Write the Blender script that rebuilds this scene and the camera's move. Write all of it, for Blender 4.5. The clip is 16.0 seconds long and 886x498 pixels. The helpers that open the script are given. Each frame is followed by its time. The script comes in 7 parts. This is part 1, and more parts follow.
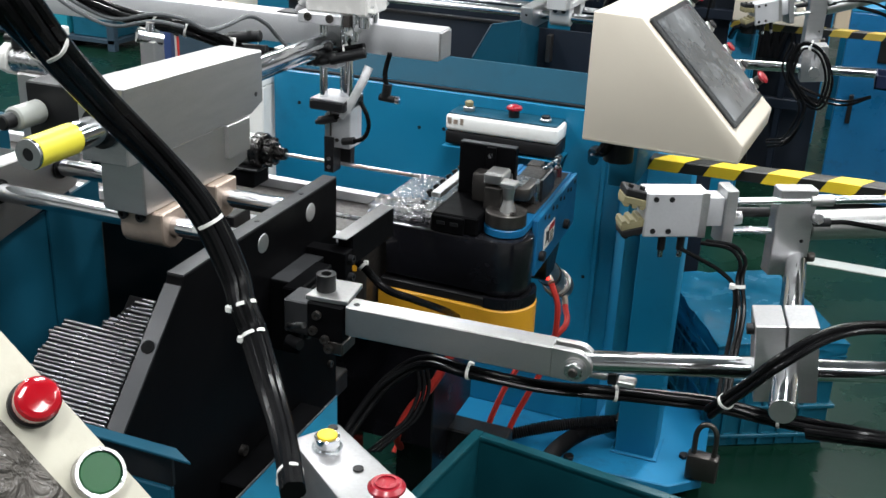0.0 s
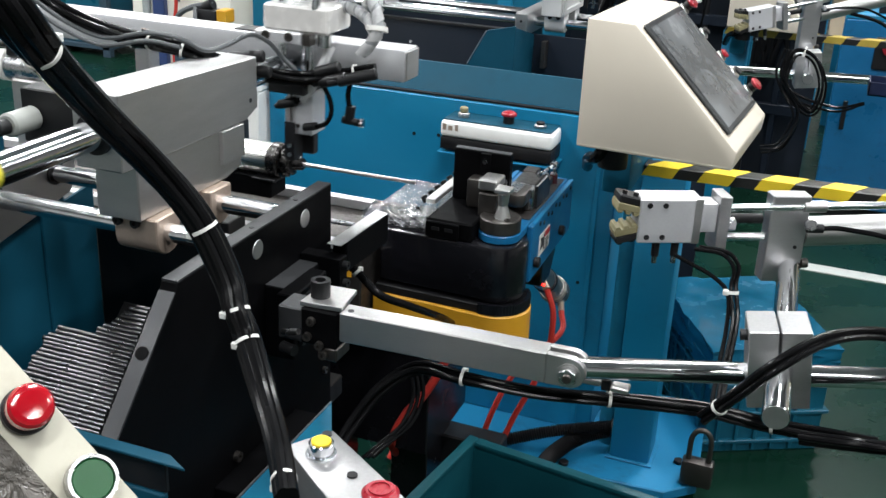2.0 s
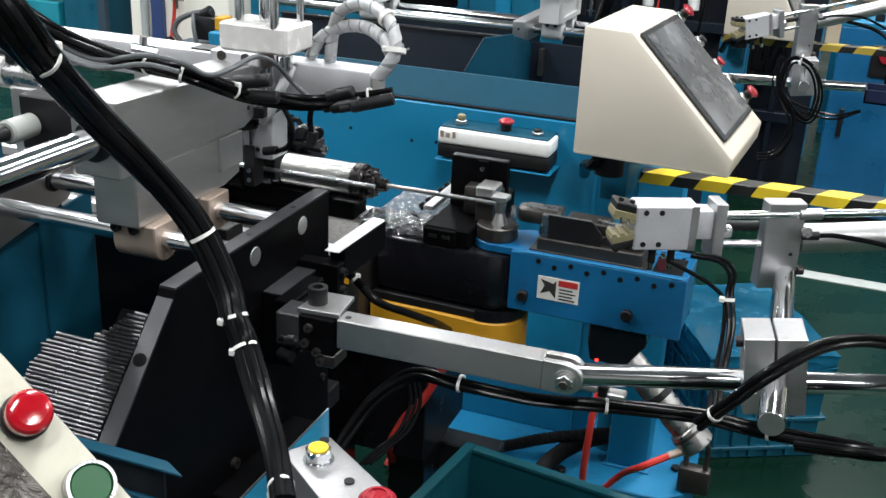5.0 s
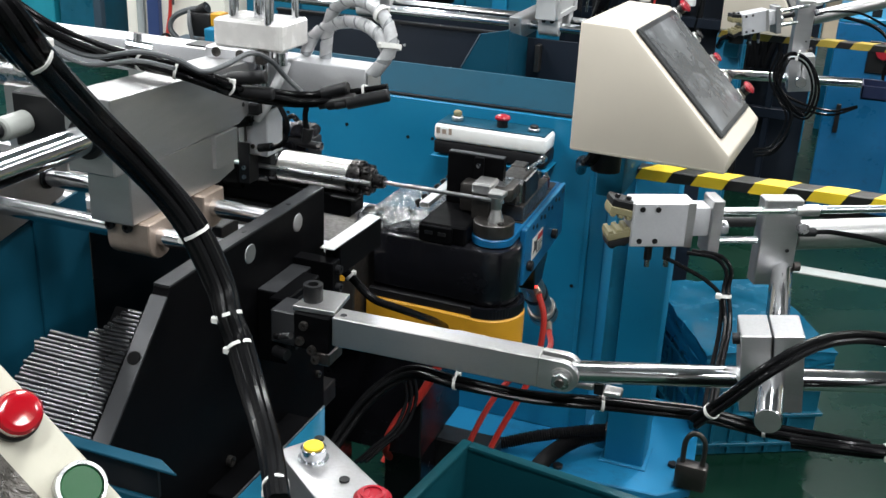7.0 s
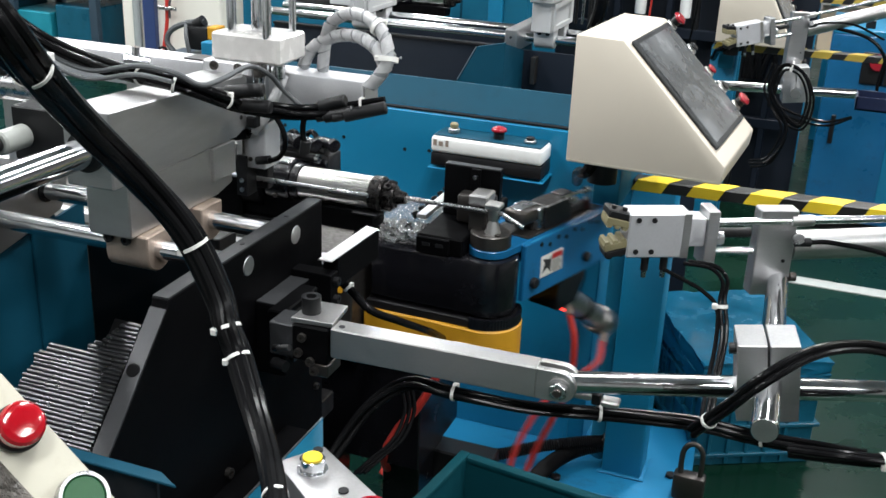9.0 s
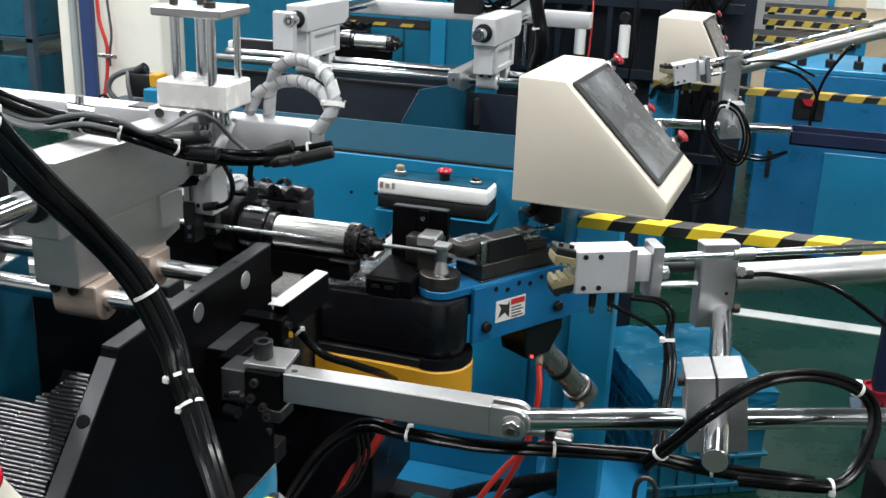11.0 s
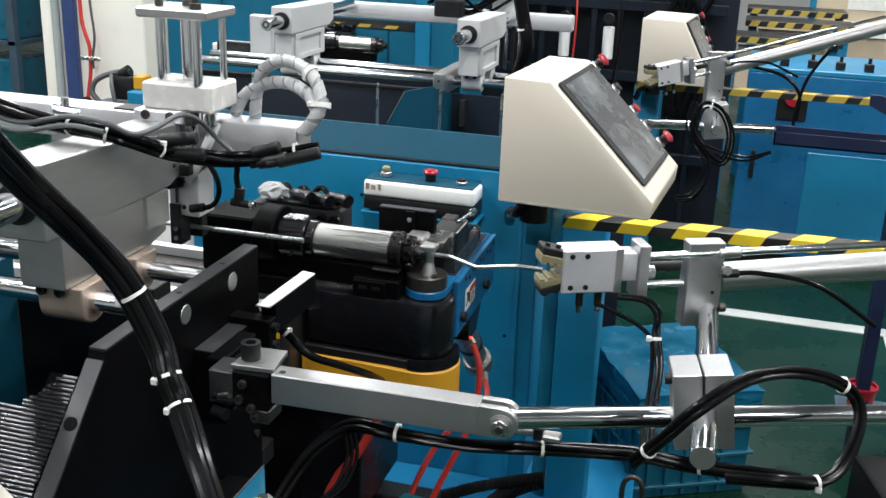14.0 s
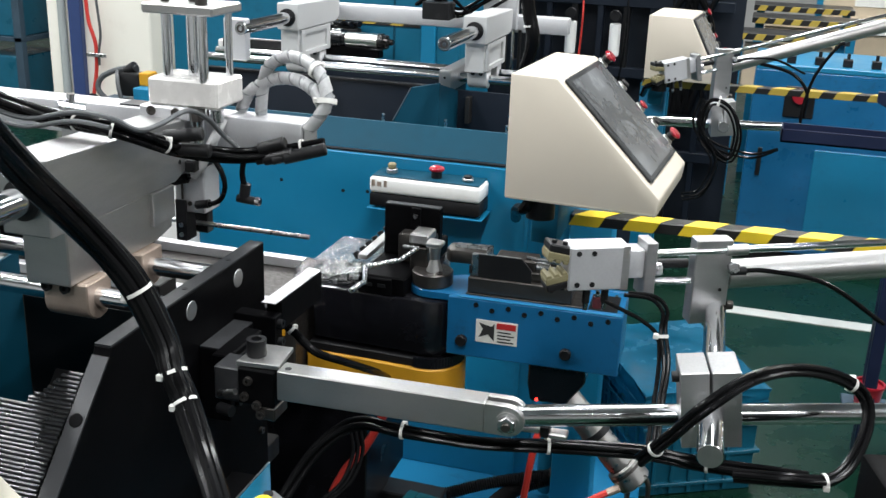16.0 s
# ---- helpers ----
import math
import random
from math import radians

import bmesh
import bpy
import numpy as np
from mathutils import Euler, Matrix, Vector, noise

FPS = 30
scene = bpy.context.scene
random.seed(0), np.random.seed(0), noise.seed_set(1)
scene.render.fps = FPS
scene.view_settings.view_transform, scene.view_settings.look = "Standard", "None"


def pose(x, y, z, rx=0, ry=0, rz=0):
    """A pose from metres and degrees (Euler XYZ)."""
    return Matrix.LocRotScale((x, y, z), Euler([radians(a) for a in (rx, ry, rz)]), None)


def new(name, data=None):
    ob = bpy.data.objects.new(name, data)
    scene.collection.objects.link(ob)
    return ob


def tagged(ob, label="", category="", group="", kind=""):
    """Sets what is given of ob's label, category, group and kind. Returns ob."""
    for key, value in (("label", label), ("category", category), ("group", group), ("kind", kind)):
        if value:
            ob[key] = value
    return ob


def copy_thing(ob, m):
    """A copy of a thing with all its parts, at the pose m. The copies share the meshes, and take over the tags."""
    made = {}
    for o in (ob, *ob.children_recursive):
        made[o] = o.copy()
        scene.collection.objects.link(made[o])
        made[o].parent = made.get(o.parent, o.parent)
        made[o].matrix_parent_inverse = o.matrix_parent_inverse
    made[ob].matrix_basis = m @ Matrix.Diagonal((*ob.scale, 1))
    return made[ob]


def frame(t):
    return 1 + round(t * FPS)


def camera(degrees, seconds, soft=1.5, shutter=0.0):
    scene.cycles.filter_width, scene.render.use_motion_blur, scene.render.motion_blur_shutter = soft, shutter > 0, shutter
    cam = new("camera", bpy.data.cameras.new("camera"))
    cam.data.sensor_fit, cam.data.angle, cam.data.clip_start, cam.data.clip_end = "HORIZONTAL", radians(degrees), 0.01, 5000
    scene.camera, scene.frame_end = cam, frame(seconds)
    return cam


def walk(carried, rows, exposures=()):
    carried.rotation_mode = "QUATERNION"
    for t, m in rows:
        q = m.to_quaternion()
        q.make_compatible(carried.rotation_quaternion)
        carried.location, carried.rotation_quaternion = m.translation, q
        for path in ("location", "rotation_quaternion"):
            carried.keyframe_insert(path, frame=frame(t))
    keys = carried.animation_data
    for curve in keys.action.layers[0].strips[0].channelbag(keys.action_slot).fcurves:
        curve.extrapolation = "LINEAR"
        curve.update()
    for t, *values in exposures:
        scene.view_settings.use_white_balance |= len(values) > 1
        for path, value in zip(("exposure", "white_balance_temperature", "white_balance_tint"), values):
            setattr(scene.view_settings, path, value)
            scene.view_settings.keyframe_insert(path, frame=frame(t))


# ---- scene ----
cam = camera(46.0, 16.0, 1.5, 0.5)
PATH = [
    (0, pose(0.0058, -0.0012, 1.6034, 67.573, -2.391, 21.238)),
    (0.5, pose(0.0055, -0.0009, 1.6037, 67.711, -2.407, 21.251)),
    (1, pose(0.0082, -0.0014, 1.6056, 67.764, -2.356, 21.165)),
    (1.5, pose(0.0088, -0.0018, 1.6059, 67.816, -2.461, 21.057)),
    (2, pose(0.0081, -0.0022, 1.6051, 67.889, -2.473, 21.009)),
    (2.5, pose(0.0092, -0.0014, 1.6053, 67.955, -2.381, 21.008)),
    (3, pose(0.0076, -0.0042, 1.6062, 68.077, -2.549, 21.079)),
    (3.5, pose(0.0098, -0.0079, 1.6078, 68.214, -2.537, 21.057)),
    (4, pose(0.0116, -0.0101, 1.6082, 68.346, -2.541, 20.969)),
    (6.5, pose(0.0088, 0.0008, 1.6059, 68.078, -2.549, 20.839)),
    (7, pose(0.0110, -0.0003, 1.6066, 68.064, -2.520, 20.744)),
    (7.5, pose(0.0120, -0.0003, 1.6062, 68.042, -2.441, 20.734)),
    (8, pose(0.0125, -0.0021, 1.6070, 68.083, -2.384, 20.725)),
    (8.5, pose(0.0121, -0.0039, 1.6076, 68.322, -2.252, 20.699)),
    (9, pose(0.0120, -0.0070, 1.6085, 68.730, -2.380, 20.487)),
    (9.5, pose(0.0125, -0.0107, 1.6124, 69.787, -2.820, 19.487)),
    (10, pose(0.0131, -0.0138, 1.6126, 70.519, -2.409, 18.692)),
    (12.5, pose(0.0064, -0.0232, 1.6115, 71.267, -2.186, 16.176)),
    (13, pose(0.0060, -0.0221, 1.6105, 71.212, -2.174, 16.262)),
    (13.5, pose(0.0078, -0.0240, 1.6101, 71.284, -2.093, 16.245)),
    (14, pose(0.0089, -0.0234, 1.6107, 71.251, -2.009, 16.361)),
    (14.5, pose(0.0071, -0.0210, 1.6109, 71.178, -2.080, 16.387)),
    (15, pose(0.0075, -0.0206, 1.6098, 71.167, -2.126, 16.413)),
    (15.5, pose(0.0080, -0.0198, 1.6098, 71.107, -2.112, 16.511)),
    (16, pose(0.0062, -0.0191, 1.6083, 71.086, -2.014, 16.668)),
]
walk(cam, PATH)

# ---- light and world ----
world = bpy.data.worlds.new("world")
scene.world = world
world.use_nodes = True
world.node_tree.nodes["Background"].inputs[0].default_value = (0.75, 0.88, 1.0, 1)
world.node_tree.nodes["Background"].inputs[1].default_value = 0.25
scene.view_settings.exposure = 0.0
LAMP_WATTS = 104.0
# the row at x = -6.4 is added, unseen, to brighten the left rear
LAMP_PLACES = [(x, y) for x in (-6.4, -3.2, 0.4, 4.0) for y in (-1.2, 1.6, 4.4, 7.2)]


# ---- helpers for meshes ----
ORIG = {}


def thing(name, loc, label="", category="", group="", kind="", local=None):
    """A top-level Empty; its parts are given in world metres, or in its own space when local is a pose."""
    ob = new(name)
    ob.empty_display_size = 0.05
    if local is None:
        ob.location = loc
        ORIG[ob] = Vector(loc)
    else:
        ob.matrix_basis = local
        ORIG[ob] = Vector((0, 0, 0))
    return tagged(ob, label, category, group, kind)


def part(name, bm, mat, parent=None, label="", smooth=True, at=None):
    """Links a bmesh as one mesh under parent. at: the part's own origin (for parts that move)."""
    o = ORIG.get(parent, Vector((0, 0, 0))) if parent else Vector((0, 0, 0))
    a = Vector(at) if at is not None else o
    me = bpy.data.meshes.new(name)
    bmesh.ops.translate(bm, vec=-a, verts=bm.verts)
    bmesh.ops.recalc_face_normals(bm, faces=bm.faces)
    bm.to_mesh(me)
    bm.free()
    me.materials.append(mat)
    if smooth:
        me.shade_smooth()
        me.set_sharp_from_angle(angle=radians(32))
    ob = new(name, me)
    if parent:
        ob.parent = parent
    ob.location = a - o if parent else a
    ORIG[ob] = a
    if label:
        ob["label"] = label
    return ob


def bevel(bm, w, seg=1):
    if w > 0:
        es = [e for e in bm.edges if len(e.link_faces) == 2 and e.calc_face_angle(0) > 0.6]
        bmesh.ops.bevel(bm, geom=es, offset=w, segments=seg, profile=0.5, affect="EDGES", clamp_overlap=True)
    return bm


def box(lo, hi, bev=0.0015, seg=1, rz=0.0):
    bm = bmesh.new()
    c = [(a + b) / 2 for a, b in zip(lo, hi)]
    d = [abs(b - a) for a, b in zip(lo, hi)]
    bmesh.ops.create_cube(bm, size=1, matrix=Matrix.Translation(c) @ Matrix.Rotation(radians(rz), 4, "Z") @ Matrix.Diagonal((*d, 1)))
    return bevel(bm, bev, seg)


def prism(pts, plane, a, b, bev=0.0015, seg=1):
    """A polygon in plane xy, yz or xz, drawn out from a to b along the third axis."""
    def put(u, v, w):
        return {"xy": (u, v, w), "yz": (w, u, v), "xz": (u, w, v)}[plane]
    bm = bmesh.new()
    lo = [bm.verts.new(put(u, v, a)) for u, v in pts]
    hi = [bm.verts.new(put(u, v, b)) for u, v in pts]
    bm.faces.new(lo)
    bm.faces.new(hi)
    n = len(pts)
    for i in range(n):
        bm.faces.new((lo[i], lo[(i + 1) % n], hi[(i + 1) % n], hi[i]))
    bmesh.ops.recalc_face_normals(bm, faces=bm.faces)
    return bevel(bm, bev, seg)


def cyl(p0, p1, r, n=24, r2=None, bev=0.0):
    p0, p1 = Vector(p0), Vector(p1)
    d = p1 - p0
    bm = bmesh.new()
    m = Matrix.Translation((p0 + p1) / 2) @ d.to_track_quat("Z", "Y").to_matrix().to_4x4()
    bmesh.ops.create_cone(bm, cap_ends=True, segments=n, radius1=r, radius2=r if r2 is None else r2, depth=d.length, matrix=m)
    return bevel(bm, bev)


def ring(p0, p1, r_out, r_in, n=28):
    """A tube with a bore."""
    p0, p1 = Vector(p0), Vector(p1)
    d = p1 - p0
    q = d.to_track_quat("Z", "Y")
    bm = bmesh.new()
    loops = []
    for p, r in ((p0, r_out), (p1, r_out), (p1, r_in), (p0, r_in)):
        loops.append([bm.verts.new(p + q @ Vector((r * math.cos(2 * math.pi * i / n), r * math.sin(2 * math.pi * i / n), 0))) for i in range(n)])
    for k in range(4):
        u, v = loops[k], loops[(k + 1) % 4]
        for i in range(n):
            bm.faces.new((u[i], u[(i + 1) % n], v[(i + 1) % n], v[i]))
    return bm


def spline(pts, k=6):
    """Catmull-Rom through the points."""
    pts = [Vector(p) for p in pts]
    if len(pts) < 3:
        return pts
    p = [2 * pts[0] - pts[1]] + pts + [2 * pts[-1] - pts[-2]]
    out = []
    for i in range(1, len(p) - 2):
        a, b, c, d = p[i - 1:i + 3]
        for j in range(k):
            t = j / k
            out.append(0.5 * (2 * b + (c - a) * t + (2 * a - 5 * b + 4 * c - d) * t * t + (3 * b - a - 3 * c + d) * t ** 3))
    return out + [pts[-1]]


def sweep(pts, r, n=10, k=6, wave=None):
    """A hose along the points. wave: (length, depth) of corrugation."""
    line = spline(pts, k) if k > 1 else [Vector(p) for p in pts]
    bm = bmesh.new()
    rings, nrm, run = [], None, 0.0
    for i, p in enumerate(line):
        t = (line[min(i + 1, len(line) - 1)] - line[max(i - 1, 0)]).normalized()
        if nrm is None:
            nrm = t.orthogonal().normalized()
        nrm = (nrm - t * nrm.dot(t)).normalized()
        bn = t.cross(nrm)
        run += (p - line[i - 1]).length if i else 0
        rr = r if wave is None else r - wave[1] * (i % 2)
        rings.append([bm.verts.new(p + rr * (math.cos(2 * math.pi * j / n) * nrm + math.sin(2 * math.pi * j / n) * bn)) for j in range(n)])
    for u, v in zip(rings, rings[1:]):
        for j in range(n):
            bm.faces.new((u[j], u[(j + 1) % n], v[(j + 1) % n], v[j]))
    bm.faces.new(rings[0])
    bm.faces.new(rings[-1])
    return bm


def crumple(bm, amount, seed, cuts=9):
    """Cut a form finely and shake its points, as crumpled foil."""
    rnd = random.Random(seed)
    bmesh.ops.subdivide_edges(bm, edges=bm.edges[:], cuts=cuts, use_grid_fill=True)
    for v in bm.verts:
        v.co += Vector([rnd.uniform(-amount, amount) for _ in range(3)])
    bmesh.ops.triangulate(bm, faces=bm.faces[:])
    return bm


def blob(c, size, seed):
    """A crumpled lump."""
    rnd = random.Random(seed)
    bm = bmesh.new()
    bmesh.ops.create_icosphere(bm, subdivisions=3, radius=1.0)
    for v in bm.verts:
        k = 1 + rnd.uniform(-0.22, 0.12)
        v.co = Vector((c[0] + v.co.x * size[0] * k, c[1] + v.co.y * size[1] * k, c[2] + v.co.z * size[2] * k))
    return bm


def merged(*bms):
    out = bms[0]
    for b in bms[1:]:
        me = bpy.data.meshes.new("tmp")
        b.to_mesh(me)
        b.free()
        out.from_mesh(me)
        bpy.data.meshes.remove(me)
    return out


def turned(bm, rz, about):
    bmesh.ops.rotate(bm, cent=about, matrix=Matrix.Rotation(radians(rz), 3, "Z"), verts=bm.verts)
    return bm


def socket_screw(p, d, r=0.006, h=0.006):
    """A cap screw with a hexagon socket, its head standing out from p along d."""
    p, d = Vector(p), Vector(d).normalized()
    return merged(ring(p, p + d * h, r, r * 0.5, 14), cyl(p, p + d * h * 0.4, r * 0.52, 6))


def hexnut(p, d, r, h):
    p, d = Vector(p), Vector(d).normalized()
    return cyl(p, p + d * h, r, 6, bev=r * 0.08)


def zip_tie(path_pt, along, r, w=0.005):
    """A nylon tie round a bundle: a flat band with its lock."""
    c, a = Vector(path_pt), Vector(along).normalized()
    o = a.orthogonal().normalized()
    return merged(ring(c - a * w / 2, c + a * w / 2, r + 0.0016, r, 20), box(c + o * r - Vector((.004, .004, .004)), c + o * r + Vector((.004, .004, .004)), 0.001))


# ---- materials ----
def mat_base(name):
    m = bpy.data.materials.new(name)
    m.use_nodes = True
    nt = m.node_tree
    return m, nt, nt.nodes["Principled BSDF"]


def surface(name, color, rough=0.5, metal=0.0, vary=0.12, scale=6.0, fine=180.0, bump=0.08, spec=0.5, coat=0.0, stain=None, stain_amount=0.25, stretch=(1, 1, 1), rough_vary=0.12):
    """Paint, plastic or metal: two scales of variation in colour and gloss, a fine relief, and stains of another colour."""
    m, nt, bs = mat_base(name)
    N, L = nt.nodes, nt.links
    tc = N.new("ShaderNodeTexCoord")
    mp = N.new("ShaderNodeMapping")
    mp.inputs["Scale"].default_value = stretch
    L.new(tc.outputs["Object"], mp.inputs["Vector"])
    big = N.new("ShaderNodeTexNoise")
    big.inputs["Scale"].default_value, big.inputs["Detail"].default_value, big.inputs["Roughness"].default_value = scale, 5, 0.6
    L.new(mp.outputs[0], big.inputs["Vector"])
    small = N.new("ShaderNodeTexNoise")
    small.inputs["Scale"].default_value, small.inputs["Detail"].default_value = fine, 3
    L.new(mp.outputs[0], small.inputs["Vector"])
    ramp = N.new("ShaderNodeMapRange")
    ramp.inputs["From Min"].default_value, ramp.inputs["From Max"].default_value = 0.3, 0.7
    ramp.inputs["To Min"].default_value, ramp.inputs["To Max"].default_value = 1 - vary, 1 + vary
    L.new(big.outputs["Fac"], ramp.inputs["Value"])
    mul = N.new("ShaderNodeMix")
    mul.data_type, mul.blend_type = "RGBA", "MULTIPLY"
    mul.inputs["Factor"].default_value = 1
    mul.inputs["A"].default_value = (*color, 1)
    L.new(ramp.outputs[0], mul.inputs["B"])
    out = mul.outputs["Result"]
    if stain:
        sr = N.new("ShaderNodeMapRange")
        sr.inputs["From Min"].default_value, sr.inputs["From Max"].default_value = 0.55, 0.75
        sr.inputs["To Max"].default_value = stain_amount
        sn = N.new("ShaderNodeTexNoise")
        sn.inputs["Scale"].default_value, sn.inputs["Detail"].default_value, sn.inputs["Roughness"].default_value = scale * 2.3, 8, 0.7
        L.new(tc.outputs["Object"], sn.inputs["Vector"])
        L.new(sn.outputs["Fac"], sr.inputs["Value"])
        sm = N.new("ShaderNodeMix")
        sm.data_type = "RGBA"
        L.new(sr.outputs[0], sm.inputs["Factor"])
        L.new(out, sm.inputs["A"])
        sm.inputs["B"].default_value = (*stain, 1)
        out = sm.outputs["Result"]
    L.new(out, bs.inputs["Base Color"])
    rr = N.new("ShaderNodeMapRange")
    rr.inputs["From Min"].default_value, rr.inputs["From Max"].default_value = 0.3, 0.7
    rr.inputs["To Min"].default_value, rr.inputs["To Max"].default_value = max(0.03, rough - rough_vary), min(1, rough + rough_vary)
    L.new(small.outputs["Fac"] if metal > 0.5 else big.outputs["Fac"], rr.inputs["Value"])
    L.new(rr.outputs[0], bs.inputs["Roughness"])
    bp = N.new("ShaderNodeBump")
    bp.inputs["Strength"].default_value, bp.inputs["Distance"].default_value = bump, 0.002
    L.new(small.outputs["Fac"], bp.inputs["Height"])
    L.new(bp.outputs[0], bs.inputs["Normal"])
    bs.inputs["Metallic"].default_value = metal
    bs.inputs["Specular IOR Level"].default_value = spec
    bs.inputs["Coat Weight"].default_value = coat
    bs.inputs["Coat Roughness"].default_value = 0.15
    return m


BLUE = surface("blue_paint", (0.006, 0.17, 0.32), 0.38, vary=0.10, scale=3, stain=(0.01, 0.07, 0.12), stain_amount=0.35, bump=0.05)
BLUE_FLOOR = surface("light_blue_paint", (0.010, 0.17, 0.34), 0.45, vary=0.12, scale=5, spec=0.4, stain=(0.015, 0.05, 0.08), stain_amount=0.6)
BLUE_DEEP = surface("deep_blue_paint", (0.005, 0.112, 0.265), 0.35, vary=0.12, scale=8, stain=(0.015, 0.035, 0.06), stain_amount=0.5, coat=0.2)
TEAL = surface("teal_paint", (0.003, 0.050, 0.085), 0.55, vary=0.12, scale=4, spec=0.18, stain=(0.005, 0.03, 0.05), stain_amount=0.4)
TEAL_LIGHT = surface("teal_blue_paint", (0.005, 0.115, 0.20), 0.5, vary=0.14, scale=3, spec=0.3, stain=(0.006, 0.05, 0.09), stain_amount=0.5)
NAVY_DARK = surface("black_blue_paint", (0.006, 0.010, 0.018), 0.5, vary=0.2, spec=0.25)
SLATE = surface("slate_blue_paint", (0.035, 0.060, 0.085), 0.5, vary=0.15, spec=0.3)
NAVY = surface("navy_paint", (0.007, 0.012, 0.038), 0.45, vary=0.15, spec=0.35)
CREAM = surface("cream_paint", (0.60, 0.54, 0.455), 0.5, vary=0.03, scale=4, bump=0.06)
CREAM_DIRTY = surface("cream_paint_worn", (0.50, 0.475, 0.39), 0.45, vary=0.05, scale=12, stain=(0.35, 0.30, 0.22), stain_amount=0.35)
WHITE = surface("white_paint", (0.80, 0.80, 0.78), 0.5, vary=0.04, stain=(0.4, 0.38, 0.33), stain_amount=0.2)
ALU = surface("machined_aluminium", (0.53, 0.525, 0.52), 0.40, metal=1.0, vary=0.04, scale=11, fine=240, bump=0.008, stretch=(1, 1, 4))
ALU_DARK = surface("brushed_aluminium", (0.47, 0.468, 0.47), 0.44, metal=1.0, vary=0.06, scale=9, fine=240, bump=0.008, stretch=(1, 1, 6))
ALU_WHITE = surface("anodised_aluminium", (0.66, 0.66, 0.68), 0.5, metal=0.75, vary=0.04, scale=10, fine=220, bump=0.03)
CHROME = surface("chromed_steel", (0.72, 0.73, 0.75), 0.13, metal=1.0, vary=0.03, scale=5, fine=30, bump=0.0, rough_vary=0.03)
STEEL = surface("bright_steel", (0.50, 0.50, 0.51), 0.28, metal=1.0, vary=0.10, scale=9, fine=60, bump=0.0, stain=(0.3, 0.28, 0.26), stain_amount=0.3, rough_vary=0.06)
STEEL_DARK = surface("oiled_tool_steel", (0.085, 0.078, 0.073), 0.40, metal=0.85, vary=0.14, scale=12, fine=120, bump=0.05, stain=(0.06, 0.052, 0.045), stain_amount=0.4)
STEEL_BARREL = surface("turned_steel_barrel", (0.42, 0.41, 0.40), 0.36, metal=1.0, vary=0.08, scale=9, fine=90, bump=0.02, stain=(0.2, 0.18, 0.16), stain_amount=0.35)
GROUND = surface("ground_steel", (0.66, 0.65, 0.62), 0.30, metal=1.0, vary=0.05, scale=8, fine=90, bump=0.02, stretch=(0.05, 1, 1), rough_vary=0.06)
CHUCK = surface("blued_chuck_steel", (0.045, 0.042, 0.042), 0.30, metal=0.9, vary=0.2, scale=30, fine=120, bump=0.04, stain=(0.16, 0.14, 0.12), stain_amount=0.5)
ALU_PALE = surface("pale_aluminium_casting", (0.52, 0.52, 0.52), 0.5, metal=0.25, vary=0.04, scale=10, fine=220, bump=0.03)
CLEAR_BLOCK = surface("milky_clear_plastic", (0.64, 0.62, 0.60), 0.25, vary=0.10, scale=30, bump=0.02)
BRONZE = surface("bronze_bearing", (0.50, 0.40, 0.33), 0.45, metal=0.7, vary=0.12, scale=14)
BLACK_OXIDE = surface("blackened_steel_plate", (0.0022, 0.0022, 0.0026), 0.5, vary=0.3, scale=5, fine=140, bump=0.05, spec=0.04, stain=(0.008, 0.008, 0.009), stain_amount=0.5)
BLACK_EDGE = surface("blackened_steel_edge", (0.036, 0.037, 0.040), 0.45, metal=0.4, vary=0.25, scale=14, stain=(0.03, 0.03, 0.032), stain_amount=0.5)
BLACK_PAINT = surface("glossy_black_paint", (0.006, 0.006, 0.008), 0.22, vary=0.2, scale=6, bump=0.04, stain=(0.02, 0.02, 0.02), stain_amount=0.4)
BLACK_RUBBER = surface("black_hose", (0.0045, 0.0045, 0.005), 0.22, vary=0.15, scale=20, bump=0.02, spec=0.11, rough_vary=0.05)
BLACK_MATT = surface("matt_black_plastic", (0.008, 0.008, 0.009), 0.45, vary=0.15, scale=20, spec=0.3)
GREY_CABLE = surface("grey_cable", (0.07, 0.075, 0.08), 0.45, vary=0.1)
YELLOW = surface("yellow_paint", (0.55, 0.27, 0.015), 0.42, vary=0.10, scale=7, stain=(0.12, 0.07, 0.01), stain_amount=0.45)
YELLOW_TAPE = surface("yellow_tape", (0.70, 0.62, 0.05), 0.4, vary=0.05)
RED = surface("red_plastic", (0.30, 0.009, 0.020), 0.3, vary=0.08, coat=0.3)
GREEN = surface("green_plastic", (0.010, 0.085, 0.025), 0.4, vary=0.08)
YELLOW_BTN = surface("yellow_plastic", (0.78, 0.55, 0.01), 0.35, vary=0.06)
RED_HOSE = surface("red_hose", (0.55, 0.04, 0.03), 0.4, vary=0.15)
NYLON = surface("white_nylon", (0.70, 0.69, 0.66), 0.45, vary=0.06)
SPIRAL = surface("spiral_wrap", (0.72, 0.72, 0.73), 0.28, vary=0.12, scale=40)
SPIRAL_CORE = surface("grey_hose_core", (0.30, 0.31, 0.32), 0.4, vary=0.2, scale=30)
BIN = surface("teal_plastic_bin", (0.004, 0.060, 0.078), 0.42, vary=0.08, scale=9, bump=0.08, spec=0.35)
TURQUOISE = surface("turquoise_plastic", (0.012, 0.24, 0.32), 0.4, vary=0.12, scale=8)
CRATE = surface("blue_plastic_crate", (0.005, 0.085, 0.14), 0.35, vary=0.15, scale=12, spec=0.4)
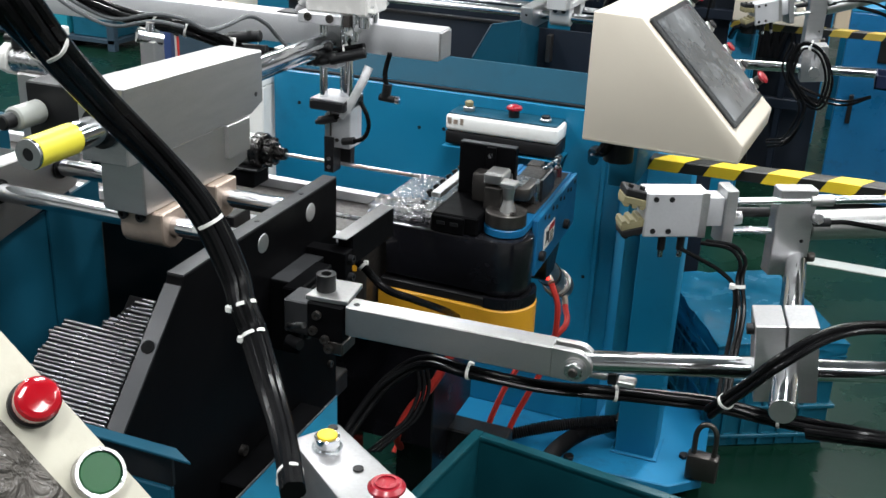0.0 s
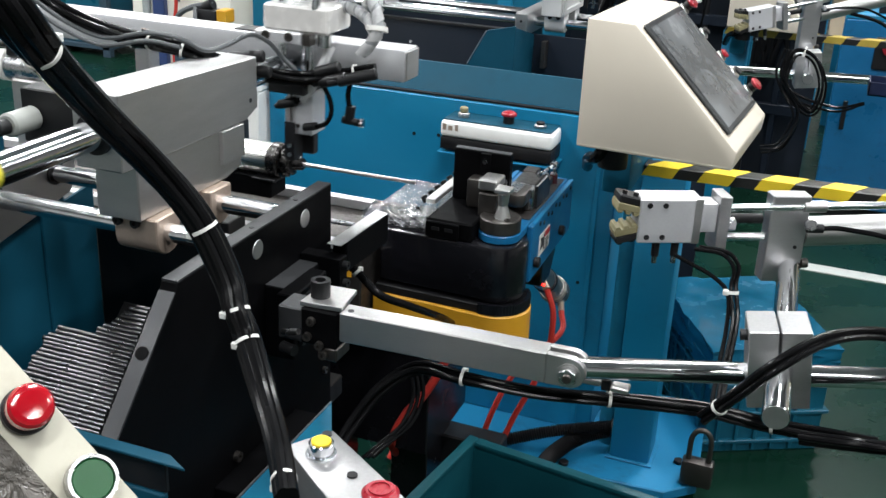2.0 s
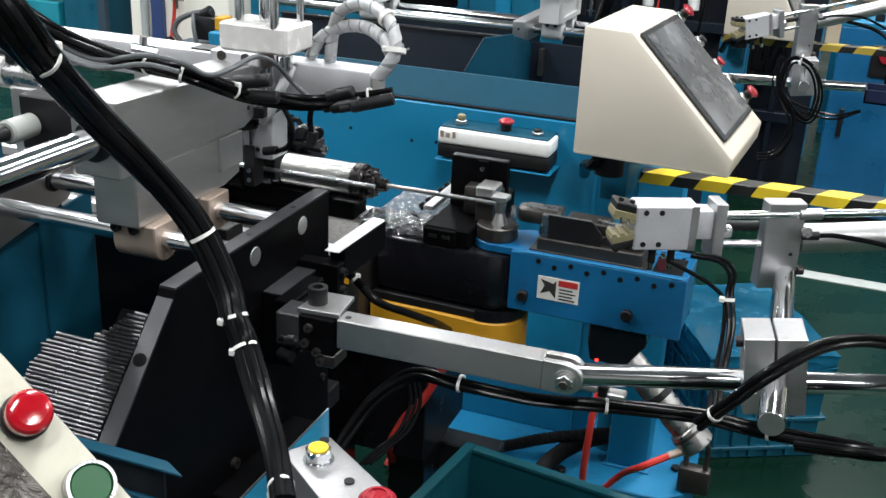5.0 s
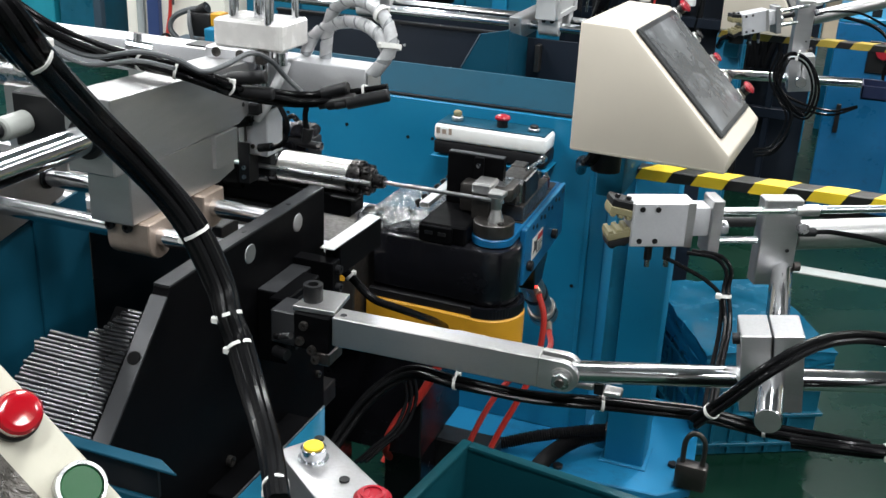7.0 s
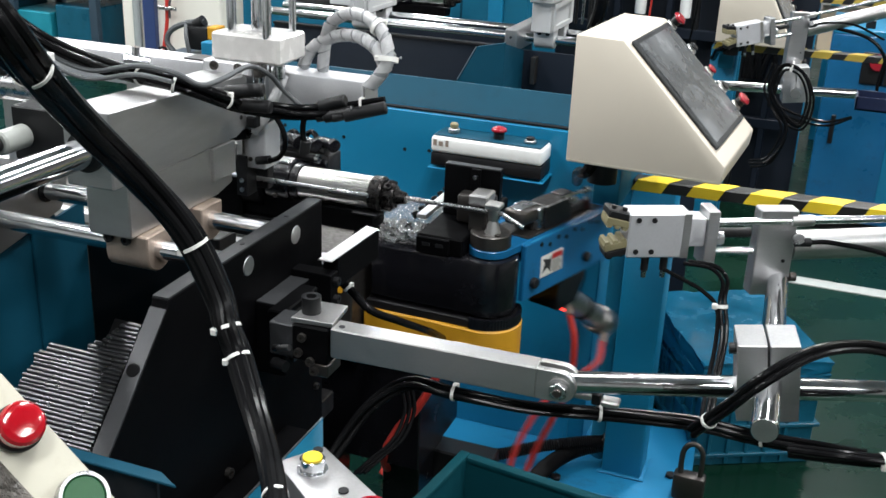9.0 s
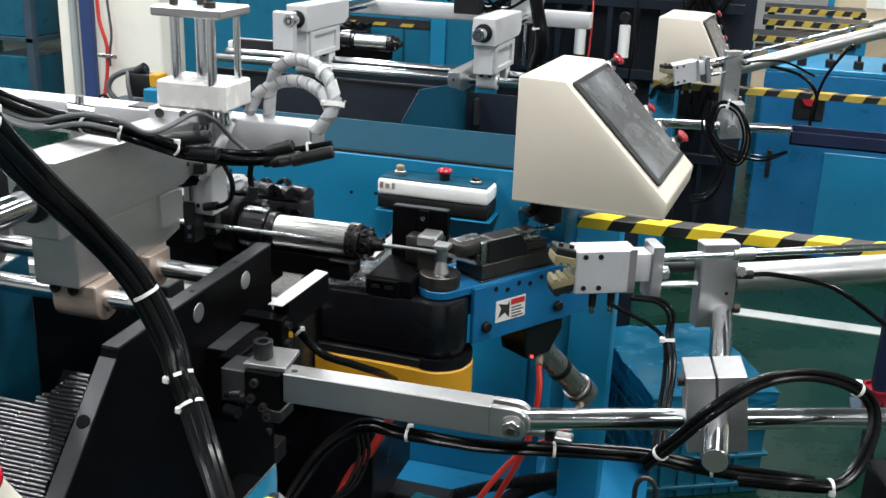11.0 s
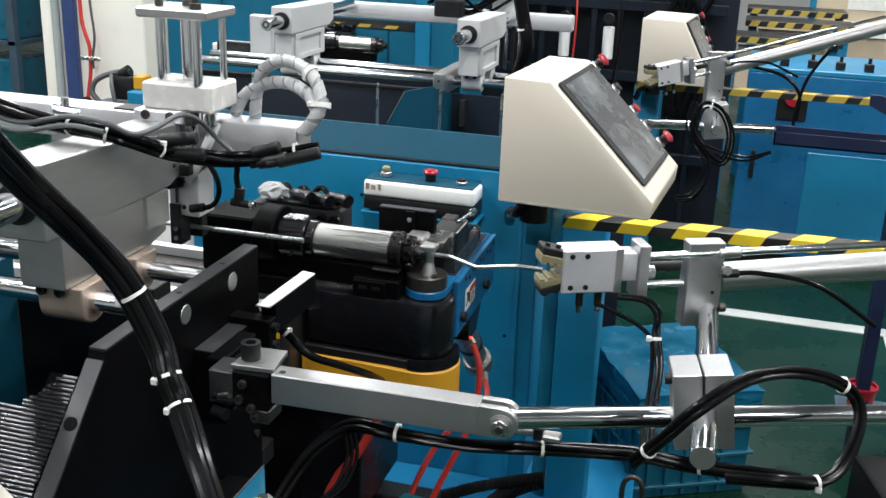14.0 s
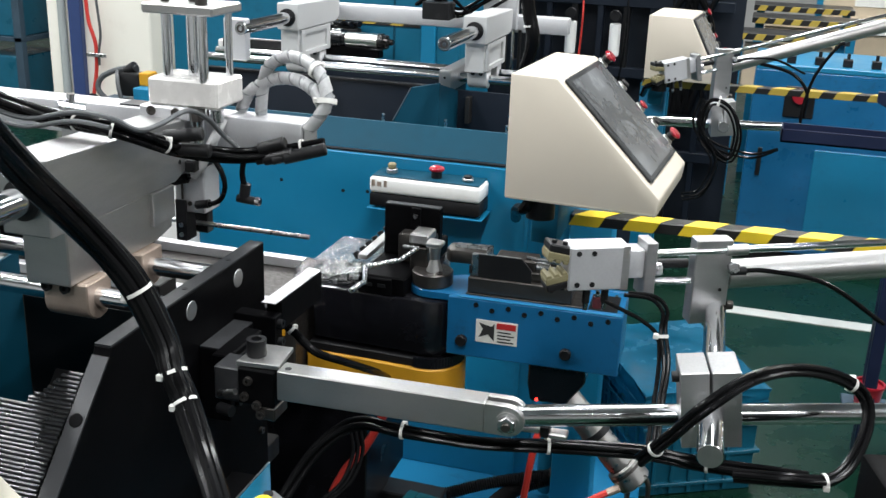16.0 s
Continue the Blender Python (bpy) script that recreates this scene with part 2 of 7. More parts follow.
FLOOR = surface("green_epoxy_floor", (0.003, 0.021, 0.012), 0.28, vary=0.22, scale=2.2, fine=60, bump=0.05, spec=0.22, stain=(0.011, 0.028, 0.024), stain_amount=0.5)
LINE = surface("white_floor_line", (0.42, 0.44, 0.42), 0.5, vary=0.12, stain=(0.2, 0.25, 0.22), stain_amount=0.5)
WALL = surface("white_plaster", (0.48, 0.48, 0.47), 0.8, vary=0.04, scale=2)
CEIL = surface("ceiling_sheet", (0.33, 0.34, 0.35), 0.8, vary=0.06)
PAD = surface("yellowed_rubber_pad", (0.204, 0.180, 0.095), 0.6, vary=0.15, scale=30)
PAPER = surface("label_paper", (0.72, 0.71, 0.66), 0.6, vary=0.08, scale=40)
INK = surface("label_ink", (0.02, 0.02, 0.02), 0.6)
INK_RED = surface("label_red", (0.45, 0.02, 0.02), 0.6)
# pale blotches put glare patches into the colour of the scratched film
FILM = surface("scratched_film_glare", (0.11, 0.115, 0.12), 0.30, vary=0.45, scale=7, fine=60, stain=(0.5, 0.52, 0.54), stain_amount=0.5)
SCREEN_FRAME = surface("screen_frame", (0.02, 0.022, 0.024), 0.4)
HAZ_Y = surface("hazard_yellow", (0.80, 0.58, 0.03), 0.4, vary=0.06)
# darker copy of the hazard yellow, with the far rows' shade in its colour
HAZ_SHADED = surface("shaded_hazard_yellow", (0.42, 0.31, 0.05), 0.5, vary=0.15)
HAZ_K = surface("hazard_black", (0.012, 0.012, 0.012), 0.4)
CARDBOARD = surface("beige_board", (0.55, 0.45, 0.32), 0.6, vary=0.08)


def glow(name, color, power):
    m, nt, bs = mat_base(name)
    bs.inputs["Base Color"].default_value = (*color, 1)
    bs.inputs["Emission Color"].default_value = (*color, 1)
    bs.inputs["Emission Strength"].default_value = power
    return m


def crumpled_foil():
    m, nt, bs = mat_base("crumpled_foil")
    N, L = nt.nodes, nt.links
    tc = N.new("ShaderNodeTexCoord")
    v = N.new("ShaderNodeTexVoronoi")
    v.inputs["Scale"].default_value = 190
    n = N.new("ShaderNodeTexNoise")
    n.inputs["Scale"].default_value, n.inputs["Detail"].default_value = 90, 6
    L.new(tc.outputs["Object"], v.inputs["Vector"])
    L.new(tc.outputs["Object"], n.inputs["Vector"])
    add = N.new("ShaderNodeMath")
    L.new(v.outputs["Distance"], add.inputs[0])
    L.new(n.outputs["Fac"], add.inputs[1])
    b = N.new("ShaderNodeBump")
    b.inputs["Strength"].default_value, b.inputs["Distance"].default_value = 1.0, 0.012
    L.new(add.outputs[0], b.inputs["Height"])
    L.new(b.outputs[0], bs.inputs["Normal"])
    bs.inputs["Base Color"].default_value = (0.80, 0.80, 0.82, 1)
    bs.inputs["Metallic"].default_value, bs.inputs["Roughness"].default_value = 1.0, 0.13
    return m


FOIL = crumpled_foil()


def wrinkled_film():
    m, nt, bs = mat_base("wrinkled_film")
    N, L = nt.nodes, nt.links
    tc = N.new("ShaderNodeTexCoord")
    n = N.new("ShaderNodeTexNoise")
    n.inputs["Scale"].default_value, n.inputs["Detail"].default_value, n.inputs["Distortion"].default_value = 28, 4, 2.5
    L.new(tc.outputs["Object"], n.inputs["Vector"])
    b = N.new("ShaderNodeBump")
    b.inputs["Strength"].default_value, b.inputs["Distance"].default_value = 0.9, 0.02
    L.new(n.outputs["Fac"], b.inputs["Height"])
    L.new(b.outputs[0], bs.inputs["Normal"])
    r = N.new("ShaderNodeValToRGB")
    r.color_ramp.elements[0].color, r.color_ramp.elements[1].color = (0.05, 0.045, 0.04, 1), (0.17, 0.155, 0.14, 1)
    L.new(n.outputs["Fac"], r.inputs["Fac"])
    L.new(r.outputs["Color"], bs.inputs["Base Color"])
    bs.inputs["Roughness"].default_value = 0.22
    return m


FILM_LOOSE = wrinkled_film()
RED_LAMP = surface("red_lamp_lens", (0.36, 0.003, 0.010), 0.12, vary=0.1, scale=60, coat=0.8, bump=0.0)
RED_LED = glow("red_led", (1.0, 0.03, 0.02), 6.0)
LAMP_GLOW = glow("tube_light", (0.95, 0.98, 1.0), 6.0)
TUBE_MAT = surface("tube_steel", (0.66, 0.67, 0.69), 0.30, metal=1.0, vary=0.04, scale=10, fine=60, bump=0.0, rough_vary=0.06)
# tube steel darkened to carry the shade over the magazine
BLANK_MAT = surface("shaded_tube_steel", (0.08, 0.08, 0.086), 0.30, metal=1.0, vary=0.08, scale=10, fine=60, bump=0.0, rough_vary=0.05)
GREY_PLASTIC = surface("grey_plastic_sleeve", (0.30, 0.31, 0.29), 0.35, vary=0.08)
GREY_PIPE = surface("grey_painted_pipe", (0.34, 0.37, 0.37), 0.4, vary=0.08)
NAVY_PIPE = surface("blue_painted_pipe", (0.030, 0.055, 0.16), 0.4, vary=0.08)
GREY_WALL = surface("pale_grey_green_paint", (0.50, 0.56, 0.55), 0.6, vary=0.06)
COLUMN = surface("cream_white_wall_paint", (0.86, 0.83, 0.75), 0.6, vary=0.03, scale=2, bump=0.05, stain=(0.62, 0.58, 0.50), stain_amount=0.2)
BLUE_FILM = surface("blue_plastic_film", (0.005, 0.095, 0.175), 0.22, vary=0.2, scale=14, bump=0.03, spec=0.45)
DIRT_RED = surface("greasy_red", (0.06, 0.008, 0.010), 0.5, vary=0.3, scale=30)

# ---- the hall ----
def sheet(name, lo, hi, mat):
    ob = part(name, box(lo, hi, 0), mat, smooth=False)
    return tagged(ob, kind="structure")


tagged(sheet("floor", (-9, -5, -0.1), (9, 13, 0), FLOOR), "dark green epoxy workshop floor, worn and glossy", "floor")
tagged(sheet("wall_north", (-9, 12.9, 0), (9, 13.1, 5.2), WALL), "white plastered hall wall", "wall")
tagged(sheet("wall_south", (-9, -5.1, 0), (9, -4.9, 5.2), WALL), "white plastered hall wall", "wall")
tagged(sheet("wall_west", (-9.1, -4.9, 0), (-8.9, 12.9, 5.2), WALL), "white plastered hall wall", "wall")
tagged(sheet("wall_east", (8.9, -4.9, 0), (9.1, 12.9, 5.2), WALL), "white plastered hall wall", "wall")
tagged(sheet("ceiling", (-9.1, -5.1, 5.2), (9.1, 13.1, 5.35), CEIL), "grey sheet ceiling of the hall", "ceiling")
for a, b in (((0.0, 4.17), (6.0, 4.25)), ((0.67, 3.3), (0.70, 4.17))):
    tagged(sheet("trim", (a[0], a[1], 0.0), (b[0], b[1], 0.004), LINE), "white painted line on the green floor", "floor line")


def ceiling_lamp(x, y):
    t = thing("ceiling_light", (x, y, 4.3), "white linear ceiling light over the machines", "ceiling light", "ceiling lights")
    part("housing", box((x - 0.16, y - 0.75, 4.32), (x + 0.16, y + 0.75, 4.40), 0.01), WHITE, t)
    for s in (-0.08, 0.08):
        part("tube", cyl((x + s, y - 0.70, 4.30), (x + s, y + 0.70, 4.30), 0.014, 12), LAMP_GLOW, t)
    for s in (-0.6, 0.6):
        part("rod", cyl((x, y + s, 4.40), (x, y + s, 5.20), 0.006, 8), STEEL, t)
    data = bpy.data.lights.new("ceiling_lamp", "AREA")
    data.shape, data.size, data.size_y, data.energy, data.color = "RECTANGLE", 0.3, 1.4, LAMP_WATTS, (0.95, 0.975, 0.985)
    new("ceiling_lamp", data).location = (x, y, 4.26)


for lx, ly in LAMP_PLACES:
    ceiling_lamp(lx, ly)


# ---- the feeder stand: plate, rods, carriage, magazine ----
XP = -0.708           # outer face of the end plate
ROD_A, ROD_B, ROD_Z, ROD_R = 1.195, 1.337, 1.035, 0.0145


def feeder_stand():
    t = thing("feeder_stand", (XP, 1.15, 0.0), "blackened steel end stand of a tube feeder, sloped on one side", "machine stand")
    side = [(1.427, 1.0635), (1.098, 1.0620), (1.000, 1.0600), (0.9962, 1.0480), (0.865, 0.9085), (0.846, 0.888), (0.846, 0.30), (1.427, 0.30)]
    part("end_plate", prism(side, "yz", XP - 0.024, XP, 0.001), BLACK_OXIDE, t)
    part("edge_strip", prism([(0.9945, 1.0500), (0.9965, 1.0482), (0.866, 0.9095), (0.863, 0.9105)], "yz", XP - 0.0238, XP - 0.0002, 0), BLACK_EDGE, t, "grey edge of the plate")
    part("edge_strip", prism([(1.001, 1.0602), (1.098, 1.0622), (1.426, 1.0637), (1.426, 1.0660), (1.098, 1.0645), (1.001, 1.0625)], "yz", XP - 0.0238, XP - 0.0002, 0), BLACK_EDGE, t, "grey edge of the plate")
    part("hole", cyl((XP - 0.012, 0.9420, 0.9845), (XP - 0.012, 0.9362, 0.9900), 0.0088, 28), BLACK_OXIDE, t, "dark open hole")
    for y in (ROD_A, ROD_B):
        part("rod_end", cyl((XP - 0.01, y, ROD_Z), (XP + 0.0012, y, ROD_Z), ROD_R, 28, bev=0.001), ALU_DARK, t, "flush end of a guide rod")
    part("bolt", socket_screw((XP, 1.119, 0.736), (1, 0, 0), 0.008, 0.008), STEEL_DARK, t)
    for y, z in ((1.40, 0.80), (1.40, 0.74), (1.40, 0.86)):
        part("bolt", socket_screw((XP, y, z), (1, 0, 0), 0.006, 0.006), STEEL_DARK, t)
    part("top_bolt", cyl((XP - 0.012, 1.33, 1.0640), (XP - 0.012, 1.33, 1.0664), 0.004, 12), BLACK_MATT, t)
    part("top_bolt", cyl((XP - 0.012, 1.20, 1.0640), (XP - 0.012, 1.20, 1.0658), 0.004, 12), BLACK_MATT, t)
    # the bracket plates on the face
    part("bracket_plate", box((XP, 1.2115, 0.858), (XP + 0.0335, 1.319, 0.9725), 0.0015), BLACK_OXIDE, t)
    # lighter grey sheet stands in for light falling on the bracket's top
    part("bracket_lit_top", box((XP + 0.001, 1.2125, 0.9727), (XP + 0.0325, 1.318, 0.9740), 0), BLACK_EDGE, t, "grey top of the bracket, painted lighter as lit from above")
    # the cross bar behind
    part("cross_bar", box((XP + 0.001, 1.3192, 0.925), (XP + 0.069, 1.345, 0.985), 0.001), BLACK_OXIDE, t)
    part("cross_bar", prism([(XP + 0.043, 1.3452), (XP + 0.069, 1.3452), (-0.634, 1.49), (-0.660, 1.495)], "xy", 0.955, 1.005, 0.001), BLACK_OXIDE, t)
    part("edge_strip", prism([(XP + 0.044, 1.3250), (XP + 0.068, 1.3250), (-0.635, 1.489), (-0.659, 1.494)], "xy", 1.0052, 1.0066, 0), ALU, t, "bright worn top edge")
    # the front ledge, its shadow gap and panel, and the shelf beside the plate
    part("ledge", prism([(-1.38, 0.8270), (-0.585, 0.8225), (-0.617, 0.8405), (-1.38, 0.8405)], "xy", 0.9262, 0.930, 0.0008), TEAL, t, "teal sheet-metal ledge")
    # black strip put in for the shade under the ledge
    part("gap_shade", box((-1.38, 0.834, 0.8795), (-0.620, 0.8405, 0.926), 0.001), BLACK_MATT, t)
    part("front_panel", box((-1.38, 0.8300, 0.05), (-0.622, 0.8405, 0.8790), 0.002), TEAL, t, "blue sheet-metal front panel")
    part("shelf", prism([(-0.66, 1.335), (-0.6585, 1.02), (-0.50, 1.02), (-0.54, 1.095)], "xy", 0.720, 0.724, 0.0008), TEAL_LIGHT, t, "blue gusset shelf")
    part("shelf_edge", box((-0.6622, 1.02, 0.7195), (-0.6602, 1.335, 0.7246), 0), ALU, t, "bare bright edge of the shelf")
    part("shelf_bracket", box((XP, 1.06, 0.64), (-0.665, 1.30, 0.7192), 0.002), BLACK_OXIDE, t)
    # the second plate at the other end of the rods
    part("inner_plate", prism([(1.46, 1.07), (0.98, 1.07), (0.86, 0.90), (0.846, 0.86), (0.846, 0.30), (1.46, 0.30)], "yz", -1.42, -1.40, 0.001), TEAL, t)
    return t


def guide_rods():
    for y in (ROD_A, ROD_B):
        t = thing("guide_rod", (-1.5, y, ROD_Z), "chromed steel guide rod of the feeder carriage", "guide rod", "feeder guide rods")
        part("shaft", cyl((-2.6, y, ROD_Z), (XP - 0.011, y, ROD_Z), ROD_R, 28, bev=0.001), CHROME, t)
    t = thing("rod_support", (-1.2, 1.25, 0.6), "light aluminium support plate holding the guide rods", "support plate")
    part("plate", prism([(1.39, 1.075), (1.05, 1.075), (1.05, 0.97), (1.12, 0.94), (1.37, 0.99), (1.39, 1.01)], "yz", -1.215, -1.18, 0.003), ALU, t)
    part("bush", ring((-1.182, ROD_B, ROD_Z), (-1.177, ROD_B, ROD_Z), 0.020, 0.015), BLACK_MATT, t)
    part("bush", ring((-1.182, ROD_A, ROD_Z), (-1.177, ROD_A, ROD_Z), 0.020, 0.015), BLACK_MATT, t)
    part("post", box((-1.21, 1.30, 0.35), (-1.185, 1.36, 0.985), 0.002), TEAL, t)
    return t


def feeder_body():
    t = thing("feeder_cabinet", (-1.1, 1.5, 0.0), "teal sheet-metal body of the tube feeder", "machine body")
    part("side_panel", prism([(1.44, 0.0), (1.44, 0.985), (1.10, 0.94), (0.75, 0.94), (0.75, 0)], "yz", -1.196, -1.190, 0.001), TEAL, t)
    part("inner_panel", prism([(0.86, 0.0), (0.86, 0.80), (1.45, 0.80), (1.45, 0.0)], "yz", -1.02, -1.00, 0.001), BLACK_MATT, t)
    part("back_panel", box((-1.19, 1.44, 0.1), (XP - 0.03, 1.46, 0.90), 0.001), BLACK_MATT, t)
    part("pickup_cradle", box((-0.97, 1.50, 0.60), (-0.95, 1.56, 0.929), 0.002), BLACK_MATT, t)
    part("pickup_cradle", box((-0.80, 1.50, 0.60), (-0.78, 1.56, 0.929), 0.002), BLACK_MATT, t)
    part("cradle_bar", box((-1.0, 1.4602, 0.60), (-0.75, 1.56, 0.64), 0.002), BLACK_MATT, t)
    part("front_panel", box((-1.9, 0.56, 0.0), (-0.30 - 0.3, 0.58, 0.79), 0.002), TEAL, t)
    part("tray", prism([(0.58, 0.70), (0.79, 0.70), (0.79, 0.71), (0.58, 0.71)], "yz", -1.9, -0.62, 0.001), TEAL, t)
    return t


def carriage(name, shift, label):
    """The aluminium bridge that slides on the guide rods and carries the cross shaft's bearing."""
    sx, sy = shift
    x0, x1 = -0.945 + sx, -0.868 + sx
    t = thing(name, (x1, 1.25 + sy, ROD_Z), label, "machine carriage", "feeder carriages")
    y = sy
    part("bridge", prism([(1.115 + y, 1.145), (1.115 + y, 1.255), (1.475 + y, 1.243), (1.475 + y, 1.158), (1.44 + y, 1.145)], "yz", x0, x1, 0.002), ALU_DARK, t)
    part("leg", prism([(1.150 + y, 1.062), (1.150 + y, 1.1448), (1.425 + y, 1.1448), (1.425 + y, 1.072), (1.38 + y, 1.062)], "yz", x0 + 0.001, x1 - 0.003, 0.002), ALU, t)
    part("rib", box((x1 - 0.004, 1.36 + y, 1.09), (x1 + 0.004, 1.425 + y, 1.144), 0.001), ALU, t)
    for ry in (ROD_A, ROD_B):
        prof = [(ry + y - 0.030, 1.0618), (ry + y - 0.030, 1.028)]
        prof += [(ry + y - 0.030 * math.cos(a), 1.028 - 0.026 * math.sin(a)) for a in [math.pi * k / 8 for k in range(1, 8)]]
        prof += [(ry + y + 0.030, 1.028), (ry + y + 0.030, 1.0618)]
        part("bearing", prism(prof, "yz", x0 + 0.016, x1 + 0.012, 0.002), BRONZE, t)
        for k in (0.025, 0.055):
            part("bolt", socket_screw((x0 + k, ry + y - 0.030, 1.054), (0, -1, 0), 0.0075, 0.006), BLACK_MATT, t)
    part("seal", ring((x0 + 0.038, 1.109 + y, 1.197), (x0 + 0.038, 1.116 + y, 1.197), 0.029, 0.0205), BLACK_MATT, t)
    part("pin", cyl((x1 - 0.001, 1.452 + y, 1.175), (x1 + 0.0006, 1.452 + y, 1.175), 0.004, 12), BLACK_MATT, t)
    return t


CX = -0.907           # the cross shaft's x
feeder_stand()
guide_rods()
feeder_body()
carriage("feeder_carriage", (0, 0), "machined aluminium carriage block riding on two chromed guide rods")

# ---- the loader: cross shaft, beam, lift unit ----
TUBE_Y, TUBE_Z, TUBE_R = 1.80, 0.955, 0.0042


def loader():
    """Shaft, beam and cables that slide along y; origin at the beam's end. Built in its far position."""
    t = thing("loader_beam", (CX, 1.80, 1.20), "white aluminium loader beam on a thick chromed cross shaft", "loader")
    part("cross_shaft", cyl((CX, 0.975, 1.197), (CX, 1.80, 1.197), 0.0205, 32, bev=0.002), CHROME, t)
    part("shaft_face", ring((CX, 0.9735, 1.197), (CX, 0.9755, 1.197), 0.0195, 0.0085), ALU_DARK, t, "turned end face")
    part("shaft_bore", cyl((CX, 0.9745, 1.197), (CX, 0.9752, 1.197), 0.0086, 20), BLACK_MATT, t)
    part("tape", ring((CX, 0.978, 1.197), (CX, 1.055, 1.197), 0.0209, 0.0204, 32), YELLOW_TAPE, t, "yellow tape round the shaft's end")
    part("beam", box((-2.6, 1.80, 1.183), (-0.685, 1.86, 1.240), 0.004, 2), ALU_WHITE, t)
    part("end_cap", box((-0.6848, 1.803, 1.186), (-0.682, 1.857, 1.237), 0.001), ALU_DARK, t)
    return t


def lift_unit():
    """Guide blocks that ride with the beam."""
    t = thing("lift_cylinder", (-0.87, 1.77, 1.24), "aluminium lift unit with clear guide block on the loader beam", "lift unit")
    part("foot_block", box((-0.945, 1.735, 1.2405), (-0.855, 1.845, 1.2618), 0.003), ALU_WHITE, t)
    part("clamp_plate", box((-0.852, 1.738, 1.2405), (-0.838, 1.760, 1.2618), 0.001), STEEL_DARK, t)
    part("guide_block", box((-0.932, 1.742, 1.262), (-0.806, 1.835, 1.307), 0.004), CLEAR_BLOCK, t, "milky clear plastic guide block")
    part("lower_block", box((-0.945, 1.742, 1.160), (-0.865, 1.798, 1.182), 0.002), ALU_WHITE, t)
    part("bush", cyl((-0.816, 1.754, 1.2405), (-0.816, 1.754, 1.2618), 0.013, 18), CHROME, t)
    for x in (-0.922, -0.877):
        part("bolt", socket_screw((x, 1.7352, 1.2535), (0, -1, 0), 0.008, 0.003), STEEL_DARK, t)
    return t


def gripper():
    """What the lift raises and lowers: columns, top plate, black plate, gripper and fingers."""
    t = thing("loader_gripper", (-0.888, 1.77, 1.075), "black and silver pneumatic gripper hanging on steel columns", "gripper")
    part("top_plate", box((-0.932, 1.735, 1.318), (-0.806, 1.838, 1.334), 0.003), ALU, t)
    for x, y, r in ((-0.905, 1.765, 0.008), (-0.868, 1.79, 0.0135), (-0.832, 1.750, 0.008), (-0.820, 1.815, 0.006)):
        part("column", cyl((x, y, 1.075 if r < 0.01 and x < -0.85 or r > 0.01 else 1.20), (x, y, 1.3178), r, 20), CHROME, t)
    for x, y, r in ((-0.905, 1.765, 0.007), (-0.868, 1.79, 0.009), (-0.832, 1.750, 0.010)):
        part("nut", merged(hexnut((x, y, 1.3342), (0, 0, 1), r, 0.010), cyl((x, y, 1.344), (x, y, 1.351), r * 0.6, 12)), STEEL_DARK, t)
    part("mount_plate", box((-0.925, 1.74, 1.062), (-0.850, 1.83, 1.082), 0.003), BLACK_MATT, t)
    part("plate_top", box((-0.923, 1.742, 1.0822), (-0.852, 1.828, 1.084), 0.0), ALU_WHITE, t, "pale bare top of the plate")
    part("body", box((-0.903, 1.772, 0.982), (-0.852, 1.826, 1.0618), 0.002), ALU_WHITE, t)
    part("cheek", box((-0.905, 1.768, 0.985), (-0.893, 1.7718, 1.05), 0.001), ALU, t)
    for x in (-0.88, -0.858):
        part("screw", socket_screw((x, 1.7722, 0.998), (0, -1, 0), 0.004, 0.002), STEEL_DARK, t)
    part("finger", prism([(1.764, 0.932), (1.764, 1.004), (1.7678, 1.004), (1.7678, 0.9818), (1.796, 0.9818), (1.796, 0.932)], "yz", -0.904, -0.884, 0.0), BLACK_MATT, t)
    part("finger", prism([(1.804, 0.936), (1.806, 0.9818), (1.824, 0.9818), (1.824, 0.936)], "yz", -0.900, -0.866, 0.0015), BLACK_MATT, t)
    for z in (0.943, 0.960):
        part("screw", socket_screw((-0.894, 1.764, z), (0, -1, 0), 0.004, 0.002), STEEL, t)
    return t


# ---- the bender ----
PIV = (-0.535, 1.806)


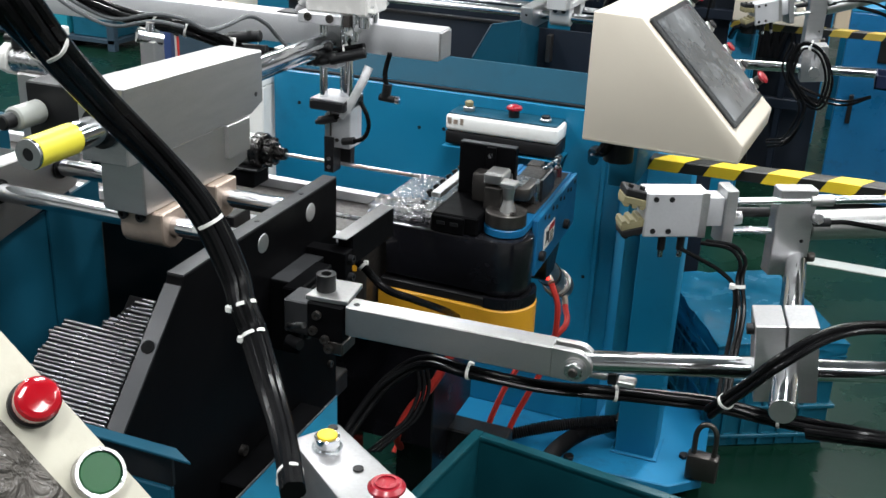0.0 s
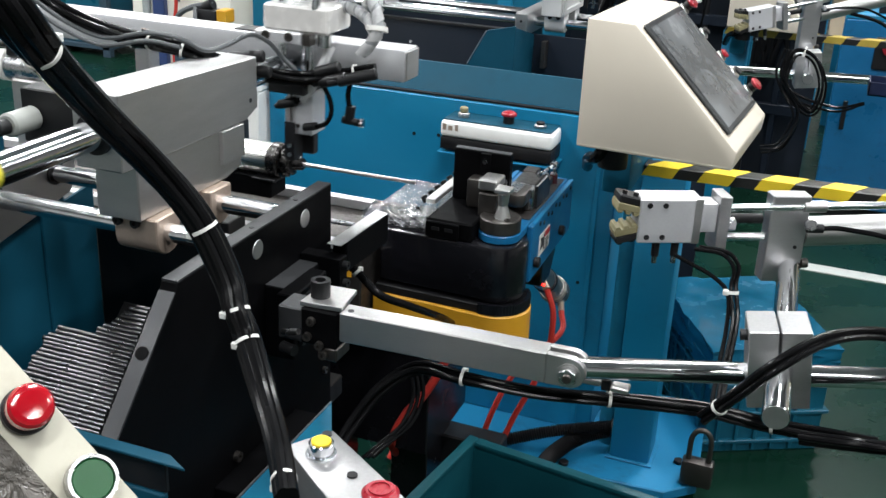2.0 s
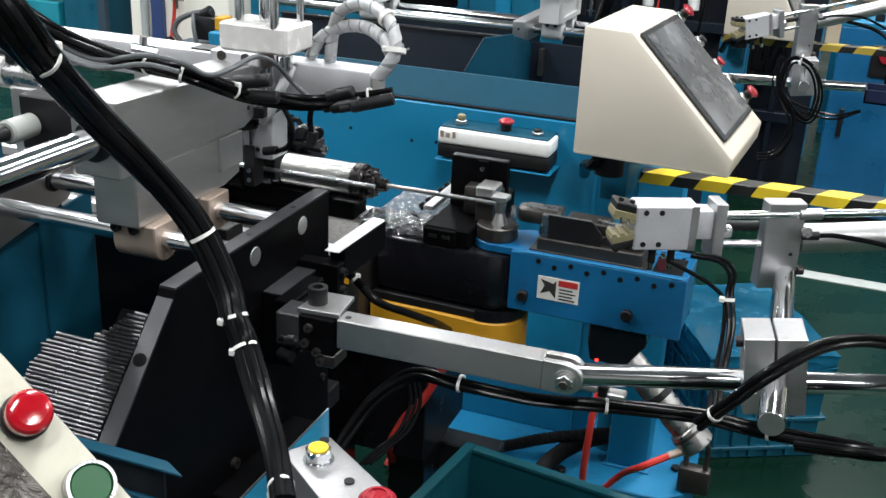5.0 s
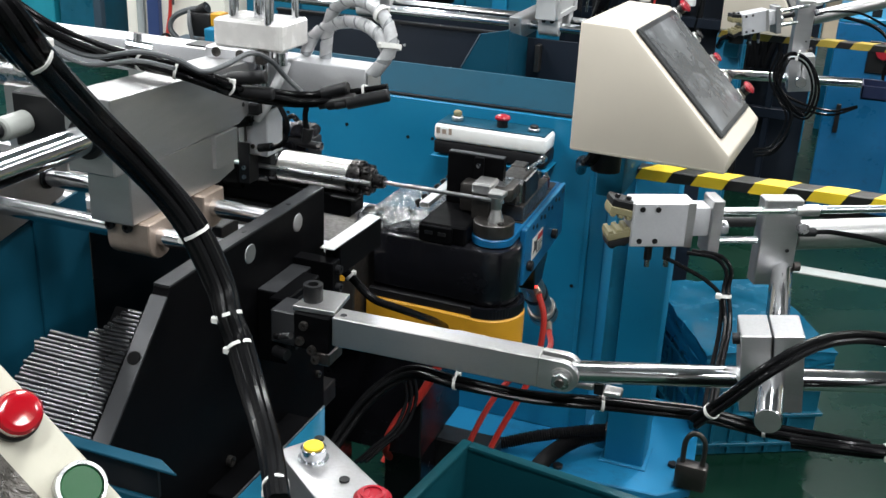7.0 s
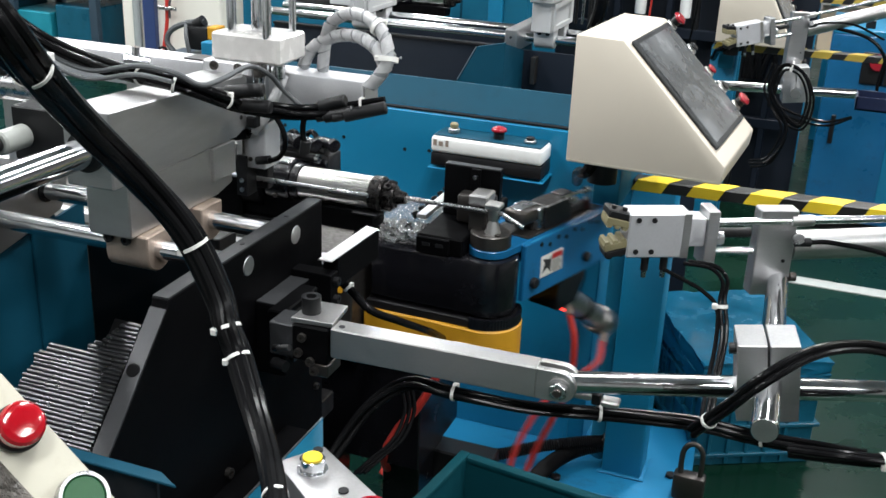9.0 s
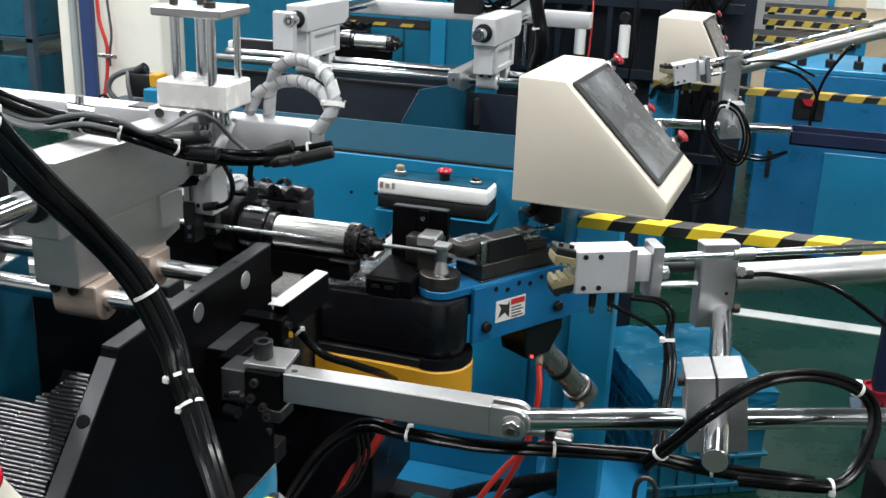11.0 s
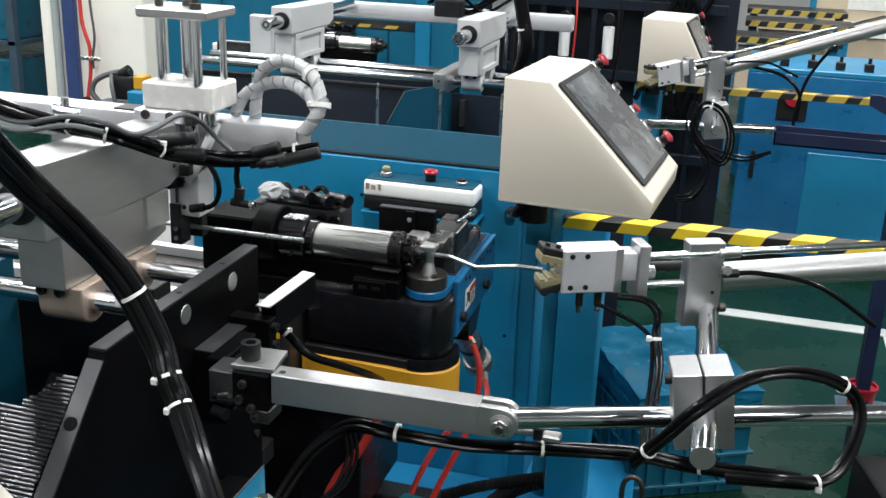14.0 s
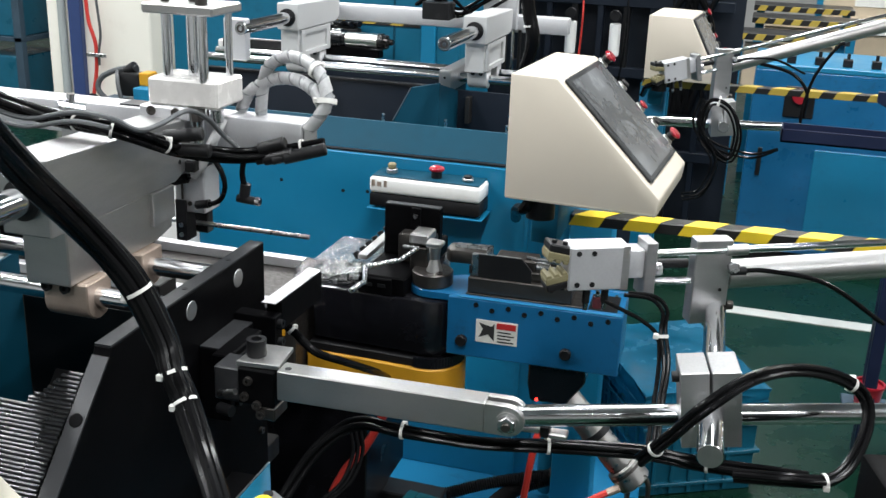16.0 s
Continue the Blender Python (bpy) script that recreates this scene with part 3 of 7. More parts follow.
def bender_base():
    t = thing("tube_bender", (-0.64, 1.95, 0.05), "tube bender head with glossy black housing on a yellow column", "tube bender")
    n = 14

    def outline(grow, r, x_left=-0.775):
        cx, cy = PIV
        out = [(cx + (r + grow) * math.cos(a), cy + (r + grow) * math.sin(a)) for a in [math.radians(-95 + 130 * k / n) for k in range(n + 1)]]
        out += [(cx + 0.0, 1.93), (cx - 0.035, 2.06), (x_left, 2.06), (x_left - grow, 1.745 - grow), (x_left + 0.13, 1.742 - grow)]
        return out
    part("column", prism(outline(0.0, 0.072), "xy", 0.645, 0.732, 0.003), YELLOW, t, "yellow painted lower housing")
    ch = part("chain_guard", prism(outline(-0.004, 0.068), "xy", 0.732, 0.750, 0.002), BLACK_MATT, t)
    for k in range(26):
        a = math.radians(-100 + 5.4 * k)
        x, y = PIV[0] + 0.0655 * math.cos(a), PIV[1] + 0.0655 * math.sin(a)
        part("chain_link", cyl((x, y, 0.734), (x, y, 0.755), 0.0048, 8), BLACK_PAINT, ch)
    part("housing", prism(outline(-0.010, 0.068), "xy", 0.757, 0.868, 0.006, 2), BLACK_PAINT, t, "glossy black gearbox housing")
    part("turret", cyl((*PIV, 0.752), (*PIV, 0.775), 0.055, 32, bev=0.004), BLACK_PAINT, t)
    lab = part("label_plate", box((-0.575, 1.7335, 0.680), (-0.515, 1.7350, 0.702), 0), PAPER, t, "small yellow warning label")
    part("print", box((-0.571, 1.7325, 0.684), (-0.563, 1.7334, 0.698), 0), INK, lab)
    for k in range(3):
        part("print", box((-0.556 + k * 0.012, 1.7325, 0.685 + 0.004 * (k % 2)), (-0.549 + k * 0.012, 1.7334, 0.695), 0), INK, lab)
    part("foot", box((-0.8996, 1.80, 0.34), (-0.665, 2.05, 0.6445), 0.003), BLACK_PAINT, t)
    part("leg", box((-0.79, 1.90, 0.0), (-0.70, 2.05, 0.3398), 0.003), BLACK_PAINT, t)
    # deck, tool rail and riser
    part("deck", box((-0.812, 1.800, 0.8685), (-0.682, 2.03, 0.880), 0.003), FOIL, t, "crumpled silver foil wrapping")
    bmf = crumple(box((-0.812, 1.780, 0.8600), (-0.676, 1.850, 0.8870), 0.0), 0.006, 8)
    part("foil_fold", bmf, FOIL, t, "crumpled silver foil wrapping")
    part("die_bed", box((-0.670, 1.755, 0.8688), (-0.575, 2.05, 0.905), 0.003), BLACK_OXIDE, t)
    part("die_bed", box((-0.668, 1.748, 0.8690), (-0.60, 1.7548, 0.902), 0.002), BLACK_OXIDE, t)
    for x in (-0.655, -0.628):
        part("slot", box((x, 1.7465, 0.885), (x + 0.016, 1.7478, 0.892), 0), BLACK_MATT, t)
    part("tool_rail", box((-0.700, 1.83, 0.906), (-0.680, 2.07, 0.916), 0.001), ALU, t, "bright ground tool rail")
    part("tool_plate", box((-0.672, 1.90, 0.9055), (-0.585, 2.04, 0.912), 0.001), STEEL, t)
    for k in range(7):
        part("rail_screw", socket_screw((-0.702, 1.84 + k * 0.036, 0.904), (-0.5, 0, 0.86), 0.007, 0.014), BLACK_MATT, t)
    part("riser", box((-0.664, 1.885, 0.906), (-0.547, 1.905, 1.011), 0.0015), BLACK_OXIDE, t)
    part("riser_edge", box((-0.663, 1.886, 1.011), (-0.548, 1.904, 1.0125), 0), BLACK_EDGE, t, "grey top edge")
    part("riser_key", box((-0.606, 1.877, 0.93), (-0.586, 1.8848, 1.010), 0.001), BLACK_OXIDE, t)
    part("screw", socket_screw((-0.596, 1.8768, 0.994), (0, -1, 0), 0.005, 0.002), STEEL, t)
    part("wiper_block", box((-0.622, 1.845, 0.906), (-0.548, 1.8848, 0.965), 0.006, 2), STEEL_DARK, t)
    part("pressure_die", box((-0.588, 1.815, 0.956), (-0.549, 1.868, 0.978), 0.003), ALU, t, "bright worn pressure die")
    part("pressure_die", box((-0.585, 1.812, 0.906), (-0.549, 1.845, 0.9518), 0.002), STEEL_DARK, t)
    return t


def bend_die():
    t = thing("bend_die", (*PIV, 0.873), "dark oiled steel bend die with a bright worn post", "bend die")
    x, y = PIV
    part("die", cyl((x, y, 0.8865), (x, y, 0.914), 0.040, 36, bev=0.002), STEEL_DARK, t)
    part("post", merged(cyl((x + 0.004, y - 0.004, 0.914), (x + 0.004, y - 0.004, 0.938), 0.016, 20, r2=0.009), cyl((x + 0.004, y - 0.004, 0.938), (x + 0.004, y - 0.004, 0.962), 0.0095, 20, r2=0.012)), ALU, t, "bright post with a tube groove")
    part("cap", prism([(x - 0.012, y - 0.016), (x + 0.018, y - 0.014), (x + 0.020, y + 0.012), (x - 0.014, y + 0.02)], "xy", 0.962, 0.972, 0.002), ALU, t)
    part("screw", socket_screw((x + 0.02, y - 0.022, 0.914), (0, 0, 1), 0.006, 0.004), STEEL_DARK, t)
    return t


def base_plate():
    t = thing("machine_plinth", (-0.6, 2.3, 0.0), "light blue painted steel base under the bender", "machine base")
    part("floor_plate", prism([(-0.985, 2.36), (-0.50, 2.285), (-0.205, 2.30), (-0.13, 2.37), (-0.16, 2.80), (-0.91, 2.80), (-0.91, 2.56)], "xy", 0.03, 0.06, 0.003), BLUE_FLOOR, t)
    part("skirt", prism([(-0.96, 2.39), (-0.50, 2.31), (-0.22, 2.33), (-0.18, 2.40), (-0.2, 2.76), (-0.88, 2.76), (-0.88, 2.56)], "xy", 0.0, 0.03, 0), BLACK_PAINT, t)
    for x, y in ((-0.47, 2.315), (-0.19, 2.45), (-0.88, 2.42)):
        part("bolt", hexnut((x, y, 0.06), (0, 0, 1), 0.014, 0.010), BLACK_MATT, t)
    part("bracket", box((-0.70, 2.02, 0.0), (-0.58, 2.06, 0.1898), 0.003), BLUE_FLOOR, t)
    part("valve_body", box((-0.71, 2.0, 0.19), (-0.56, 2.07, 0.27), 0.004), BLACK_MATT, t)
    part("valve_coil", box((-0.66, 1.985, 0.21), (-0.62, 1.9998, 0.25), 0.002), BLACK_PAINT, t)
    part("hose_fitting", cyl((-0.60, 2.01, 0.10), (-0.61, 1.97, 0.09), 0.022, 16), BLACK_MATT, t)
    return t


def cabinet():
    t = thing("machine_cabinet", (-1.0, 2.9, 0.0), "large blue painted sheet-metal machine cabinet", "machine cabinet")
    part("front_panel", box((-1.44, 2.50, 0.06), (-0.445, 2.52, 0.947), 0.003), BLUE, t)
    part("side_panel", box((-0.465, 2.5202, 0.06), (-0.446, 3.02, 0.947), 0.003), BLUE, t)
    part("top_lip", box((-1.44, 2.506, 0.949), (-0.476, 2.525, 0.953), 0), BLACK_MATT, t)
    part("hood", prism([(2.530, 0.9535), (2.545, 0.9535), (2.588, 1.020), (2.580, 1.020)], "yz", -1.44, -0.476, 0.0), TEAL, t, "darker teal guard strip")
    part("top_cover", box((-1.44, 2.5302, 0.948), (-0.5, 2.64, 0.9533), 0), BLUE, t)
    part("edge_strip", box((-0.500, 2.495, 0.06), (-0.488, 2.4998, 0.947), 0.001), BLUE, t)
    part("foot_panel", box((-1.40, 2.53, 0.0), (-0.52, 2.55, 0.06), 0.001), BLACK_MATT, t)
    for x, z in ((-1.36, 0.86), (-1.18, 0.85), (-1.0, 0.84), (-0.52, 0.845), (-0.52, 0.50), (-0.93, 0.845)):
        part("screw", cyl((x, 2.4992, z), (x, 2.502, z), 0.005, 10), BLACK_MATT, t)
    w = thing("equipment_box", (-1.50, 2.7, 0), "pale grey painted equipment box beside the blue cabinet", "cabinet")
    part("body", box((-1.62, 2.46, 0.0), (-1.452, 3.0, 0.90), 0.004), WHITE, w)
    part("lid", box((-1.63, 2.45, 0.90), (-1.45, 3.01, 0.925), 0.004), WHITE, w)
    return t


def bend_arm():
    """The swinging arm, built as it points along +x from the pivot."""
    cx, cy = PIV
    t = thing("bending_arm", (cx, cy, 0.80), "deep blue swinging bend arm with warning label and clamp slide", "bending arm")
    prof = [(cx + 0.0415 * math.cos(a), cy + 0.0415 * math.sin(a)) for a in [math.radians(90 + 180 * k / 16) for k in range(17)]]
    prof += [(cx + 0.374, cy - 0.0415), (cx + 0.374, cy + 0.070), (cx + 0.05, cy + 0.070)]
    part("arm_plate", prism(prof, "xy", 0.8695, 0.886, 0.002), BLUE_DEEP, t)
    part("side_plate", prism([(cx + 0.045, 0.766), (cx + 0.045, 0.885), (cx + 0.374, 0.885), (cx + 0.374, 0.766)], "xz", cy - 0.054, cy - 0.0417, 0.002), BLUE_DEEP, t)
    part("side_plate", prism([(cx + 0.07, 0.766), (cx + 0.07, 0.888), (cx + 0.374, 0.888), (cx + 0.374, 0.766)], "xz", cy + 0.0702, cy + 0.082, 0.002), BLUE_DEEP, t)
    part("end_plate", box((cx + 0.364, cy - 0.0415, 0.78), (cx + 0.374, cy + 0.07, 0.8694), 0.001), BLUE_DEEP, t)
    part("guide_bed", box((cx + 0.075, cy - 0.038, 0.8862), (cx + 0.300, cy + 0.055, 0.8892), 0.001), STEEL_DARK, t, "worn grey slide bed")
    part("pocket", box((cx + 0.308, cy - 0.036, 0.8862), (cx + 0.362, cy + 0.045, 0.8868), 0), BLACK_MATT, t)
    part("stop_post", cyl((cx + 0.322, cy - 0.020, 0.887), (cx + 0.322, cy - 0.020, 0.908), 0.009, 16), DIRT_RED, t, "greasy red stop post")
    part("stop_bolt", merged(hexnut((cx + 0.322, cy - 0.020, 0.908), (0, 0, 1), 0.007, 0.005), cyl((cx + 0.322, cy - 0.02, 0.913), (cx + 0.322, cy - 0.02, 0.919), 0.004, 10)), STEEL, t)
    part("edge_wear", box((cx + 0.062, cy - 0.0538, 0.8860), (cx + 0.372, cy - 0.0480, 0.8866), 0), BLUE_FLOOR, t, "worn paler edge")
    for k in range(4):
        part("top_screw", socket_screw((cx + 0.275 + k * 0.026, cy + 0.052 - 0.004 * (k % 2), 0.8892 if k < 1 else 0.886), (0, 0, 1), 0.004, 0.002), CHROME, t)
    part("recess", box((cx + 0.075, cy - 0.022, 0.8862), (cx + 0.125, cy + 0.025, 0.8872), 0), DIRT_RED, t)
    lab = part("warning_label", box((cx + 0.102, cy - 0.0552, 0.8000), (cx + 0.182, cy - 0.0541, 0.8460), 0), PAPER, t, "white and red warning label")
    part("red_band", box((cx + 0.142, cy - 0.0560, 0.8310), (cx + 0.179, cy - 0.0553, 0.8430), 0), INK_RED, lab)
    part("pictogram", prism([(cx + 0.108, 0.8100), (cx + 0.116, 0.8280), (cx + 0.108, 0.8400), (cx + 0.132, 0.8340), (cx + 0.138, 0.8410), (cx + 0.138, 0.8050), (cx + 0.126, 0.8180)], "xz", cy - 0.0560, cy - 0.0553, 0), INK, lab)
    for k in range(4):
        part("text_line", box((cx + 0.144, cy - 0.0560, 0.8040 + k * 0.0065), (cx + 0.176 - (k % 2) * 0.006, cy - 0.0553, 0.8065 + k * 0.0065), 0), INK, lab)
    for k in range(9):
        part("screw", socket_screw((cx + 0.10 + k * 0.031, cy - 0.054, 0.874 - 0.008 * (k % 2)), (0, -1, 0), 0.005, 0.0015), BLACK_MATT, t)
    for x in (0.075, 0.275):
        part("knob", cyl((cx + x, cy - 0.054, 0.800), (cx + x, cy - 0.066, 0.800), 0.011, 20, bev=0.002), BLACK_MATT, t)
    # the swing cylinder's bracket and barrel below
    part("cylinder_bracket", prism([(cx + 0.205, 0.775), (cx + 0.312, 0.775), (cx + 0.315, 0.735), (cx + 0.280, 0.685), (cx + 0.212, 0.685), (cx + 0.205, 0.72)], "xz", cy - 0.040, cy + 0.040, 0.003), BLACK_PAINT, t)
    for k in range(5):
        part("screw", socket_screw((cx + 0.216 + k * 0.021, cy - 0.040, 0.763), (0, -1, 0), 0.006, 0.004), BLACK_MATT, t)
    # the clamp cylinder hangs from the bracket and swings on its pin
    hinge = Vector((cx + 0.255, cy - 0.006, 0.712))
    d = Vector((0.178, -0.014, -0.186)).normalized()
    barrel = part("barrel", merged(cyl(hinge - d * 0.01, hinge + d * 0.205, 0.027, 28, bev=0.002), cyl(hinge + d * 0.2052, hinge + d * 0.250, 0.034, 28, bev=0.003)), STEEL_BARREL, t, "grey steel cylinder barrel", at=hinge)
    part("band", ring(hinge + d * 0.118, hinge + d * 0.132, 0.0292, 0.0268), BLACK_MATT, barrel)
    part("end_ring", ring(hinge + d * 0.214, hinge + d * 0.220, 0.0346, 0.033), STEEL_DARK, barrel)
    part("fitting", cyl(hinge + d * 0.225 + Vector((-0.012, -0.02, -0.024)), hinge + d * 0.225 + Vector((-0.034, -0.028, -0.034)), 0.008, 10), BRONZE, barrel)
    part("fitting", cyl(hinge + d * 0.03 + Vector((-0.012, -0.020, -0.016)), hinge + d * 0.03 + Vector((-0.030, -0.036, -0.026)), 0.008, 10), BRONZE, barrel)
    part("indicator", cyl((cx + 0.225, cy - 0.036, 0.690), (cx + 0.225, cy - 0.043, 0.690), 0.003, 8), RED_LED, barrel)
    f = hinge + d * 0.225 + Vector((-0.034, -0.028, -0.034))
    e = hinge + d * 0.03 + Vector((-0.030, -0.036, -0.026))
    part("hose", sweep([e, e + Vector((-0.015, -0.02, -0.06)), (cx + 0.215, cy - 0.05, 0.48), (cx + 0.19, cy + 0.02, 0.30), (cx + 0.15, cy + 0.06, 0.16)], 0.007, 8), RED_HOSE, barrel, "red air hose")
    part("hose", sweep([f, f + Vector((-0.05, -0.01, -0.03)), (cx + 0.27, cy + 0.03, 0.40), (cx + 0.20, cy + 0.08, 0.28), (cx + 0.15, cy + 0.10, 0.15)], 0.007, 8), RED_HOSE, barrel, "red air hose")
    return t, barrel


def clamp_slide():
    """The clamp that slides on the arm; built at the arm's +x position, closed."""
    cx, cy = PIV
    t = thing("clamp_slide", (cx, cy, 0.80), "dark steel clamp slide with a black cover plate", "clamp slide")
    part("jaw", prism([(cx + 0.014, cy - 0.010), (cx + 0.024, cy - 0.024), (cx + 0.095, cy - 0.022), (cx + 0.095, cy + 0.03), (cx + 0.03, cy + 0.03), (cx + 0.014, cy + 0.02)], "xy", 0.908, 0.9355, 0.006, 2), STEEL_DARK, t, "rounded dark clamp jaw")
    part("jaw_insert", box((cx + 0.030, cy - 0.006, 0.9352), (cx + 0.092, cy + 0.020, 0.9372), 0.001), STEEL, t, "bright worn wear strip")
    part("jaw_block", box((cx + 0.068, cy - 0.0285, 0.8895), (cx + 0.098, cy + 0.034, 0.934), 0.002), STEEL, t)
    part("carriage", box((cx + 0.062, cy - 0.022, 0.8895), (cx + 0.255, cy + 0.03, 0.9075), 0.002), STEEL_DARK, t)
    part("toggle_slab", box((cx + 0.064, cy - 0.036, 0.858), (cx + 0.262, cy + 0.046, 0.8893), 0.002), STEEL_DARK, t, "smeared grey toggle slab")
    part("tail_block", box((cx + 0.11, cy - 0.020, 0.9076), (cx + 0.19, cy + 0.030, 0.929), 0.003), STEEL_DARK, t)
    part("cover_plate", prism([(cx + 0.082, 0.890), (cx + 0.082, 0.936), (cx + 0.164, 0.936), (cx + 0.184, 0.914), (cx + 0.184, 0.890)], "xz", cy - 0.0335, cy - 0.0290, 0.0006), BLACK_MATT, t)
    part("cover_edge", box((cx + 0.083, cy - 0.0333, 0.9362), (cx + 0.163, cy - 0.0292, 0.9368), 0), ALU, t, "bright bare top edge of the cover")
    for v in (-0.012, 0.010):
        part("push_rod", cyl((cx + 0.186, cy + v, 0.917), (cx + 0.235, cy + v, 0.915), 0.005, 12), STEEL, t)
    part("nut", hexnut((cx + 0.205, cy - 0.012, 0.9165), (1, 0, 0), 0.009, 0.010), STEEL, t)
    part("stop_block", box((cx + 0.205, cy + 0.005, 0.9076), (cx + 0.245, cy + 0.035, 0.926), 0.002), STEEL_DARK, t)
    part("stop_screw", cyl((cx + 0.17, cy - 0.010, 0.932), (cx + 0.262, cy - 0.022, 0.931), 0.004, 12), STEEL, t)
    part("stop_head", hexnut((cx + 0.252, cy - 0.0205, 0.931), (1, -0.13, 0), 0.009, 0.014), CHROME, t)
    return t


def spindle():
    """The chuck carriage; built with its nose at x = 0."""
    y, z = TUBE_Y, TUBE_Z
    t = thing("feed_spindle", (0, y, z), "steel feed spindle with collet chuck on a black slide", "feed spindle")
    part("sleeve", cyl((-0.225, y, z), (-0.070, y, z), 0.034, 40, bev=0.002), GROUND, t, "ground steel sleeve")
    part("chuck_ring", cyl((-0.072, y, z), (-0.045, y, z), 0.037, 36, bev=0.004), CHUCK, t)
    ch = part("chuck", cyl((-0.046, y, z), (-0.022, y, z), 0.026, 8, bev=0.003), CHUCK, t)
    for k in range(6):
        a = k * math.pi / 3
        d = Vector((0, math.cos(a), math.sin(a)))
        part("jaw", socket_screw(Vector((-0.034, y, z)) + d * 0.024, d, 0.009, 0.006), CHUCK, ch)
    part("nose", cyl((-0.024, y, z), (0.0, y, z), 0.016, 24, r2=0.012, bev=0.001), CHUCK, t)
    part("rear_flange", merged(cyl((-0.300, y, z), (-0.242, y, z), 0.0445, 36, bev=0.003), cyl((-0.2418, y, z), (-0.2252, y, z), 0.0385, 36, bev=0.002)), BLACK_PAINT, t)
    part("flat", box((-0.292, y - 0.020, z + 0.0405), (-0.250, y + 0.010, z + 0.0452), 0.001), STEEL, t)
    for k in range(5):
        a = math.radians(-150 + 40 * k)
        part("screw", socket_screw((-0.270, y + 0.0445 * math.cos(a), z + 0.0445 * math.sin(a)), (0, math.cos(a), math.sin(a)), 0.005, 0.003), STEEL_DARK, t)
    part("headstock", merged(cyl((-0.345, y, z), (-0.3002, y, z), 0.060, 36, bev=0.003), box((-0.46, y - 0.045, z - 0.117), (-0.3452, y + 0.06, z + 0.040), 0.004)), BLACK_OXIDE, t)
    part("slide", merged(box((-0.344, y - 0.030, z - 0.075), (-0.060, y + 0.034, z - 0.030), 0.003), box((-0.4598, y - 0.04, z - 0.1165), (-0.24, y + 0.05, z - 0.0752), 0.003)), BLACK_OXIDE, t)
    part("slide_cover", box((-0.10, y - 0.040, z - 0.036), (-0.045, y + 0.03, z - 0.030), 0.002), BLACK_MATT, t)
    m = part("motor", merged(box((-0.41, y + 0.075, z - 0.03), (-0.205, y + 0.135, z + 0.038), 0.006, 2), box((-0.345, y + 0.08, z + 0.0382), (-0.22, y + 0.13, z + 0.048), 0.003)), BLACK_MATT, t)
    for k, (x, dy) in enumerate(((-0.315, 0.012), (-0.270, 0.004), (-0.235, 0.018))):
        c = Vector((x, y + 0.085 + dy, z + 0.058))
        part("connector", merged(cyl(c, c + Vector((0.034, -0.022, 0.004)), 0.012, 14, bev=0.002), cyl(c + Vector((0.034, -0.022, 0.004)), c + Vector((0.042, -0.027, 0.002)), 0.0145, 12), cyl(c + Vector((-0.012, 0.008, 0)), c, 0.009, 12)), BLACK_PAINT, m)
        part("cable", sweep([c + Vector((-0.012, 0.008, 0)), c + Vector((-0.035, 0.02, 0.012)), c + Vector((-0.06, 0.03, -0.01)), c + Vector((-0.085, 0.045, -0.07))], 0.006, 8), BLACK_RUBBER, m)
    for x in (-0.220, -0.250):
        part("socket", merged(ring((x, y + 0.0748, z + 0.02), (x, y + 0.066, z + 0.018), 0.012, 0.007, 16), cyl((x, y + 0.0748, z + 0.02), (x, y + 0.069, z + 0.019), 0.0072, 12)), BLACK_PAINT, m)
    part("film_wrap", blob((-0.365, y + 0.095, z + 0.058), (0.034, 0.024, 0.020), 5), SPIRAL_CORE, m, "crumpled clear film over the motor plug")
    return t


def bed():
    t = thing("feed_bed", (-1.2, 1.85, 0.8), "machined slide bed with pale rails beside the bender", "slide bed")
    part("bed", box((-2.2, 1.70, 0.66), (-0.78, 1.99, 0.815), 0.003), STEEL_DARK, t)
    for y in (1.715, 1.955):
        part("rail", box((-2.2, y, 0.8152), (-0.785, y + 0.022, 0.838), 0.002), ALU_WHITE, t)
    for k in range(8):
        part("screw", cyl((-0.83 - k * 0.12, 1.726, 0.838), (-0.83 - k * 0.12, 1.726, 0.8386), 0.005, 10), BLACK_MATT, t)
    part("front_cover", box((-1.3, 1.698, 0.775), (-0.80, 1.6995, 0.80), 0.0), YELLOW, t)
    part("stand", box((-2.1, 1.74, 0.0), (-0.90, 1.96, 0.66), 0.003), BLACK_PAINT, t)
    return t


loader_ob = loader()
lift_ob = lift_unit()
gripper_ob = gripper()
bender_base()
bend_die()
base_plate()
cabinet()
arm_ob, barrel_ob = bend_arm()
slide_ob = clamp_slide()
spindle_ob = spindle()
bed_ob = bed()

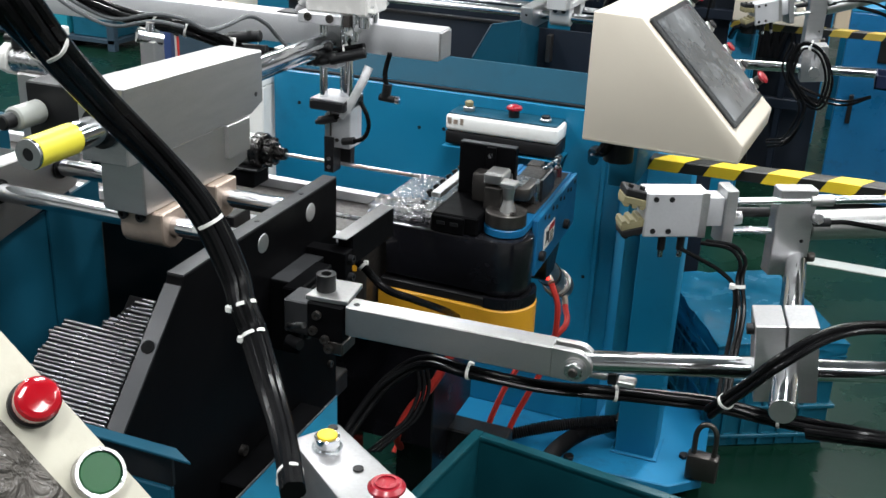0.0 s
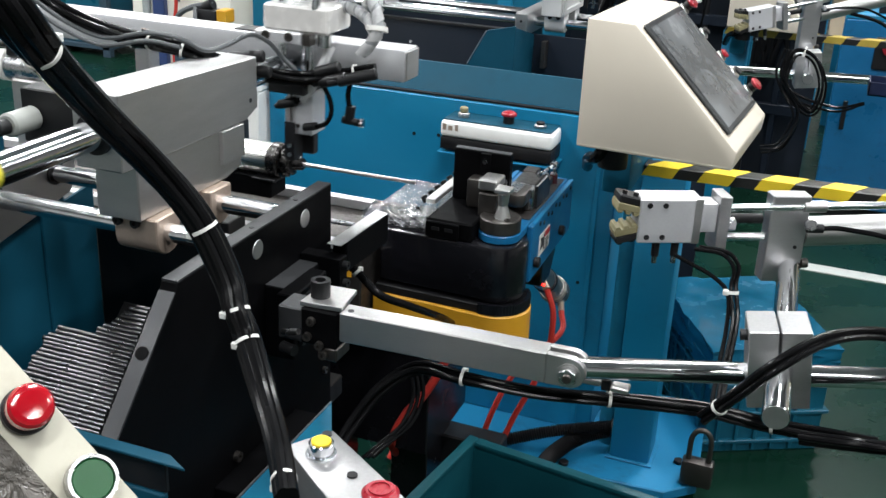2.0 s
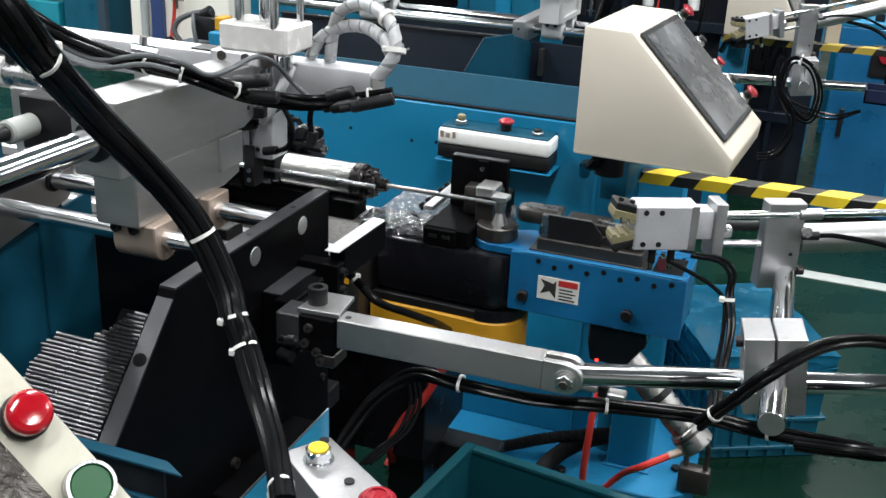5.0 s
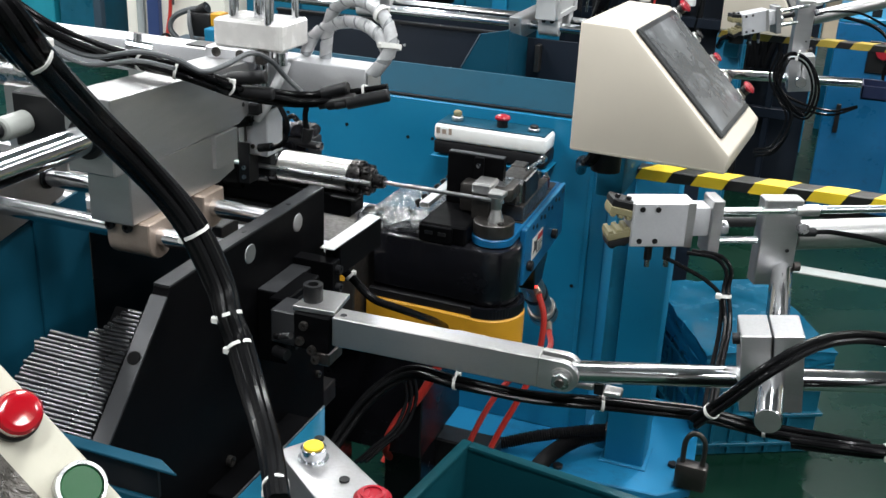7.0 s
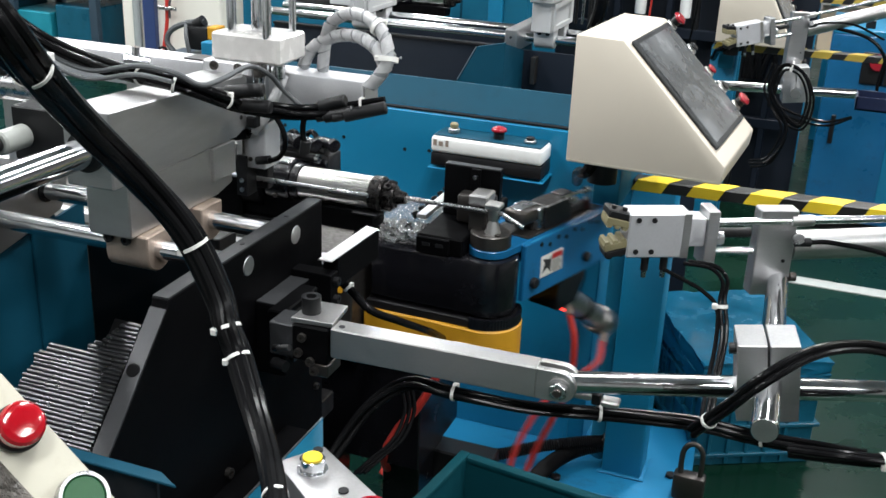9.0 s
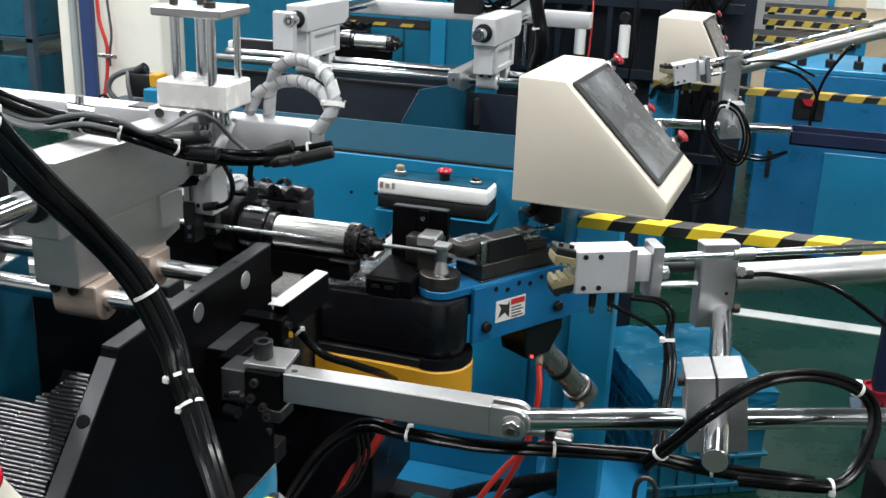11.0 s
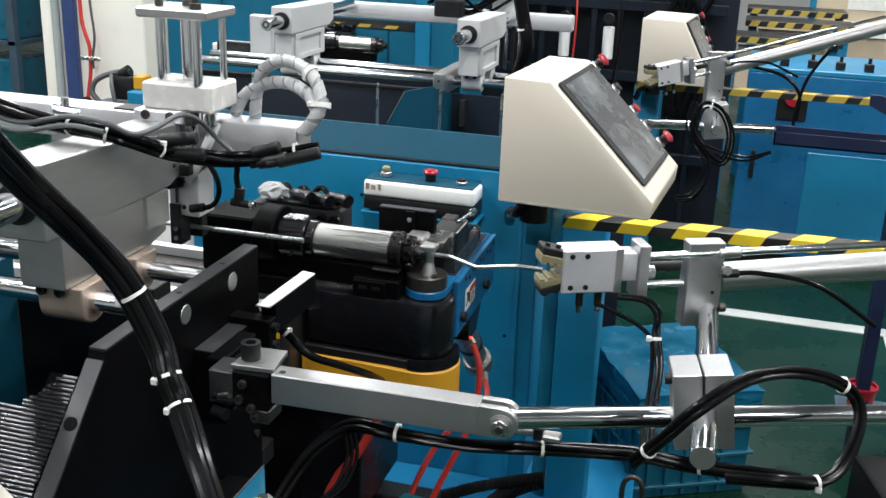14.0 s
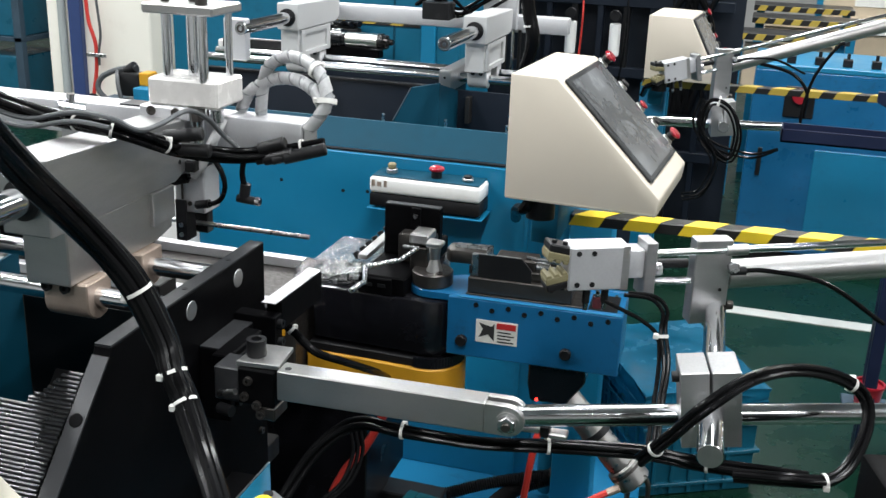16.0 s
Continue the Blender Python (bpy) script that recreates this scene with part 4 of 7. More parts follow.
# ---- the control panel on the cabinet ----
def panel_box():
    t = thing("push_button_station", (-0.74, 2.46, 0.85), "white and black push-button box on the blue cabinet", "button panel")
    part("front", box((-0.892, 2.405, 0.872), (-0.597, 2.498, 0.915), 0.010, 3), WHITE, t, "white front strip")
    part("base", box((-0.891, 2.407, 0.838), (-0.598, 2.498, 0.8718), 0.004, 2), BLACK_MATT, t)
    part("bracket", box((-0.898, 2.404, 0.828), (-0.590, 2.499, 0.832), 0.001), BLUE, t)
    part("top", box((-0.886, 2.412, 0.9152), (-0.603, 2.498, 0.918), 0.001), TEAL, t)
    b = part("white_button", cyl((-0.845, 2.45, 0.918), (-0.845, 2.45, 0.930), 0.015, 24, bev=0.002), ALU, t)
    part("cap", cyl((-0.845, 2.45, 0.930), (-0.845, 2.45, 0.944), 0.011, 24, bev=0.003), PAD, b)
    b = part("stop_button", cyl((-0.725, 2.45, 0.918), (-0.725, 2.45, 0.936), 0.014, 24), BLACK_MATT, t)
    part("cap", merged(cyl((-0.725, 2.45, 0.936), (-0.725, 2.45, 0.946), 0.020, 28, bev=0.003), cyl((-0.725, 2.45, 0.946), (-0.725, 2.45, 0.949), 0.016, 28, r2=0.010)), RED, b, "red mushroom button")
    b = part("black_button", cyl((-0.642, 2.45, 0.918), (-0.642, 2.45, 0.926), 0.015, 24, bev=0.002), ALU, t)
    part("cap", cyl((-0.642, 2.45, 0.926), (-0.642, 2.45, 0.933), 0.011, 24, bev=0.002), BLACK_MATT, b)
    for k, (x, w) in enumerate(((-0.884, 0.012), (-0.869, 0.014), (-0.851, 0.010))):
        part("worn_print", box((x, 2.4042, 0.891), (x + w * 0.8, 2.4049, 0.907 - 0.004 * (k % 2)), 0), BRONZE, t)
    return t


# ---- the operator console ----
def console(m, label, top=0.092, L=0.300):
    """Profile in local xz, depth along y."""
    t = thing("operator_console", (0, 0, 0), label, "control console", "operator consoles", local=m)
    H, W = 0.247, 0.33
    prof = [(0, 0), (L, 0), (L + 0.004, 0.036), (top, H - 0.002), (0.0, H)]
    part("case", prism(prof, "xz", 0, W, 0.004, 2), CREAM, t)
    a, b = Vector((top, 0, H - 0.002)), Vector((L + 0.004, 0, 0.036))
    d = (b - a).normalized()
    f = (b - a).length / 0.2995
    n = Vector((-d.z, 0, d.x))
    n = n if n.z > 0 else -n

    def slab(u0, u1, v0, v1, h0, h1, bev=0.001):
        bm = bmesh.new()
        vs = []
        for h in (h0, h1):
            for u, v in ((u0, v0), (u1, v0), (u1, v1), (u0, v1)):
                vs.append(bm.verts.new(a + d * u + Vector((0, v, 0)) + n * h))
        for f in ((0, 1, 2, 3), (4, 5, 6, 7), (0, 1, 5, 4), (1, 2, 6, 5), (2, 3, 7, 6), (3, 0, 4, 7)):
            bm.faces.new([vs[i] for i in f])
        bmesh.ops.recalc_face_normals(bm, faces=bm.faces)
        return bevel(bm, bev)
    part("screen_frame", slab(0.010 * f, 0.266 * f, 0.018, 0.296, 0.0006, 0.009, 0.003), SCREEN_FRAME, t)
    part("screen", slab(0.021 * f, 0.255 * f, 0.027, 0.287, 0.0092, 0.0100, 0), FILM, t, "grey touch screen under scratched film")
    for k, (u, kind) in enumerate(((0.02, "red"), (0.085, "ring"), (0.145, "small"), (0.19, "key"), (0.235, "red"))):
        p = a + d * (u * f) + Vector((0, 0.314, 0))
        bz = part("button", cyl(p + n * 0.0005, p + n * 0.009, 0.013, 20, bev=0.002), ALU, t)
        if kind == "red":
            part("stem", cyl(p + n * 0.012, p + n * 0.022, 0.010, 16), BLACK_MATT, bz)
            part("cap", cyl(p + n * 0.022, p + n * 0.032, 0.015, 24, bev=0.004), RED, bz, "red mushroom cap")
        elif kind == "small":
            part("cap", cyl(p + n * 0.012, p + n * 0.018, 0.011, 20, bev=0.002), RED, bz, "flat red cap")
        else:
            part("cap", cyl(p + n * 0.012, p + n * 0.017, 0.010, 20, bev=0.002), BLACK_MATT, bz)
    part("seam", box((0.002, -0.0006, 0.004), (L - 0.004, -0.0001, 0.0055), 0), CREAM_DIRTY, t)
    part("swivel", cyl((0.05, 0.10, -0.06), (0.05, 0.10, -0.0005), 0.030, 20), BLACK_MATT, t)
    part("cable", sweep([(0.045, 0.06, 0.0), (0.03, 0.05, -0.03), (0.0, 0.10, -0.05), (-0.03, 0.2, -0.10)], 0.012, 10), BLACK_RUBBER, t)
    return t


def console_post(x, y, z):
    t = thing("console_post", (x, y, 0), "blue painted steel post of the operator console", "post")
    part("tube", cyl((x, y + 0.30, 0.06), (x, y + 0.30, z - 0.10), 0.034, 24), TEAL_LIGHT, t)
    part("arm", box((x - 0.03, y - 0.04, z - 0.0998), (x + 0.03, y + 0.335, z), 0.006, 2), TEAL_LIGHT, t)
    return t


panel_box()
CONSOLE_M = pose(-0.429, 1.924, 1.039, 0, 0, -4.0)
console(CONSOLE_M, "cream sheet-metal operator console with sloped screen and red buttons")
console_post(-0.385, 2.19, 0.978)


# ---- barrier: post and hazard-taped beam ----
def barrier(shift=(0, 0), paint=None):
    sx, sy = shift
    t = thing("barrier_post", (-0.28 + sx, 2.44 + sy, 0.0), "square blue steel post standing on the base plate", "post", "barrier posts")
    part("tube", box((-0.368 + sx, 2.40 + sy, 0.062), (-0.263 + sx, 2.50 + sy, 0.881), 0.006, 2), BLUE, t)
    part("weld", box((-0.378 + sx, 2.39 + sy, 0.0605), (-0.253 + sx, 2.51 + sy, 0.066), 0.002), BLUE_FLOOR, t)
    b = thing("barrier_beam", (-0.35 + sx, 2.30 + sy, 0.89), "steel beam wrapped in yellow and black hazard tape", "barrier beam", "barrier beams")
    x0, y0, dx, dy = -0.352 + sx, 2.30 + sy, 0.998, 0.06
    part("beam", prism([(x0, y0), (x0 + dx * 1.9, y0 + dy * 1.9), (x0 + dx * 1.9, y0 + dy * 1.9 + 0.05), (x0, y0 + 0.05)], "xy", 0.882, 0.908, 0.002), HAZ_K, b)
    for k in range(15):
        u = 0.010 + k * 0.125
        # slanted stripe over top and front, standing proud of the beam
        part("stripe", prism([(x0 + dx * u, y0 + dy * u + 0.001), (x0 + dx * (u + 0.070), y0 + dy * (u + 0.070) + 0.001), (x0 + dx * (u + 0.098), y0 + dy * (u + 0.098) + 0.049), (x0 + dx * (u + 0.028), y0 + dy * (u + 0.028) + 0.049)], "xy", 0.9082, 0.9088, 0), paint or HAZ_Y, b)
        part("stripe", prism([(x0 + u - 0.014, 0.883), (x0 + u + 0.056, 0.883), (x0 + u + 0.070, 0.9085), (x0 + u, 0.9085)], "xz", y0 + dy * u - 0.0008, y0 + dy * u + 0.006, 0), paint or HAZ_Y, b)
    return t


barrier()


# ---- the stop arm: flat arm, hinge, chrome rod, clamp ----
def screw_block():
    t = thing("arm_bracket", (-0.62, 1.15, 0.95), "dark steel bracket with cap screws and a thumb bolt", "bracket")
    part("back", box((XP + 0.034, 1.185, 0.875), (XP + 0.062, 1.290, 0.978), 0.002), BLACK_OXIDE, t)
    part("slot", box((XP + 0.0622, 1.200, 0.958), (XP + 0.0632, 1.262, 0.968), 0.0), BLACK_MATT, t)
    part("link", box((XP + 0.0622, 1.140, 0.935), (-0.603, 1.186, 0.985), 0.002), BLACK_EDGE, t)
    part("fork", prism([(-0.6066, 1.131), (-0.5456, 1.136), (-0.5527, 1.1985), (-0.6035, 1.195)], "xy", 0.9955, 1.0025, 0.0008), ALU, t, "bright bare clamp plate")
    part("block", box((-0.603, 1.1265, 0.942), (-0.5495, 1.172, 0.9952), 0.002), BLACK_OXIDE, t)
    part("lower_block", box((-0.578, 1.128, 0.922), (-0.5495, 1.170, 0.9418), 0.002), STEEL_DARK, t)
    part("thumb_bolt", ring((-0.5888, 1.158, 1.0026), (-0.5888, 1.158, 1.0265), 0.0135, 0.0075), BLACK_MATT, t)
    part("bolt_core", cyl((-0.5888, 1.158, 1.0026), (-0.5888, 1.158, 1.015), 0.0077, 6), STEEL_DARK, t)
    for x, z in ((-0.586, 0.979), (-0.592, 0.955), (-0.574, 0.945), (-0.568, 0.932)):
        part("screw", socket_screw((x, 1.1265, z), (0, -1, 0), 0.0062, 0.006), STEEL_DARK, t)
    part("pin", cyl((-0.632, 1.128, 0.952), (-0.603, 1.120, 0.962), 0.0045, 12), STEEL, t)
    part("pin", cyl((-0.632, 1.128, 0.930), (-0.610, 1.122, 0.930), 0.008, 14), BLACK_MATT, t)
    for y, z in ((1.205, 0.900), (1.275, 0.890), (1.275, 0.965)):
        part("screw", socket_screw((XP + 0.062, y, z), (1, 0, 0), 0.0065, 0.007), BLACK_MATT, t)
    for y, z in ((1.333, 0.972), (1.333, 0.942)):
        part("screw", socket_screw((XP + 0.069, y, z), (1, 0, 0), 0.0068, 0.008), BLACK_MATT, t)
    return t


def stop_arm():
    """Flat aluminium arm with a forked, pinned end."""
    t = thing("linkage", (-0.4, 1.15, 0.98), "long flat aluminium arm with a forked hinge end", "machine arm")
    ang, L, z0, z1, zc = 1.9, 0.313, 0.9575, 1.000, 0.9765
    o = Vector((-0.5450, 1.141, 0))

    def rz(bm):
        bmesh.ops.rotate(bm, cent=(0, 0, 0), matrix=Matrix.Rotation(radians(ang), 3, "Z"), verts=bm.verts)
        bmesh.ops.translate(bm, vec=o, verts=bm.verts)
        return bm
    part("bar", rz(box((0, -0.016, z0), (L - 0.030, 0.016, z1), 0.0015)), ALU, t)
    r = (z1 - z0) / 2
    for y0, y1 in ((-0.016, -0.006), (0.006, 0.016)):
        prof = [(L - 0.0302, z0), (L, z0)] + [(L + r * math.sin(a), zc + 0.002 - r * math.cos(a)) for a in [math.pi * k / 10 for k in range(1, 10)]] + [(L, z1), (L - 0.0302, z1)]
        part("fork_cheek", rz(prism(prof, "xz", y0, y1, 0.001)), ALU, t)
    part("screw_pocket", rz(cyl((0.012, -0.004, z1 + 0.0001), (0.012, -0.004, z1 + 0.0006), 0.0045, 16)), BLACK_EDGE, t)
    part("bolt", rz(cyl((L, -0.030, zc), (L, 0.020, zc), 0.006, 16, bev=0.001)), STEEL_DARK, t)
    part("nut", rz(hexnut((L, -0.0172, zc), (0, -1, 0), 0.0125, 0.009)), STEEL, t)
    part("washer", rz(ring((L, -0.0174, zc), (L, -0.0161, zc), 0.0155, 0.006)), ALU, t)
    part("tag", rz(box((L + 0.010, 0.022, zc - 0.030), (L + 0.036, 0.042, zc - 0.022), 0.002)), ALU, t)
    part("tag", rz(box((L + 0.048, 0.022, zc - 0.034), (L + 0.072, 0.042, zc - 0.026), 0.002)), ALU, t)
    part("tag_stem", rz(box((L + 0.0362, 0.024, zc - 0.035), (L + 0.0478, 0.040, zc - 0.020), 0.001)), BLACK_MATT, t)
    return t


CHR0, CHR1 = Vector((-0.228, 1.158, 0.9770)), Vector((0.252, 1.392, 0.953))
CHU = (CHR1 - CHR0).normalized()


def stop_clamp(label, turn=27, rise=0, lift=0.0):
    """Chrome rod, cross clamp, short cross rod, holder plate and gripper with its cylinder."""
    t = thing("stop_gripper", (0.0, 1.30, 0.95), label, "stop gripper", "stop grippers")
    part("long_rod", cyl(CHR0, CHR1, 0.0145, 32, bev=0.0015), CHROME, t)
    part("rod_end", cyl(CHR0 - CHU * 0.004, CHR0 + CHU * 0.03, 0.0085, 16), STEEL, t)
    # clamp block, split at the top
    k = Vector((0.0075, 1.276, 0.9865))

    def tilt(bm):
        bmesh.ops.rotate(bm, cent=(0, 0, 0), matrix=Matrix.Rotation(radians(10), 3, "Z") @ Matrix.Rotation(radians(-7), 3, "Y"), verts=bm.verts)
        bmesh.ops.translate(bm, vec=k, verts=bm.verts)
        return bm
    cl = part("clamp", tilt(merged(box((-0.0385, -0.033, -0.054), (-0.0014, 0.033, 0.053), 0.0012), box((0.0014, -0.033, -0.054), (0.0385, 0.033, 0.053), 0.0012), box((-0.0384, -0.0329, -0.0539), (0.0384, 0.0329, 0.010), 0))), ALU_DARK, t)
    part("clamp_screw", tilt(socket_screw((-0.0385, -0.012, 0.040), (-1, 0, 0), 0.0075, 0.009)), BLACK_MATT, cl)
    e0 = Vector((0.0178, 1.128, 0.9835))
    e1 = Vector((0.000, 1.605, 0.994))
    part("cross_rod", cyl(e0, e1, 0.0165, 32, bev=0.001), CHROME, t)
    part("rod_face", cyl(e0 + (e0 - e1).normalized() * 0.0002, e0 + (e0 - e1).normalized() * 0.0012, 0.0152, 28), ALU_DARK, t, "turned rod end")
    p = Vector((-0.017, 1.590, 0))
    hp = part("holder_plate", turned(box((p.x - 0.030, p.y - 0.014, 0.972), (p.x + 0.030, p.y + 0.014, 1.112 + lift), 0.002), 26, p), ALU_DARK, t)
    part("plate_bolt", socket_screw((p.x + 0.032, p.y + 0.01, 1.0), (0.9, 0.43, 0), 0.008, 0.010), STEEL_DARK, hp)
    part("plate_pin", cyl((p.x + 0.020, p.y - 0.0068, 1.03), (p.x + 0.0205, p.y - 0.0078, 1.03), 0.003, 10), BLACK_MATT, hp)
    ax = Vector((p.x - 0.010, p.y - 0.004, 1.074 + lift))

    def at(bm):
        bmesh.ops.rotate(bm, cent=(0, 0, 0), matrix=Matrix.Rotation(radians(turn), 3, "Z") @ Matrix.Rotation(radians(-rise), 3, "Y"), verts=bm.verts)
        bmesh.ops.translate(bm, vec=ax, verts=bm.verts)
        return bm
    # local: x along the cylinder, towards the jaws negative
    part("guide_rod", at(cyl((-0.085, -0.012, 0.018), (0.95, -0.012, 0.040), 0.006, 16)), CHROME, t)
    part("guide_rod", at(cyl((-0.085, -0.012, -0.028), (-0.025, -0.012, -0.028), 0.006, 16)), CHROME, t)
    part("rod_bush", at(cyl((0.030, -0.012, 0.0201), (0.065, -0.012, 0.0207), 0.009, 20)), ALU, t)
    part("piston_rod", at(cyl((-0.085, 0.005, -0.005), (-0.025, 0.005, -0.005), 0.008, 16)), BLACK_MATT, t)
    part("jam_nut", at(hexnut((-0.082, 0.0, -0.012), (1, 0, 0), 0.012, 0.012)), STEEL, t)
    part("cross_plate", at(box((-0.104, -0.022, -0.052), (-0.086, 0.022, 0.038), 0.0015)), ALU_DARK, t)
    part("spacer", at(box((-0.130, -0.018, -0.020), (-0.1042, 0.018, 0.026), 0.003, 2)), ALU_WHITE, t)
    body = part("gripper_body", at(box((-0.226, -0.022, -0.036), (-0.1302, 0.022, 0.034), 0.002)), ALU_WHITE, t, "white anodised gripper body")
    for x in (-0.212, -0.188):
        for z in (-0.026, 0.024):
            part("screw", at(socket_screw((x, -0.0219, z), (0, -1, 0), 0.0042, 0.0015)), BLACK_MATT, body)
    # greyer strip stands in for the shading of the body's end face
    part("side_shade_strip", at(box((-0.142, -0.0226, -0.036), (-0.1304, -0.0221, 0.034), 0)), ALU, body)
    for s, tilt in ((1, 13), (-1, -13)):
        bm = box((-0.264, -0.018, s * 0.026 - 0.006), (-0.227, 0.018, s * 0.026 + 0.006), 0.002)
        for k in range(2):
            bm = merged(bm, cyl((-0.256 + k * 0.018, -0.006, s * 0.026 + s * 0.006), (-0.256 + k * 0.018, -0.006, s * 0.026 + s * 0.011), 0.004, 10))
        bmesh.ops.rotate(bm, cent=(-0.226, 0, 0), matrix=Matrix.Rotation(radians(tilt), 3, "Y"), verts=bm.verts)
        fin = part("jaw", at(bm), BLACK_MATT, t)
        pads = [box((-0.264, -0.0195, s * 0.0145 - 0.0050), (-0.227, 0.0150, s * 0.0145 + 0.0054), 0.001)]
        pads += [prism([(-0.263 + k * 0.0125, s * 0.0095), (-0.253 + k * 0.0125, s * 0.0095), (-0.255 + k * 0.0125, s * 0.0045), (-0.261 + k * 0.0125, s * 0.0045)], "xz", -0.0195, 0.0150, 0.0005) for k in range(3)]
        bm = merged(*pads)
        bmesh.ops.rotate(bm, cent=(-0.226, 0, 0), matrix=Matrix.Rotation(radians(tilt), 3, "Y"), verts=bm.verts)
        part("pad", at(bm), PAD, fin, "yellowed notched rubber pad")
    for x in (-0.19, -0.16):
        part("air_fitting", at(cyl((x, -0.005, -0.037), (x, -0.005, -0.062), 0.006, 12)), BLACK_MATT, body)
        part("air_fitting_tip", at(cyl((x, -0.005, -0.062), (x, -0.005, -0.074), 0.004, 12)), STEEL, body)
    barrel = part("barrel", at(cyl((0.055, 0.035, -0.038), (1.0, 0.035, -0.006), 0.024, 28, bev=0.002)), ALU, t, "grey aluminium cylinder barrel")
    part("barrel_cap", at(cyl((0.030, 0.035, -0.040), (0.0545, 0.035, -0.039), 0.026, 24, bev=0.002)), BLACK_MATT, barrel)
    elbow = part("elbow_fitting", at(cyl((0.036, -0.025, -0.010), (0.060, -0.025, -0.010), 0.007, 14)), BLACK_MATT, t)
    part("nut", at(hexnut((0.034, -0.030, -0.002), (0, -1, 0.3), 0.009, 0.012)), STEEL, elbow)
    part("air_hose", at(sweep([(0.058, -0.025, -0.010), (0.10, -0.025, -0.012), (0.20, -0.03, -0.035), (0.30, -0.05, -0.10)], 0.004, 8)), BLACK_RUBBER, elbow)
    return t


screw_block()
stop_arm()
stop_ob = stop_clamp("chromed stop rod with clamp block and pneumatic gripper")


# ---- near things: button boxes, bins ----
def lamp_console():
    """The cream sloped panel with a red lamp and a green button, close to the eye."""
    o = Vector((-0.3818, 0.3975, 1.2900))      # the red lamp
    g = Vector((-0.3442, 0.4012, 1.2505))      # the green button, down the slope
    d = (g - o).normalized()
    n = Vector((0.60, -0.42, 0.68))
    n = (n - d * n.dot(d)).normalized()
    side = n.cross(d)
    m = Matrix((( *d, 0), (*side, 0), (*n, 0), (0, 0, 0, 1))).transposed()
    m.translation = o
    t = thing("lamp_panel", (0, 0, 0), "cream sloped control panel with red lamp and green button", "control panel", local=m)
    part("case", prism([(-0.25, -0.20), (0.125, -0.20), (0.125, 0.0155), (-0.25, 0.0155)], "xy", -0.05, -0.0125, 0.003, 2), CREAM_DIRTY, t)
    part("window_film", box((-0.25, -0.19, -0.0123), (0.12, -0.019, -0.006), 0.002), FILM_LOOSE, t, "wrinkled clear film over the screen")
    foot = m @ Vector((-0.08, -0.13, -0.0502))
    post = thing("panel_post", (foot.x, foot.y, 0), "blue steel post under the lamp panel", "post")
    part("tube", cyl((foot.x, foot.y, 0), (foot.x, foot.y, foot.z), 0.025, 16), BLUE, post)
    lamp = part("lamp_base", cyl((0, 0, -0.0123), (0, 0, -0.003), 0.0142, 32, bev=0.002), BLACK_MATT, t)
    part("lens", merged(cyl((0, 0, -0.002), (0, 0, 0.0065), 0.0130, 32), cyl((0, 0, 0.0065), (0, 0, 0.0090), 0.0130, 32, r2=0.0115), cyl((0, 0, 0.0090), (0, 0, 0.0104), 0.0115, 32, r2=0.0082), cyl((0, 0, 0.0104), (0, 0, 0.0110), 0.0082, 32, r2=0.003)), RED_LAMP, lamp, "red domed signal lamp")
    b = part("button_ring", ring((0.0545, 0.000, -0.0123), (0.0545, 0.000, 0.000), 0.0145, 0.0124, 36), STEEL, t)
    part("button_cap", cyl((0.0545, 0.000, -0.0123), (0.0545, 0.000, -0.001), 0.0122, 32, bev=0.001), GREEN, b, "flat green push button")
    return t


def yellow_box():
    t = thing("button_box", (-0.42, 0.86, 0.0), "grey steel button box with yellow and red buttons", "button box")
    pts = [(-0.505, 0.905), (-0.470, 0.958), (-0.325, 0.86), (-0.36, 0.79)]
    part("case", prism(pts, "xy", 0.80, 0.935, 0.003, 2), ALU_DARK, t)
    cx, cy = -0.458, 0.905
    b = part("button_ring", merged(cyl((cx, cy, 0.935), (cx, cy, 0.938), 0.018, 28), cyl((cx, cy, 0.938), (cx, cy, 0.952), 0.0145, 28, bev=0.001)), CHROME, t)
    part("button_cap", cyl((cx, cy, 0.952), (cx, cy, 0.9545), 0.0115, 28, bev=0.001), YELLOW_BTN, b, "yellow push button")
    part("blank_plug", cyl((-0.408, 0.882, 0.935), (-0.408, 0.882, 0.937), 0.006, 20), BLACK_MATT, t)
    part("blank_plug", cyl((-0.471, 0.945, 0.935), (-0.471, 0.945, 0.937), 0.006, 20), BLACK_MATT, t)
    x, y = -0.352, 0.832
    e = part("stop_base", cyl((x, y, 0.935), (x, y, 0.955), 0.014, 24), BLACK_MATT, t)
    part("stop_cap", merged(cyl((x, y, 0.955), (x, y, 0.966), 0.020, 36, bev=0.004), ring((x, y, 0.966), (x, y, 0.968), 0.013, 0.010)), RED, e, "red mushroom stop button")
    part("stand", box((-0.45, 0.85, 0.0), (-0.40, 0.90, 0.80), 0.003), BLUE, t)
    return t


